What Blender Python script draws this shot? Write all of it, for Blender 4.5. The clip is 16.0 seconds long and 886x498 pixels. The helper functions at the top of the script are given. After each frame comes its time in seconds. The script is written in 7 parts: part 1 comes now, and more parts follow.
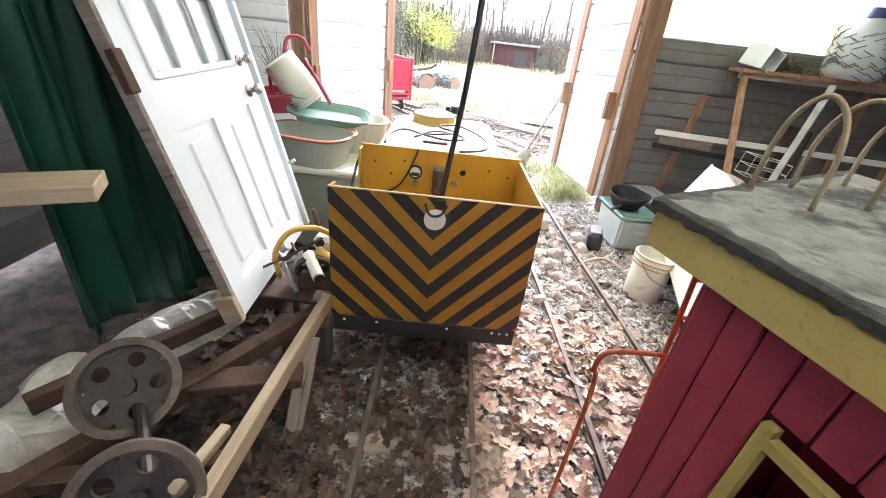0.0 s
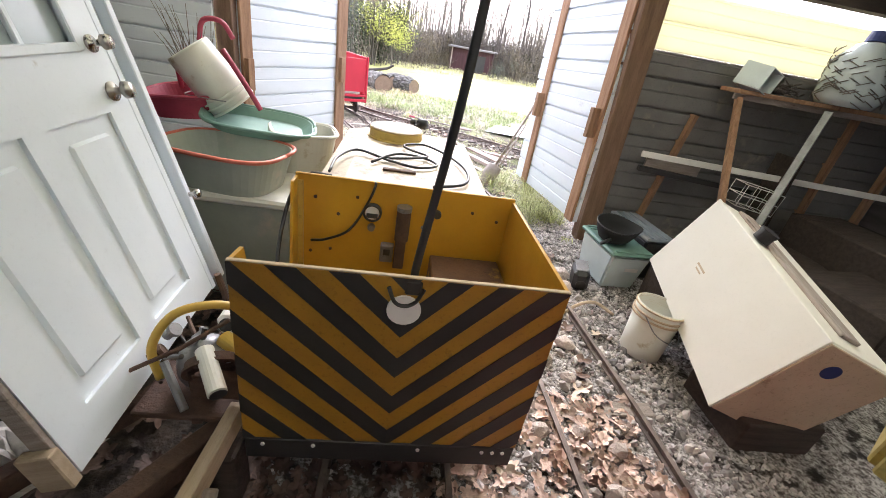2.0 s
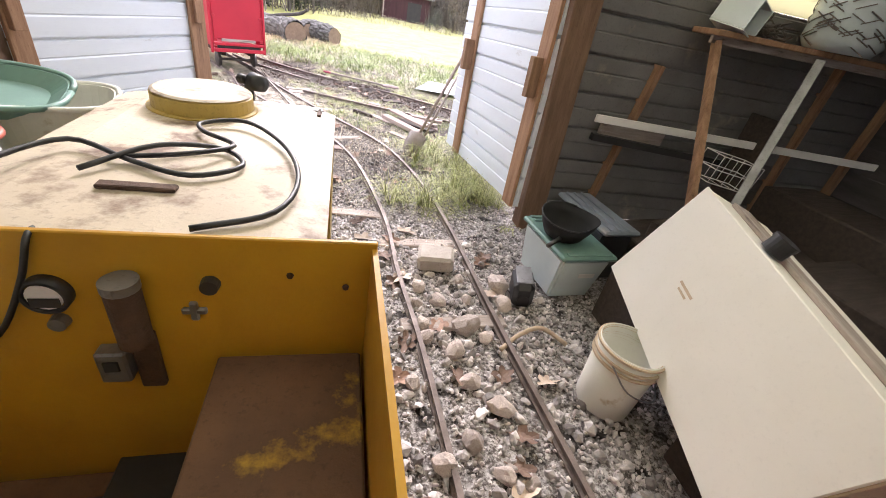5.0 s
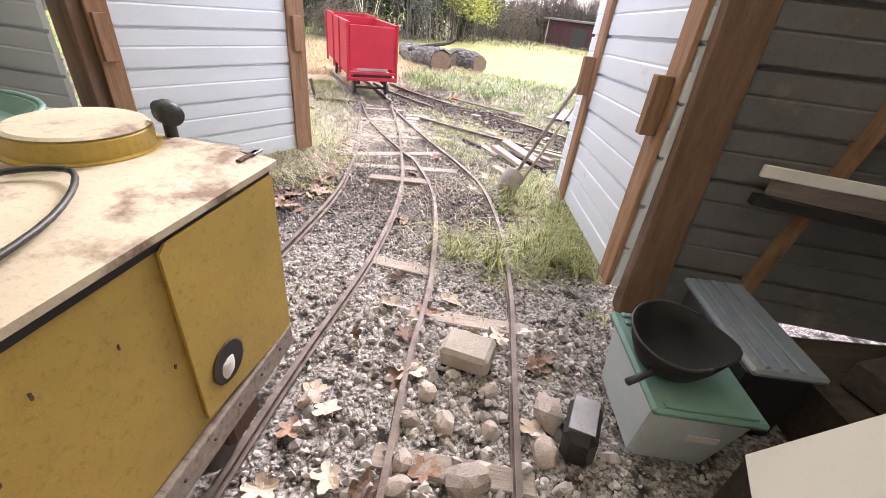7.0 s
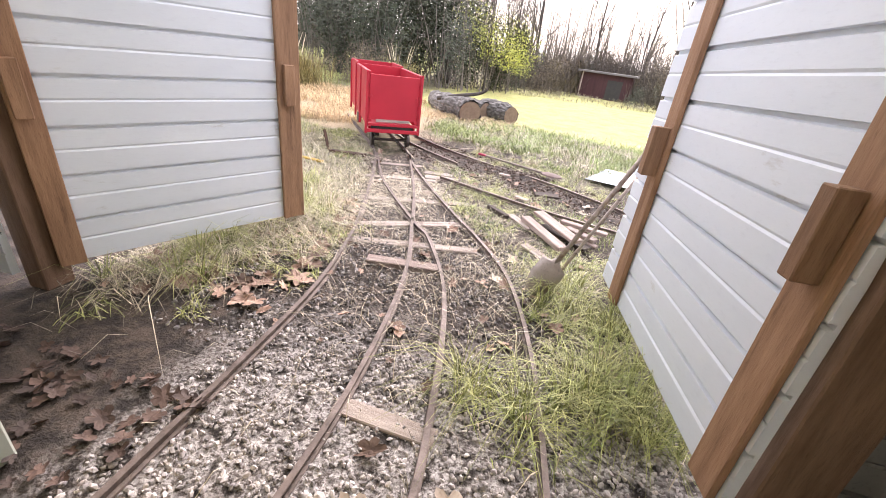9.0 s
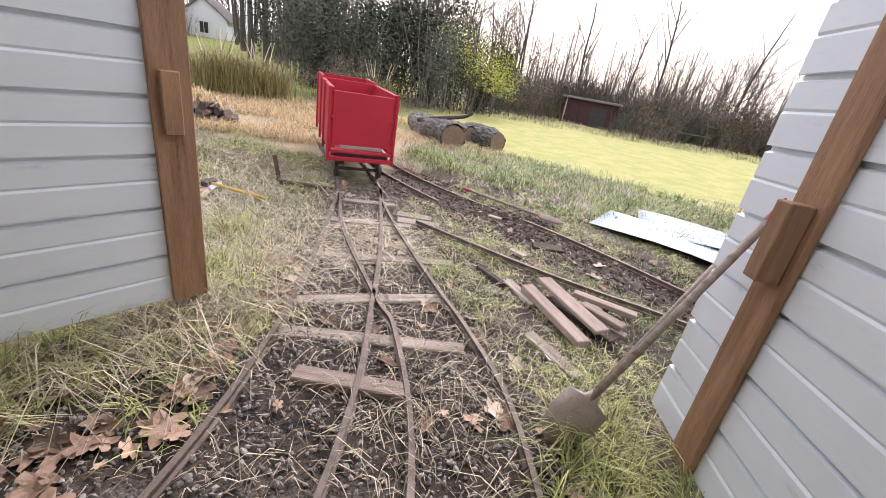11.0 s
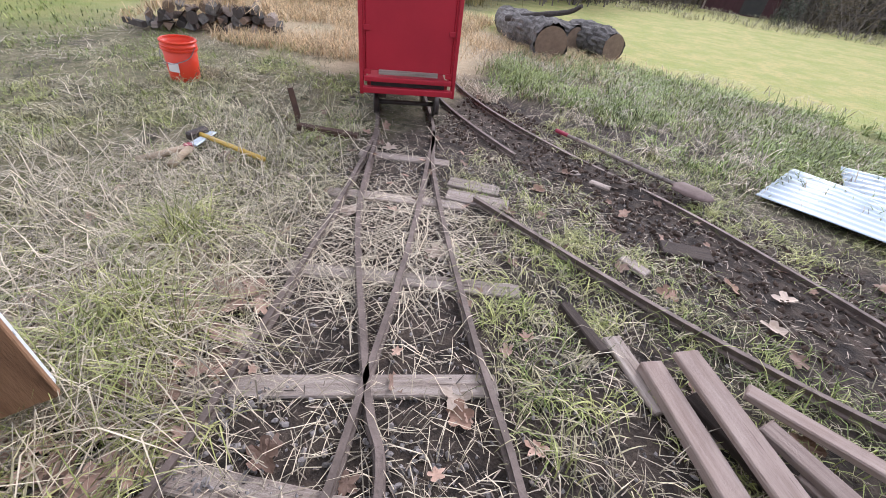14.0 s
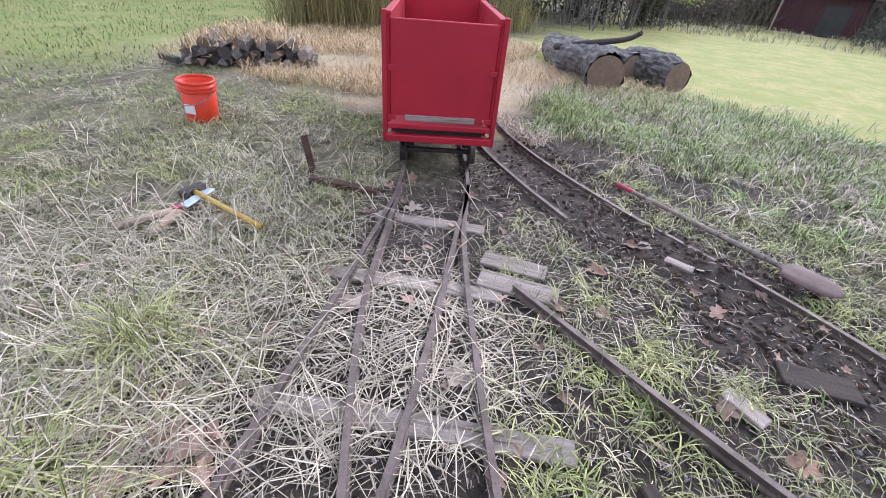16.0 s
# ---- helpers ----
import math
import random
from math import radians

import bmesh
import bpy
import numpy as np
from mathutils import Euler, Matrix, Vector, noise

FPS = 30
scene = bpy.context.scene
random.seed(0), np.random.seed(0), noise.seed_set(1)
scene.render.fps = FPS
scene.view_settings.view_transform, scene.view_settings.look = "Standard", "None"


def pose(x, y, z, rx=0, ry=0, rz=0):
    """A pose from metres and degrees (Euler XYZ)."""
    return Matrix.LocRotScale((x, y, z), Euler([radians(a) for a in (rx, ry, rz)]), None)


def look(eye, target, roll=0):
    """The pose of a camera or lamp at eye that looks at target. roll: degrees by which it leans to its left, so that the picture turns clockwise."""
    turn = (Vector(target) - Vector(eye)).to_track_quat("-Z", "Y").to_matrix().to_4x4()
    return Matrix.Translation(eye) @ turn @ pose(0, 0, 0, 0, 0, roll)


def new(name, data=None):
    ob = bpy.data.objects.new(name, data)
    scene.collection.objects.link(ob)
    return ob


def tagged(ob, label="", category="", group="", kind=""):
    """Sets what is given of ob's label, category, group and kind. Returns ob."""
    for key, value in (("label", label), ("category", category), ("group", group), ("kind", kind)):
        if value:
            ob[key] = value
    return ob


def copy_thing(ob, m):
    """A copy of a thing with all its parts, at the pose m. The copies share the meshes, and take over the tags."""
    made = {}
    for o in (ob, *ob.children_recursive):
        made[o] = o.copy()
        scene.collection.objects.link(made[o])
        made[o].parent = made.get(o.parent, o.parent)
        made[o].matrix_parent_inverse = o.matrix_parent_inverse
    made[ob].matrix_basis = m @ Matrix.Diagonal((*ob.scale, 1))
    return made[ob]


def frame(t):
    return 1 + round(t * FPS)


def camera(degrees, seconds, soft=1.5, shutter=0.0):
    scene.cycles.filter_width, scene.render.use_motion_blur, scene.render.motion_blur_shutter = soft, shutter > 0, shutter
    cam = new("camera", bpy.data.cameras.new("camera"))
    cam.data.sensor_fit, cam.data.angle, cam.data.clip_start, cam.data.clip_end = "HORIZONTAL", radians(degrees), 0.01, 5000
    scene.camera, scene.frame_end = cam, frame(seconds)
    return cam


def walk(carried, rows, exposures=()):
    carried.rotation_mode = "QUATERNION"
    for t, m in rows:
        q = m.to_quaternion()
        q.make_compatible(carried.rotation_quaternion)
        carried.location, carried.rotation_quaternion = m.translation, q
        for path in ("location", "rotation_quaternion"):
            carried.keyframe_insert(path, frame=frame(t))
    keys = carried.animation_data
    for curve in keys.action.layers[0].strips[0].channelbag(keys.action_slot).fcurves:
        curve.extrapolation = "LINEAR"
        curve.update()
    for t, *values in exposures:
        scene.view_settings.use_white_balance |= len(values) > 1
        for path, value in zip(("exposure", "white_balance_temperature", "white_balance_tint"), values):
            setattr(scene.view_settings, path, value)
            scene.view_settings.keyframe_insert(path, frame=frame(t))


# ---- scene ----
cam = camera(95.1, 16.0, soft=0.9)
METRES, EYE, TILT, LEAN, TURN = 7.4, 1.72, -2.7, -0.8, 0.0
ROWS = [
    (0.0, 0.0, 0.0, 0.0, 2.5, -25.86, -5.16),
    (0.5, 0.0084, 0.0237, 0.0007, 3.46, -23.88, -5.19),
    (1.0, 0.0047, 0.0439, -0.0022, 0.13, -23.5, -7.36),
    (1.5, -0.0108, 0.0817, -0.002, -1.64, -24.03, -8.03),
    (2.0, -0.0115, 0.0975, -0.0023, -3.14, -24.98, -8.12),
    (2.5, 0.0002, 0.1243, -0.0033, -3.68, -24.99, -8.03),
    (3.0, 0.0108, 0.1473, -0.0095, -4.34, -27.68, -7.07),
    (3.5, 0.0155, 0.1666, -0.0106, -14.92, -29.64, -7.73),
    (6.0, 0.0969, 0.2794, -0.0132, -0.19, -28.44, -8.29),
    (6.5, 0.1248, 0.3087, -0.0118, 8.06, -27.4, -5.65),
    (7.0, 0.1301, 0.3305, -0.0162, 10.64, -28.72, -5.64),
    (7.5, 0.1159, 0.3653, -0.0143, 12.91, -27.25, -6.71),
    (8.0, 0.1182, 0.3959, -0.012, 14.79, -23.59, -8.08),
    (10.5, 0.0946, 0.5627, -0.004, 15.2, -24.08, -5.28),
    (11.0, 0.0793, 0.6045, -0.0086, 12.8, -20.99, -9.11),
    (11.5, 0.0614, 0.6449, 0.0014, 9.24, -15.56, -8.27),
    (12.0, 0.0671, 0.6759, -0.0006, 16.79, -16.86, -6.99),
    (12.5, 0.0718, 0.7098, -0.0015, 26.48, -19.16, -6.34),
    (13.0, 0.0467, 0.7441, -0.0036, 28.05, -20.94, -7.77),
    (13.5, 0.0346, 0.769, -0.0038, 25.59, -27.18, -7.56),
    (14.0, 0.0486, 0.8029, -0.0063, 25.17, -35.13, -6.08),
    (14.5, 0.0621, 0.8267, -0.0054, 23.34, -39.36, -5.39),
    (15.0, 0.0619, 0.8461, -0.0085, 18.59, -38.23, -6.91),
    (15.5, 0.0295, 0.8795, -0.0084, 22.63, -34.93, -5.95),
    (16.0, 0.0122, 0.8915, -0.0044, 30.77, -32.96, -4.66),
]
walk(cam, [(t, pose(0, 0, EYE, TILT, LEAN, TURN) @ pose(METRES * x, METRES * y, METRES * z, 90 + pitch, roll, yaw)) for t, x, y, z, yaw, pitch, roll in ROWS],
     exposures=((0.0, 2.8, 5850, 18), (1.0, 2.25, 5900, 19), (2.5, 1.95, 6100, 18), (3.7, 1.9, 6150, 22), (5.8, 1.55, 6300, 22), (7.0, 1.5, 6350, 22), (8.2, 1.5, 6500, 22), (10.3, 0.85, 6550, 21), (11.0, 0.65, 6500, 20), (12.0, 0.2, 6350, 19), (13.5, 0.2, 6200, 18), (14.5, 0.4, 5650, 20), (16.0, 0.4, 5500, 20)))

# ---- light ----
world = bpy.data.worlds.new("world")
scene.world = world
world.use_nodes = True
wn = world.node_tree
sky = wn.nodes.new("ShaderNodeTexSky")
sky.sky_type, sky.sun_disc = "NISHITA", False
SUN_EL, SUN_AZ = radians(34), radians(6)
sky.sun_elevation, sky.sun_rotation = SUN_EL, SUN_AZ
sky.air_density, sky.dust_density, sky.ozone_density = 1.0, 4.0, 1.0
haze = wn.nodes.new("ShaderNodeMix")
haze.data_type = "RGBA"
haze.inputs[0].default_value = 0.75
haze.inputs[7].default_value = (6.4, 6.5, 6.65, 1)
wn.links.new(sky.outputs[0], haze.inputs[6])
wn.links.new(haze.outputs[2], wn.nodes["Background"].inputs[0])
wn.nodes["Background"].inputs[1].default_value = 0.19
sun_data = bpy.data.lights.new("sun", "SUN")
sun_data.energy, sun_data.angle, sun_data.color = 1.75, radians(20), (1.0, 0.965, 0.92)
sun = new("sun", sun_data)
sun_dir = Vector((math.sin(SUN_AZ) * math.cos(SUN_EL), math.cos(SUN_AZ) * math.cos(SUN_EL), math.sin(SUN_EL)))
sun.matrix_world = look(sun_dir * 30, (0, 0, 0))


# ---- builders ----
def thing(name, label, category, m=None, group="", kind=""):
    ob = new(name)
    ob.empty_display_size = 0.1
    if m is not None:
        ob.matrix_basis = m
    return tagged(ob, label, category, group, kind)


def part(name, bm, material, parent=None, label="", smooth=False):
    me = bpy.data.meshes.new(name)
    bm.normal_update()
    if smooth:
        for f in bm.faces:
            f.smooth = True
    bm.to_mesh(me)
    bm.free()
    me.materials.append(material)
    ob = new(name, me)
    ob.parent = parent
    if label:
        tagged(ob, label)
    return ob


def raw(name, verts, faces, material, parent=None, label="", smooth=False):
    me = bpy.data.meshes.new(name)
    me.from_pydata([tuple(v) for v in verts], [], faces)
    if smooth:
        me.polygons.foreach_set("use_smooth", [True] * len(me.polygons))
    me.materials.append(material)
    ob = new(name, me)
    ob.parent = parent
    if label:
        tagged(ob, label)
    return ob


def box(bm, sx, sy, sz, m=None, bevel=0.0):
    """A box with its middle at the pose m."""
    r = bmesh.ops.create_cube(bm, size=1.0)
    vs = r["verts"]
    bmesh.ops.scale(bm, vec=(sx, sy, sz), verts=vs)
    if bevel:
        es = list({e for v in vs for e in v.link_edges})
        r = bmesh.ops.bevel(bm, geom=es, offset=bevel, segments=1, profile=0.7, affect="EDGES")
        vs = list({v for f in r["faces"] for v in f.verts} | {v for v in vs if v.is_valid})
    if m is not None:
        bmesh.ops.transform(bm, matrix=m, verts=vs)
    return bm


def boxes(items, bevel=0.0):
    """A mesh of boxes: (x, y, z middle, sx, sy, sz)."""
    bm = bmesh.new()
    for x, y, z, sx, sy, sz in items:
        box(bm, sx, sy, sz, pose(x, y, z), bevel)
    return bm


def cyl(bm, r1, r2, h, m=None, seg=20, caps=True):
    """A cone or cylinder from z 0 to h."""
    r = bmesh.ops.create_cone(bm, cap_ends=caps, segments=seg, radius1=r1, radius2=r2, depth=h, matrix=(m or Matrix()) @ pose(0, 0, h / 2))
    return bm


def lathe(bm, prof, m=None, seg=24):
    """A turned shape from (radius, height) pairs."""
    rings = []
    for r, z in prof:
        rings.append([bm.verts.new((r * math.cos(2 * math.pi * k / seg), r * math.sin(2 * math.pi * k / seg), z)) for k in range(seg)])
    for a, b in zip(rings, rings[1:]):
        for k in range(seg):
            bm.faces.new((a[k], a[(k + 1) % seg], b[(k + 1) % seg], b[k]))
    if m is not None:
        bmesh.ops.transform(bm, matrix=m, verts=[v for r in rings for v in r])
    return bm


def tube(bm, pts, r, seg=8, r2=None):
    """A round bar along points, tapering from r to r2."""
    pts = [Vector(p) for p in pts]
    rings, n = [], len(pts)
    for i, p in enumerate(pts):
        d = (pts[min(i + 1, n - 1)] - pts[max(i - 1, 0)]).normalized()
        a = d.orthogonal().normalized() if i == 0 else (ref - d * ref.dot(d)).normalized()
        ref = a
        b = d.cross(a)
        q = r if r2 is None else r + (r2 - r) * i / (n - 1)
        rings.append([bm.verts.new(p + (a * math.cos(2 * math.pi * k / seg) + b * math.sin(2 * math.pi * k / seg)) * q) for k in range(seg)])
    for a, b in zip(rings, rings[1:]):
        for k in range(seg):
            bm.faces.new((a[k], a[(k + 1) % seg], b[(k + 1) % seg], b[k]))
    bm.faces.new(rings[0][::-1])
    bm.faces.new(rings[-1])
    return bm


def smooth_line(pts, steps=6):
    """Points on a smooth curve through pts."""
    P = [Vector(p) for p in pts]
    P = [P[0] * 2 - P[1]] + P + [P[-1] * 2 - P[-2]]
    out = []
    for i in range(1, len(P) - 2):
        a, b, c, d = P[i - 1], P[i], P[i + 1], P[i + 2]
        for k in range(steps):
            t = k / steps
            out.append(0.5 * (2 * b + (c - a) * t + (2 * a - 5 * b + 4 * c - d) * t * t + (3 * b - a - 3 * c + d) * t ** 3))
    out.append(P[-2])
    return out


def beam(bm, a, b, w, h, bevel=0.003, spin=0.0):
    """A rectangular bar from a to b."""
    a, b = Vector(a), Vector(b)
    q = (b - a).to_track_quat("X", "Z").to_matrix().to_4x4()
    return box(bm, (b - a).length, w, h, Matrix.Translation((a + b) / 2) @ q @ pose(0, 0, 0, spin), bevel)


def beam_ob(name, a, b, w, h, mat, parent=None, label="", bevel=0.004, spin=0.0):
    """A bar from a to b as an object of its own, its grain along it."""
    a, b = Vector(a), Vector(b)
    ob = part(name, box(bmesh.new(), (b - a).length, w, h, None, bevel), mat, parent, label)
    ob.matrix_basis = Matrix.Translation((a + b) / 2) @ (b - a).to_track_quat("X", "Z").to_matrix().to_4x4() @ pose(0, 0, 0, spin)
    return ob


def plate(bm, outline, thick, m=None):
    """A flat sheet: an outline in x and z, thickened along y."""
    f = bm.faces.new([bm.verts.new((x, 0, z)) for x, z in outline])
    r = bmesh.ops.extrude_face_region(bm, geom=[f])
    vs = [g for g in r["geom"] if isinstance(g, bmesh.types.BMVert)]
    bmesh.ops.translate(bm, vec=(0, thick, 0), verts=vs)
    allv = list(f.verts) + vs
    if m is not None:
        bmesh.ops.transform(bm, matrix=m, verts=allv)
    bmesh.ops.recalc_face_normals(bm, faces=list({g for v in allv for g in v.link_faces}))
    return bm


# ---- materials ----
def material(name, col, col2=None, scale=8.0, rough=0.6, metal=0.0, bump=0.2, fine=60.0, dirt=None, dirt_amount=0.35, dirt_scale=3.0, stretch=(1, 1, 1), island=False, vary=0.0, trans=0.0):
    """A worn surface: two tones over a coarse and a fine noise, with patches of dirt, and relief."""
    mat = bpy.data.materials.new(name)
    mat.use_nodes = True
    nt = mat.node_tree
    bsdf = nt.nodes["Principled BSDF"]
    L = nt.links.new
    co = nt.nodes.new("ShaderNodeTexCoord")
    mp = nt.nodes.new("ShaderNodeMapping")
    mp.inputs["Scale"].default_value = stretch
    info = nt.nodes.new("ShaderNodeObjectInfo")
    add = nt.nodes.new("ShaderNodeVectorMath")
    add.operation = "ADD"
    L(co.outputs["Object"], add.inputs[0])
    mul = nt.nodes.new("ShaderNodeVectorMath")
    mul.operation = "SCALE"
    mul.inputs[0].default_value = (37.0, 17.0, 23.0)
    L(info.outputs["Random"], mul.inputs["Scale"])
    L(mul.outputs[0], add.inputs[1])
    L(add.outputs[0], mp.inputs[0])

    def noise_node(sc, detail=6.0, ro=0.6):
        n = nt.nodes.new("ShaderNodeTexNoise")
        n.inputs["Scale"].default_value, n.inputs["Detail"].default_value, n.inputs["Roughness"].default_value = sc, detail, ro
        L(mp.outputs[0], n.inputs["Vector"])
        return n

    def ramp(src, lo, hi):
        r = nt.nodes.new("ShaderNodeMapRange")
        r.inputs[1].default_value, r.inputs[2].default_value = lo, hi
        L(src, r.inputs[0])
        return r.outputs[0]

    def mix(fac, a, b):
        m = nt.nodes.new("ShaderNodeMix")
        m.data_type = "RGBA"
        if isinstance(fac, float):
            m.inputs[0].default_value = fac
        else:
            L(fac, m.inputs[0])
        for k, v in ((6, a), (7, b)):
            if isinstance(v, tuple):
                m.inputs[k].default_value = (*v, 1)
            else:
                L(v, m.inputs[k])
        return m.outputs[2]

    coarse, grain = noise_node(scale), noise_node(fine, 4.0, 0.7)
    col2 = col2 or tuple(c * 0.7 for c in col)
    c = mix(ramp(coarse.outputs[0], 0.32, 0.68), col, col2)
    dark = tuple(v * 0.55 for v in col2)
    c = mix(ramp(grain.outputs[0], 0.55, 0.85 if bump >= 0.1 or bump == 0 else 2.2), c, dark)
    if dirt:
        d = noise_node(dirt_scale, 8.0, 0.65)
        lo = 0.72 - dirt_amount * 0.5
        c = mix(ramp(d.outputs[0], lo, lo + 0.12), c, dirt)
    if vary:
        hsv = nt.nodes.new("ShaderNodeHueSaturation")
        src = info.outputs["Random"]
        if island:
            geo = nt.nodes.new("ShaderNodeNewGeometry")
            src = geo.outputs["Random Per Island"]
        r = nt.nodes.new("ShaderNodeMapRange")
        r.inputs[3].default_value, r.inputs[4].default_value = 1 - vary, 1 + vary
        L(src, r.inputs[0])
        L(r.outputs[0], hsv.inputs["Value"])
        L(c, hsv.inputs["Color"])
        c = hsv.outputs[0]
    L(c, bsdf.inputs["Base Color"])
    rr = nt.nodes.new("ShaderNodeMapRange")
    rr.inputs[3].default_value, rr.inputs[4].default_value = max(rough - 0.12, 0.05), min(rough + 0.15, 1.0)
    L(coarse.outputs[0], rr.inputs[0])
    L(rr.outputs[0], bsdf.inputs["Roughness"])
    bsdf.inputs["Metallic"].default_value = metal
    if trans:
        bsdf.inputs["Transmission Weight"].default_value = trans
    if bump:
        bp = nt.nodes.new("ShaderNodeBump")
        bp.inputs["Strength"].default_value, bp.inputs["Distance"].default_value = bump, 0.01
        s = nt.nodes.new("ShaderNodeMath")
        L(grain.outputs[0], s.inputs[0])
        L(coarse.outputs[0], s.inputs[1])
        L(s.outputs[0], bp.inputs["Height"])
        L(bp.outputs[0], bsdf.inputs["Normal"])
    return mat


YELLOW = material("loco_yellow", (0.56, 0.3, 0.015), (0.46, 0.23, 0.015), 3, 0.45, dirt=(0.12, 0.05, 0.02), dirt_amount=0.12, dirt_scale=9, bump=0.08)
AMBER = material("amber_paint", (0.42, 0.215, 0.02), (0.33, 0.16, 0.018), 3, 0.45, dirt=(0.1, 0.045, 0.02), dirt_amount=0.2, dirt_scale=8, bump=0.1)
MUSTARD = material("mustard_paint", (0.5, 0.35, 0.08), (0.4, 0.28, 0.075), 4, 0.5, dirt=(0.16, 0.07, 0.03), dirt_amount=0.16, dirt_scale=7, bump=0.1)
BLACK = material("black_paint", (0.02, 0.02, 0.022), (0.035, 0.032, 0.03), 5, 0.5, bump=0.1)
CREAM = material("hood_cream", (0.62, 0.54, 0.42), (0.5, 0.42, 0.32), 3, 0.6, dirt=(0.2, 0.13, 0.09), dirt_amount=0.42, dirt_scale=5, bump=0.15)
RUST = material("rusty_steel", (0.13, 0.075, 0.05), (0.08, 0.05, 0.04), 12, 0.75, 0.3, bump=0.5)
RAIL = material("rail_steel", (0.21, 0.165, 0.145), (0.11, 0.085, 0.072), 9, 0.6, 0.25, bump=0.4)
RED = material("wagon_red", (0.43, 0.014, 0.032), (0.36, 0.01, 0.026), 2, 0.5, dirt=(0.2, 0.02, 0.02), dirt_amount=0.1, bump=0.06)
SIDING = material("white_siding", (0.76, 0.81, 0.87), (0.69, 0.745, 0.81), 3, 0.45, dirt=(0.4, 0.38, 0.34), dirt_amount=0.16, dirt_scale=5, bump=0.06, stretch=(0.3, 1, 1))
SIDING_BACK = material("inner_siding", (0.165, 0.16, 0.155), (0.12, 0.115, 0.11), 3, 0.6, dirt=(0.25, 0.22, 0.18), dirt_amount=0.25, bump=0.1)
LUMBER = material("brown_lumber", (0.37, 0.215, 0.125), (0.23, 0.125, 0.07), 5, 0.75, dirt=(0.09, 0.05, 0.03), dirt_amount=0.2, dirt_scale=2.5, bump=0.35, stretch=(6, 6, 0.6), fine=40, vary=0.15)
# darker copy of LUMBER: the door posts' shade is put into the colour
SHADEDLUMBER = material("shaded_post", (0.22, 0.13, 0.08), (0.13, 0.075, 0.045), 5, 0.75, bump=0.35, stretch=(6, 6, 0.6), fine=40, vary=0.1)
PALEWOOD = material("pale_board", (0.5, 0.4, 0.29), (0.38, 0.29, 0.2), 5, 0.75, bump=0.3, stretch=(0.6, 6, 6), vary=0.12)
GREYWOOD = material("weathered_board", (0.47, 0.405, 0.36), (0.28, 0.225, 0.19), 5, 0.85, dirt=(0.07, 0.05, 0.04), dirt_amount=0.25, dirt_scale=5, bump=0.6, stretch=(0.7, 8, 8), vary=0.25)
PINKWOOD = material("reddish_plank", (0.43, 0.345, 0.305), (0.28, 0.21, 0.18), 5, 0.85, dirt=(0.09, 0.06, 0.05), dirt_amount=0.22, dirt_scale=6, bump=0.6, stretch=(0.6, 7, 7), vary=0.2)
DARKWOOD = material("dark_timber", (0.07, 0.05, 0.04), (0.04, 0.03, 0.025), 6, 0.85, bump=0.4, stretch=(0.7, 6, 6))
DOORWHITE = material("white_door", (0.7, 0.76, 0.81), (0.64, 0.7, 0.76), 2, 0.4, dirt=(0.35, 0.32, 0.28), dirt_amount=0.1, dirt_scale=6, bump=0.04)
WALLWOOD = material("grey_wall_board", (0.1, 0.09, 0.085), (0.06, 0.052, 0.05), 3, 0.85, bump=0.4, stretch=(4, 0.5, 4), vary=0.25)
TARP = material("green_tarp", (0.008, 0.075, 0.042), (0.006, 0.055, 0.032), 3, 0.42, bump=0.1)
IRON = material("cast_iron", (0.1, 0.085, 0.08), (0.06, 0.048, 0.043), 9, 0.5, 0.6, bump=0.3)
GREYMETAL = material("grey_metal", (0.3, 0.3, 0.31), (0.2, 0.2, 0.2), 7, 0.4, 0.7, bump=0.15)
BLADESTEEL = material("worn_blade", (0.42, 0.37, 0.33), (0.3, 0.25, 0.22), 9, 0.5, 0.3, bump=0.2)
BLADERUST = material("brown_blade", (0.2, 0.145, 0.13), (0.13, 0.09, 0.078), 9, 0.75, 0.0, bump=0.2)
CHROME = material("worn_nickel", (0.5, 0.48, 0.45), (0.4, 0.38, 0.35), 8, 0.25, 0.9, bump=0.05)
CRIMSON = material("crimson_boards", (0.44, 0.06, 0.105), (0.34, 0.04, 0.075), 4, 0.5, dirt=(0.35, 0.2, 0.2), dirt_amount=0.08, dirt_scale=9, bump=0.12, vary=0.08)
FASCIA = material("yellow_fascia", (0.6, 0.47, 0.16), (0.5, 0.38, 0.12), 3, 0.5, dirt=(0.12, 0.08, 0.04), dirt_amount=0.15, dirt_scale=7, bump=0.12)
TARROOF = material("tar_roof", (0.22, 0.22, 0.215), (0.11, 0.112, 0.11), 11, 0.9, dirt=(0.03, 0.03, 0.03), dirt_amount=0.45, dirt_scale=5, bump=1.0)
TORNFELT = material("torn_felt", (0.06, 0.055, 0.05), (0.025, 0.024, 0.022), 18, 0.9, bump=0.8)
WHITEBOX = material("white_cabinet", (0.82, 0.79, 0.72), (0.77, 0.74, 0.66), 2, 0.5, dirt=(0.5, 0.42, 0.3), dirt_amount=0.06, dirt_scale=5, bump=0.05)
BEIGE = material("beige_card", (0.6, 0.48, 0.34), (0.5, 0.39, 0.27), 3, 0.7, dirt=(0.2, 0.13, 0.08), dirt_amount=0.15, dirt_scale=6, bump=0.1)
WHITEPLASTIC = material("white_plastic", (0.75, 0.74, 0.68), (0.66, 0.65, 0.58), 4, 0.4, dirt=(0.42, 0.33, 0.2), dirt_amount=0.22, dirt_scale=6, bump=0.05)
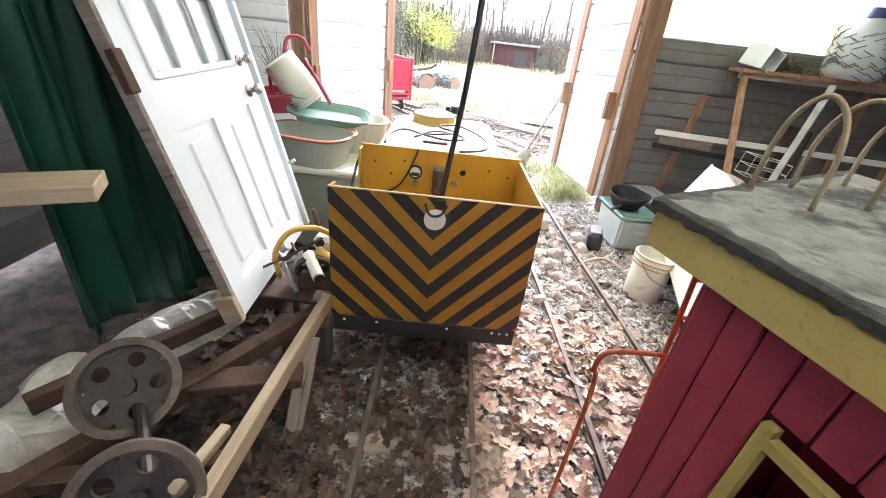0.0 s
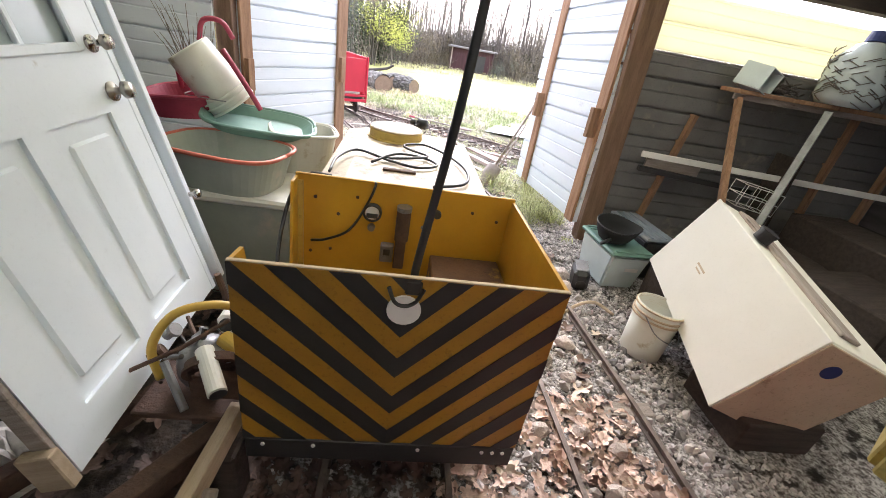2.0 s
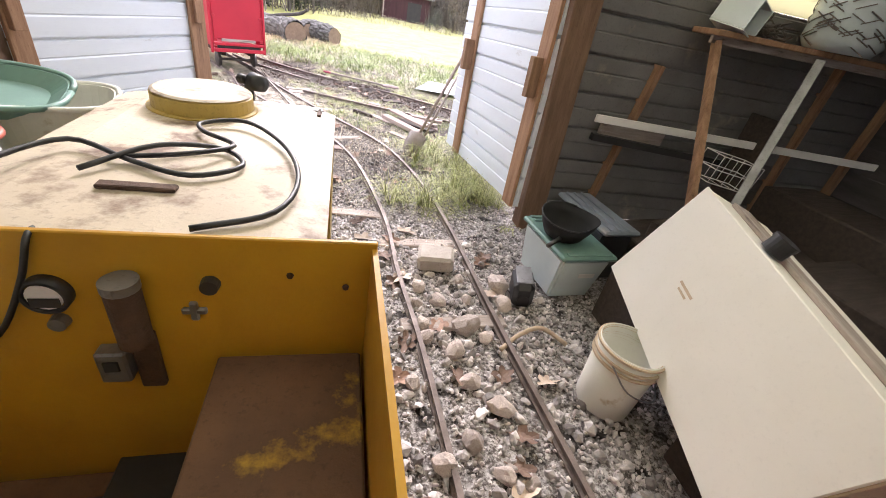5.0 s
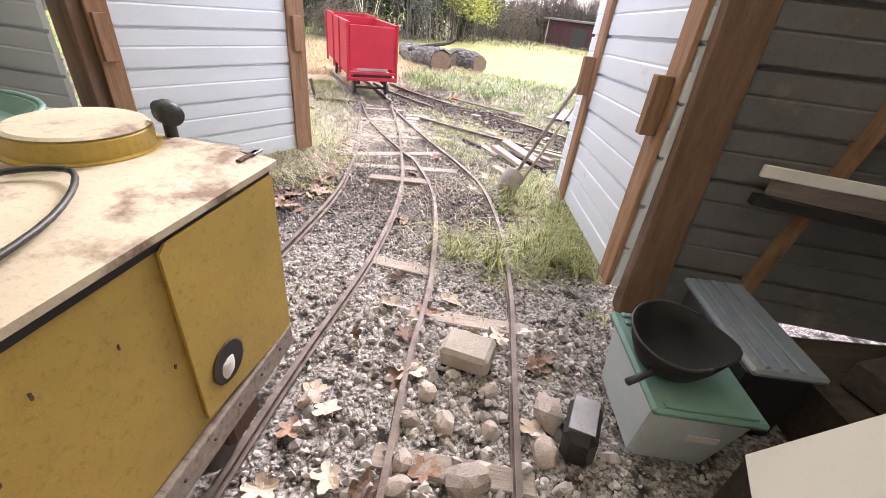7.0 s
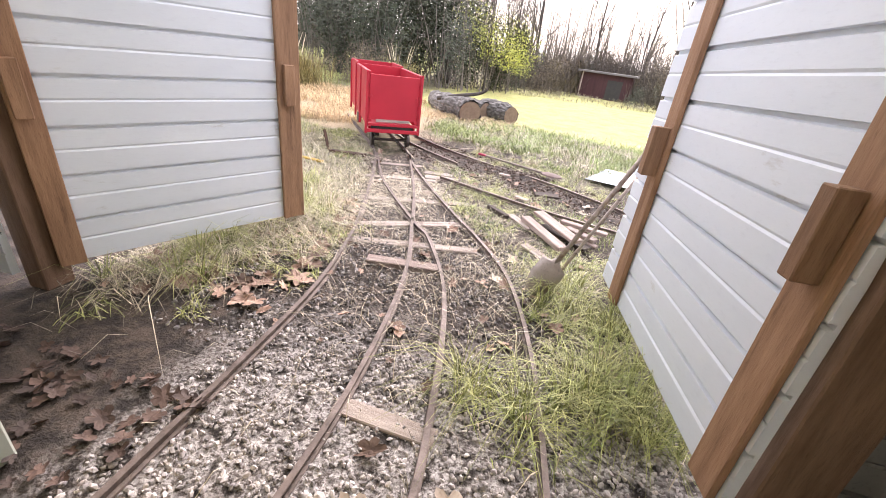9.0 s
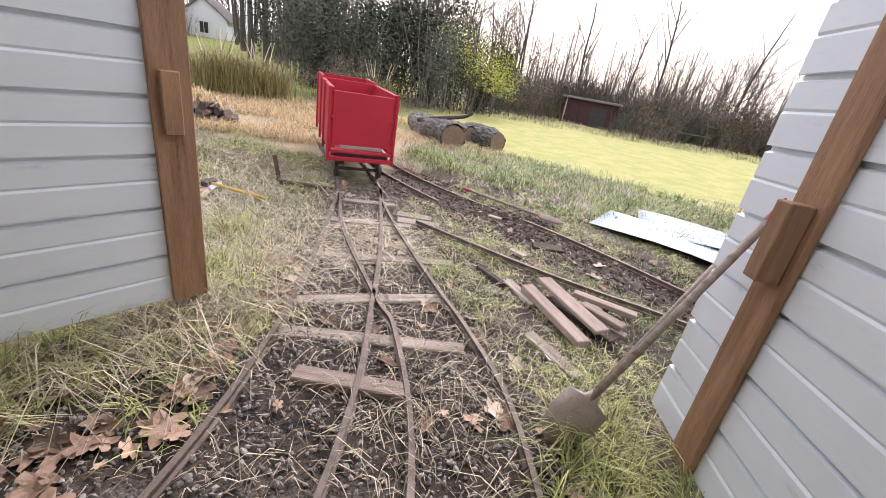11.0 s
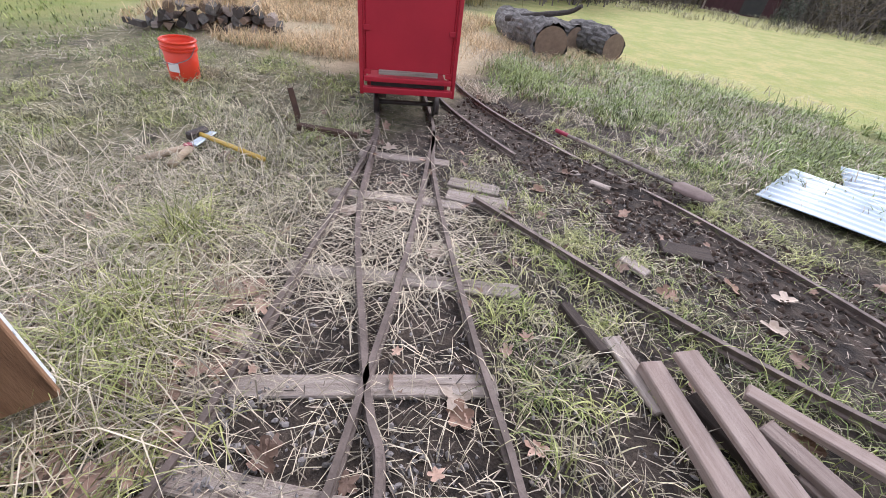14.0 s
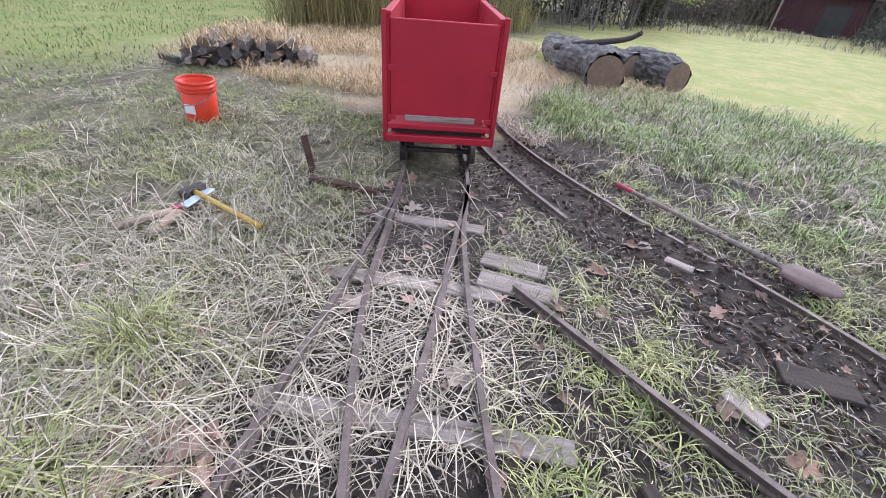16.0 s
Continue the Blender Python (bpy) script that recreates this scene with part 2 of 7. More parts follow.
SHEETING = material("dirty_sheeting", (0.78, 0.75, 0.71), (0.55, 0.53, 0.5), 9, 0.3, dirt=(0.16, 0.13, 0.1), dirt_amount=0.2, dirt_scale=5, bump=0.3)
AQUA = material("pale_aqua_plastic", (0.62, 0.7, 0.71), (0.55, 0.62, 0.63), 4, 0.4, dirt=(0.4, 0.38, 0.3), dirt_amount=0.15, bump=0.05)
SLATEPLASTIC = material("slate_plastic", (0.2, 0.23, 0.26), (0.15, 0.17, 0.2), 4, 0.5, dirt=(0.3, 0.28, 0.25), dirt_amount=0.25, bump=0.06)
GREENPLASTIC = material("green_plastic", (0.16, 0.29, 0.24), (0.13, 0.23, 0.2), 4, 0.4, dirt=(0.3, 0.3, 0.24), dirt_amount=0.2, bump=0.06)
TUBGREY = material("grey_green_tub", (0.4, 0.43, 0.37), (0.32, 0.35, 0.3), 4, 0.5, dirt=(0.5, 0.46, 0.38), dirt_amount=0.25, bump=0.06)
CORAL = material("coral_rim", (0.6, 0.16, 0.1), (0.5, 0.13, 0.09), 5, 0.45, bump=0.05)
ORANGE = material("orange_plastic", (0.75, 0.06, 0.02), (0.68, 0.05, 0.015), 3, 0.4, bump=0.03)
ORANGETUBE = material("faded_orange_tube", (0.62, 0.16, 0.06), (0.5, 0.1, 0.04), 8, 0.5, dirt=(0.5, 0.4, 0.3), dirt_amount=0.3, dirt_scale=12, bump=0.1)
BRASSTUBE = material("weathered_conduit", (0.32, 0.26, 0.17), (0.2, 0.15, 0.1), 9, 0.5, 0.3, bump=0.15)
SOOT = material("soot_black", (0.008, 0.008, 0.009), (0.014, 0.014, 0.014), 6, 0.8, bump=0.08)
RUBBER = material("black_rubber", (0.02, 0.02, 0.022), (0.03, 0.03, 0.03), 6, 0.45, bump=0.08)
HOSE = material("yellow_hose", (0.6, 0.4, 0.07), (0.5, 0.33, 0.06), 5, 0.45, bump=0.05)
BLUE = material("blue_sticker", (0.015, 0.03, 0.16), (0.012, 0.025, 0.13), 5, 0.5, bump=0.02)
PALEPRINT = material("pale_print", (0.8, 0.78, 0.75), (0.72, 0.7, 0.68), 5, 0.5, bump=0.02)
TIN = material("galvanised_tin", (0.55, 0.65, 0.73), (0.47, 0.56, 0.64), 3, 0.4, 0.2, dirt=(0.35, 0.28, 0.2), dirt_amount=0.15, dirt_scale=4, bump=0.05)
STONE = material("field_stone", (0.62, 0.54, 0.49), (0.46, 0.38, 0.34), 9, 0.9, bump=0.6, vary=0.25)
CONCRETE = material("concrete_lump", (0.56, 0.51, 0.46), (0.44, 0.39, 0.34), 8, 0.9, bump=0.5, vary=0.1)
GRAVEL = material("gravel", (0.6, 0.56, 0.54), (0.32, 0.29, 0.28), 20, 0.9, bump=0.3, island=True, vary=0.5)
CINDER = material("cinders", (0.34, 0.315, 0.305), (0.1, 0.093, 0.09), 20, 0.9, bump=0.3, island=True, vary=0.6)
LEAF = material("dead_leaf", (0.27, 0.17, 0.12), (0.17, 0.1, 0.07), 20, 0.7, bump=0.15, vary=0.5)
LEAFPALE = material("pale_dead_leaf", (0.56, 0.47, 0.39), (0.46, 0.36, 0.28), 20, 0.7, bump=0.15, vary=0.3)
# dark brown mulch, lowered further so the colour carries the shade
SHADELEAF = material("shaded_leaf_litter", (0.12, 0.075, 0.058), (0.06, 0.038, 0.03), 20, 0.75, bump=0.15, island=True, vary=0.6)
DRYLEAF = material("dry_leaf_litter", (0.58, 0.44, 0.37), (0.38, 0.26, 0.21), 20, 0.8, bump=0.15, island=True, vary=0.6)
GOLDGRASS = material("golden_dead_grass", (0.66, 0.5, 0.29), (0.5, 0.37, 0.21), 3, 0.7, bump=0.0, island=True, vary=0.5)
LOGBARK = material("log_bark", (0.24, 0.225, 0.21), (0.07, 0.064, 0.058), 14, 0.9, bump=0.9, vary=0.25)
LITTER = material("leaf_litter", (0.4, 0.28, 0.22), (0.27, 0.17, 0.125), 20, 0.8, bump=0.15, island=True, vary=0.6)
STRAW = material("dry_straw", (0.56, 0.5, 0.39), (0.42, 0.36, 0.26), 10, 0.7, bump=0.0, island=True, vary=0.65)
GRASS = material("grass", (0.13, 0.19, 0.045), (0.3, 0.33, 0.11), 1.5, 0.6, bump=0.0, island=True, vary=0.7)
TUFTGRASS = material("yellow_green_grass", (0.22, 0.27, 0.07), (0.46, 0.45, 0.19), 6, 0.6, bump=0.0, island=True, vary=0.55)
OLIVEGRASS = material("olive_grass", (0.19, 0.18, 0.06), (0.36, 0.29, 0.13), 3, 0.6, bump=0.0, island=True, vary=0.6)
CHIPS = material("wood_chips", (0.4, 0.335, 0.27), (0.13, 0.105, 0.085), 9, 0.8, bump=0.0, island=True, vary=0.85)
VERGEGRASS = material("verge_grass", (0.16, 0.24, 0.05), (0.3, 0.36, 0.11), 1.5, 0.6, bump=0.0, island=True, vary=0.6)
PALEGRASS = material("bleached_grass", (0.5, 0.45, 0.31), (0.22, 0.215, 0.105), 1.5, 0.7, bump=0.0, island=True, vary=0.85)
CLOD = material("dug_earth", (0.085, 0.058, 0.042), (0.06, 0.04, 0.03), 20, 0.95, bump=0.4, island=True, vary=0.4)
BARK = material("bark", (0.1, 0.086, 0.076), (0.06, 0.05, 0.044), 6, 0.9, bump=0.8, stretch=(3, 3, 0.6), vary=0.2)
TWIG = material("twigs", (0.19, 0.165, 0.145), (0.12, 0.103, 0.09), 3, 0.9, bump=0.0, vary=0.25)
THICKET = material("thicket_twigs", (0.17, 0.145, 0.125), (0.09, 0.077, 0.066), 2, 0.9, bump=0.0, island=True, vary=0.5)
BUSH = material("evergreen_leaves", (0.03, 0.045, 0.022), (0.055, 0.058, 0.034), 1.2, 0.7, bump=0.0, island=True, vary=0.5)
BROWNBUSH = material("brown_scrub", (0.14, 0.105, 0.07), (0.1, 0.085, 0.05), 1.2, 0.8, bump=0.0, island=True, vary=0.5)
YELLOWLEAF = material("yellow_leaves", (0.46, 0.46, 0.07), (0.26, 0.32, 0.06), 1.5, 0.6, bump=0.0, island=True, vary=0.3)
LOGEND = material("cut_wood", (0.24, 0.17, 0.12), (0.17, 0.12, 0.085), 12, 0.85, bump=0.2)
HOUSEWHITE = material("house_white", (0.75, 0.77, 0.8), (0.7, 0.72, 0.75), 1, 0.6, bump=0.05)
ROOFGREY = material("roof_shingle", (0.2, 0.19, 0.18), (0.15, 0.14, 0.14), 2, 0.85, bump=0.3)
BARNRED = material("dark_red_barn", (0.06, 0.018, 0.022), (0.045, 0.014, 0.018), 2, 0.7, bump=0.2, stretch=(4, 4, 0.5))
SEATRUST = material("rusty_seat", (0.16, 0.08, 0.04), (0.1, 0.05, 0.03), 5, 0.75, dirt=(0.5, 0.3, 0.03), dirt_amount=0.22, dirt_scale=5, bump=0.25)


FROST = material("hazy_pane", (0.5, 0.56, 0.58), (0.42, 0.48, 0.5), 3, 0.12, bump=0.02)


def translucent_material(name, col):
    """A thin sheet that lets daylight through."""
    mat = material(name, col, tuple(c * 0.85 for c in col), 3, 0.5, bump=0.05)
    nt = mat.node_tree
    out, b = nt.nodes["Material Output"], nt.nodes["Principled BSDF"]
    t, m = nt.nodes.new("ShaderNodeBsdfTranslucent"), nt.nodes.new("ShaderNodeMixShader")
    t.inputs[0].default_value = (*col, 1)
    m.inputs[0].default_value = 0.8
    nt.links.new(b.outputs[0], m.inputs[1])
    nt.links.new(t.outputs[0], m.inputs[2])
    nt.links.new(m.outputs[0], out.inputs[0])
    return mat


PANEL = translucent_material("translucent_cream_sheet", (0.66, 0.65, 0.54))

WALLPANEL = translucent_material("cream_wall_sheet", (0.68, 0.66, 0.5))


def ground_material():
    """Earth, gravel, straw, turf and mown field, each where it lies."""
    mat = bpy.data.materials.new("yard_ground")
    mat.use_nodes = True
    nt = mat.node_tree
    L, N = nt.links.new, nt.nodes.new
    bsdf = nt.nodes["Principled BSDF"]
    co = N("ShaderNodeTexCoord")

    def noise_node(sc, detail=8.0, ro=0.65):
        n = N("ShaderNodeTexNoise")
        n.inputs["Scale"].default_value, n.inputs["Detail"].default_value, n.inputs["Roughness"].default_value = sc, detail, ro
        L(co.outputs["Object"], n.inputs["Vector"])
        return n

    def span(src, lo, hi, a=0.0, b=1.0):
        r = N("ShaderNodeMapRange")
        r.interpolation_type = "SMOOTHSTEP"
        for k, v in enumerate((lo, hi, a, b), 1):
            r.inputs[k].default_value = v
        L(src, r.inputs[0])
        return r.outputs[0]

    def op(kind, a, b):
        m = N("ShaderNodeMath")
        m.operation = kind
        for k, v in enumerate((a, b)):
            if isinstance(v, (int, float)):
                m.inputs[k].default_value = v
            else:
                L(v, m.inputs[k])
        return m.outputs[0]

    def mix(fac, a, b):
        m = N("ShaderNodeMix")
        m.data_type = "RGBA"
        L(fac, m.inputs[0])
        for k, v in ((6, a), (7, b)):
            if isinstance(v, tuple):
                m.inputs[k].default_value = (*v, 1)
            else:
                L(v, m.inputs[k])
        return m.outputs[2]

    warp = noise_node(0.6)
    sep = N("ShaderNodeSeparateXYZ")
    L(co.outputs["Object"], sep.inputs[0])
    w = op("MULTIPLY", op("SUBTRACT", warp.outputs[0], 0.5), 2.5)
    x, y = op("ADD", sep.outputs[0], w), op("SUBTRACT", sep.outputs[1], w)
    big, mid, fine = noise_node(1.7), noise_node(9), noise_node(55, 6)
    vor = N("ShaderNodeTexVoronoi")
    vor.inputs["Scale"].default_value = 45
    L(co.outputs["Object"], vor.inputs["Vector"])
    soil = mix(span(mid.outputs[0], 0.35, 0.65), (0.022, 0.017, 0.014), (0.085, 0.064, 0.05))
    stone = mix(span(vor.outputs["Color"], 0.2, 0.8), (0.34, 0.315, 0.3), (0.56, 0.53, 0.51))
    gravel = mix(span(fine.outputs[0], 0.45, 0.6), stone, (0.12, 0.1, 0.09))
    near = op("MULTIPLY", span(y, 4.6, 5.6, 1, 0), span(mid.outputs[0], 0.38, 0.52))
    near = op("MULTIPLY", near, span(sep.outputs[0], -0.75, -0.35))
    c = mix(near, soil, gravel)
    turf = mix(span(mid.outputs[0], 0.38, 0.62), (0.12, 0.12, 0.055), (0.24, 0.21, 0.13))
    turf = mix(span(fine.outputs[0], 0.5, 0.7), turf, (0.05, 0.045, 0.025))
    out_left = op("MULTIPLY", span(x, -1.0, -1.6), span(y, 5.5, 6.5))
    out_right = op("MULTIPLY", span(x, 1.3, 1.9), span(y, 8.6, 9.6))
    far = span(y, 10.2, 11.4)
    turf_mask = op("MULTIPLY", op("MAXIMUM", op("MAXIMUM", out_left, out_right), far), span(big.outputs[0], 0.3, 0.5))
    c = mix(turf_mask, c, turf)
    tan = mix(span(mid.outputs[0], 0.35, 0.65), (0.52, 0.42, 0.27), (0.42, 0.34, 0.22))
    tan_mask = op("MULTIPLY", op("MULTIPLY", span(x, -1.0, -2.0), span(x, -8.5, -7.5)), op("MULTIPLY", span(y, 9.5, 10.5), span(y, 15, 13.5)))
    c = mix(tan_mask, c, tan)
    mown = mix(span(big.outputs[0], 0.35, 0.65), (0.33, 0.36, 0.1), (0.5, 0.43, 0.17))
    mown = mix(span(mid.outputs[0], 0.4, 0.75), mown, (0.29, 0.34, 0.12))
    field = op("MULTIPLY", span(op("ADD", y, op("MULTIPLY", x, 0.35)), 12.8, 14.2), span(x, -4.5, -2.5))
    c = mix(field, c, mown)
    hill = op("MULTIPLY", span(x, -5.5, -8.0), span(y, 7.5, 9.0))
    lawn = mix(span(big.outputs[0], 0.35, 0.65), (0.2, 0.25, 0.06), (0.28, 0.28, 0.09))
    c = mix(hill, c, lawn)
    L(c, bsdf.inputs["Base Color"])
    bsdf.inputs["Roughness"].default_value = 0.95
    bp = N("ShaderNodeBump")
    bp.inputs["Strength"].default_value, bp.inputs["Distance"].default_value = 0.9, 0.03
    L(op("ADD", mid.outputs[0], op("MULTIPLY", fine.outputs[0], 0.6)), bp.inputs["Height"])
    L(bp.outputs[0], bsdf.inputs["Normal"])
    return mat


SOIL = ground_material()


# ---- ground ----
def land(x, y):
    """Height of the ground."""
    h = 0.018 * noise.noise((x * 1.3, y * 1.3, 0)) + 0.008 * noise.noise((x * 6, y * 6, 3))
    d = math.hypot(x, y)
    h += 0.035 * min(max(0.0, d - 20), 45) * max(0.0, min(1.0, (-x - 4) / 14))
    if y > 9 and x > -2.5 and x < 6 and y < 13.5:
        h += 0.06 * max(0.0, noise.noise((x * 0.9, y * 0.9, 7)))
    return h


def grid_axis(lo, hi, near_lo, near_hi, fine, coarse):
    v, out = lo, []
    while v < hi:
        out.append(v)
        d = max(near_lo - v, v - near_hi, 0)
        v += fine + min(coarse, d * 0.18)
    out.append(hi)
    return out


gx = grid_axis(-400, 400, -5, 5, 0.12, 60)
gy = grid_axis(-60, 700, -1, 12, 0.12, 60)
verts = [(x, y, land(x, y)) for y in gy for x in gx]
nx = len(gx)
faces = [(j * nx + i, j * nx + i + 1, (j + 1) * nx + i + 1, (j + 1) * nx + i) for j in range(len(gy) - 1) for i in range(nx - 1)]
ground = raw("ground", verts, faces, SOIL, smooth=True)
tagged(ground, "trodden earth with gravel, dry straw and patches of grass", "ground", kind="structure")

# ---- rails ----
R1 = [(-0.25, -1.5), (-0.26, 1.2), (-0.29, 3.0), (-0.32, 4.55), (-0.37, 5.4), (-0.52, 6.16), (-0.61, 6.46), (-0.82, 7.1), (-1.15, 8.0), (-1.51, 8.85), (-2.25, 9.95), (-3.2, 11.3)]
R2 = [(0.25, -1.5), (0.25, 1.3), (0.22, 3.4), (0.235, 4.6), (0.11, 5.7), (-0.165, 6.66), (-0.44, 7.5), (-0.80, 8.42), (-1.1, 9.12), (-1.84, 10.24), (-2.8, 11.6)]
R3 = [(0.9, -1.0), (0.85, 1.34), (0.78, 2.93), (0.70, 3.75), (0.65, 4.5), (0.43, 5.6), (0.08, 6.38), (-0.11, 6.61), (-0.56, 7.2), (-0.87, 7.65), (-1.1, 8.08), (-1.43, 8.75)]
R4 = [(1.42, -1.0), (1.36, 1.7), (1.24, 3.2), (1.19, 3.9), (1.15, 4.45), (1.03, 5.25), (0.80, 6.03), (0.48, 6.58), (0.16, 7.02), (-0.30, 7.69), (-0.77, 8.45), (-1.04, 9.02)]
R5 = [(2.9, 7.45), (2.04, 8.15), (1.5, 8.55), (0.91, 8.93), (-0.09, 9.42), (-0.9, 9.95), (-1.53, 10.55), (-2.3, 11.6)]
R6 = [(-0.30, 9.02), (-0.75, 9.33), (-1.27, 9.75), (-1.75, 10.3)]
LOOSE = [(-0.32, 8.16), (0.77, 7.73), (1.38, 7.54), (1.82, 7.43), (2.5, 7.2)]


def rail(pts, z, label, name="rail", lift=0.0):
    prof = [(-0.022, 0), (0.022, 0), (0.02, 0.008), (0.006, 0.013), (0.006, 0.032), (0.013, 0.037), (0.013, 0.046), (-0.013, 0.046), (-0.013, 0.037), (-0.006, 0.032), (-0.006, 0.013), (-0.02, 0.008)]
    line = smooth_line([(x, y, 0) for x, y in pts], 8)
    vs, fs, n = [], [], len(prof)
    for i, p in enumerate(line):
        d = (line[min(i + 1, len(line) - 1)] - line[max(i - 1, 0)]).normalized()
        s = Vector((d.y, -d.x, 0))
        for a, h in prof:
            vs.append(p + s * a + Vector((0, 0, z + h + lift)))
    for i in range(len(line) - 1):
        for k in range(n):
            fs.append((i * n + k, (i + 1) * n + k, (i + 1) * n + (k + 1) % n, i * n + (k + 1) % n))
    fs.append(tuple(range(n)))
    fs.append(tuple(range(len(vs) - 1, len(vs) - n - 1, -1)))
    return tagged(raw(name, vs, fs, RAIL), label, "rail", "rails of the narrow track")


for pts in (R1, R2, R3, R4):
    rail(pts, 0.006, "rusty light steel rail of the narrow-gauge track")
rail(R5, 0.0, "rusty bent rail lying in dug-up earth")
rail(R6, 0.0, "short rusty rail beside the red wagon")
rail(LOOSE, 0.01, "loose dark rusty rail lying on grass", lift=0.01)


# ---- shed shell ----
def siding_panel(width, height, course=0.2, thick=0.02):
    """Lapped boards, x across, z up, the face towards -y."""
    bm = bmesh.new()
    n = math.ceil(height / course - 0.01)
    prof = []
    for i in range(n):
        z0, z1 = i * course, min((i + 1) * course, height)
        h = z1 - z0
        prof += [(-0.02, z0 + 0.001), (-0.0185, z0 + h * 0.46), (-0.011, z0 + h * 0.5), (-0.017, z0 + h * 0.54), (-0.0145, z1 - 0.026), (0.004, z1 - 0.018), (0.004, z1)]
    cols = [-width / 2, width / 2]
    rows = [[bm.verts.new((x, y, z)) for y, z in prof] for x in cols]
    back = [[bm.verts.new((x, thick, z)) for z in (0, height)] for x in cols]
    for i in range(len(prof) - 1):
        bm.faces.new((rows[0][i], rows[1][i], rows[1][i + 1], rows[0][i + 1]))
    bm.faces.new((back[0][0], back[0][1], back[1][1], back[1][0]))
    bm.faces.new((rows[0][-1], rows[1][-1], back[1][1], back[0][1]))
    bm.faces.new((back[0][0], back[1][0], rows[1][0], rows[0][0]))
    bm.faces.new([back[0][0]] + rows[0] + [back[0][1]])
    bm.faces.new(([back[1][0]] + rows[1] + [back[1][1]])[::-1])
    return bm


def placed(ob, m):
    ob.matrix_basis = m
    return ob


def boards(width, height, parent, mat, m, course=0.2):
    """Single lapped boards one above the other, each its own mesh, the face towards -y."""
    first, n = None, math.ceil(height / course - 0.01)
    for i in range(n):
        h = min(course, height - i * course)
        if first is None or h < course - 1e-6:
            ob = part("board", siding_panel(width, h, h), mat, parent)
            first = first or ob
        else:
            ob = new("board", first.data)
            ob.parent = parent
        ob.matrix_basis = m @ pose(0, 0, i * course)


def shed_door(name, m, width, height, label, flip, trims):
    """A shed door of lapped boards, x from the hinge outward; its face to -y, or to +y if flipped. trims: (x, width, block height, block width, block depth)."""
    d = thing(name, label, "shed door", m, kind="structure")
    s = -1 if flip else 1
    boards(width, height, d, SIDING, pose(width / 2, 0, 0, 0, 0, 180 if flip else 0), 0.254)
    for x, w, zb, bw, bd in trims:
        part("edge_board", boxes([(x, -s * 0.036, height / 2 + 0.01, w, 0.03, height + 0.04)], 0.004), LUMBER, d, "brown timber edge board")
        part("bracket", boxes([(x - 0.012, -s * (0.052 + bd / 2), zb, bw, bd, 0.27)], 0.004), LUMBER, d, "dark timber block")
    return d


WALL_Y = 4.56
shed_door("door_1", pose(1.722, 4.5, 0.2, 0, 0, 97.3) @ pose(0, 0, 0, 0, 2.4, 0), 1.78, 2.5, "white lapped shed door swung open outward", True, ((0.09, 0.15, 0.98, 0.06, 0.08), (1.42, 0.14, 0.98, 0.07, 0.08)))
shed_door("door_2", pose(-1.66, 4.8, 0.14, 0, 0, 63), 1.5, 2.5, "white lapped shed door swung open outward", False, ((0.05, 0.12, 0.95, 0.07, 0.05), (1.425, 0.165, 0.99, 0.075, 0.035)))
wall = tagged(thing("wall_east", "grey weathered lapped boards on the shed's front wall", "wall", kind="structure"), "")
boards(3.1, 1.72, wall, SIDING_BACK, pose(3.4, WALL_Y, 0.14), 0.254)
boards(3.1, 0.44, wall, WALLPANEL, pose(3.4, WALL_Y + 0.005, 1.865), 0.22)
part("header", boxes([(3.4, 4.36, 2.5, 3.0, 0.12, 0.24)]), DARKWOOD, wall)
for a, b in (((2.35, 4.52, 0.16), (2.52, 4.52, 1.4)), ((4.1, 4.52, 0.16), (4.1, 4.52, 2.5))):
    bm = bmesh.new()
    beam(bm, a, b, 0.09, 0.04)
    part("brace", bm, LUMBER, wall, "reddish timber brace")
wall = thing("wall_west", "white lapped boards on the shed's front wall", "wall", kind="structure")
boards(1.0, 2.5, wall, SIDING, pose(-2.3, WALL_Y + 0.1, 0.1), 0.254)
wall = thing("wall_left", "dark weathered board wall of the shed", "wall", kind="structure")
for i in range(11):
    part("board", boxes([(-2.75 - 0.01 * (i % 2), 1.0, 0.23 + i * 0.24, 0.03, 7.4, 0.25)], 0.003), WALLWOOD, wall)
# unseen wall, added to hold light off the locomotive's end panel
wall = thing("wall_back", "dark weathered boards added behind the view to keep light out", "wall", kind="structure")
for i in range(10):
    part("board", boxes([(1.05, -2.7 - 0.01 * (i % 2), 0.12 + i * 0.24, 7.6, 0.03, 0.25)], 0.003), WALLWOOD, wall)
wall = thing("wall_right", "dark board wall of the shed", "wall", kind="structure")
for i in range(11):
    part("board", boxes([(4.9 + 0.01 * (i % 2), 1.0, 0.23 + i * 0.24, 0.03, 7.4, 0.25)], 0.003), WALLWOOD, wall)
roof = part("ceiling", boxes([(4.1, 1.0, 2.76, 1.8, 7.6, 0.03), (-1.6, -0.1, 2.76, 2.4, 5.4, 0.03), (1.4, -2.3, 2.76, 3.6, 1.0, 0.03)] + [(1.1, y, 2.68, 7.6, 0.05, 0.13) for y in (-2.4, -1.2, 0.0, 1.2, 2.4, 3.6)]), DARKWOOD)
tagged(roof, "dark rafters and boards under the shed roof", "ceiling", kind="structure")
# unseen sheets, added overhead to brighten the gravel and coach body
roof = part("roof_light", boxes([(1.4, 1.45, 2.77, 3.62, 6.54, 0.012)]), PANEL)
tagged(roof, "translucent cream sheets added in the unseen roof to let daylight in", "roof light", kind="structure")
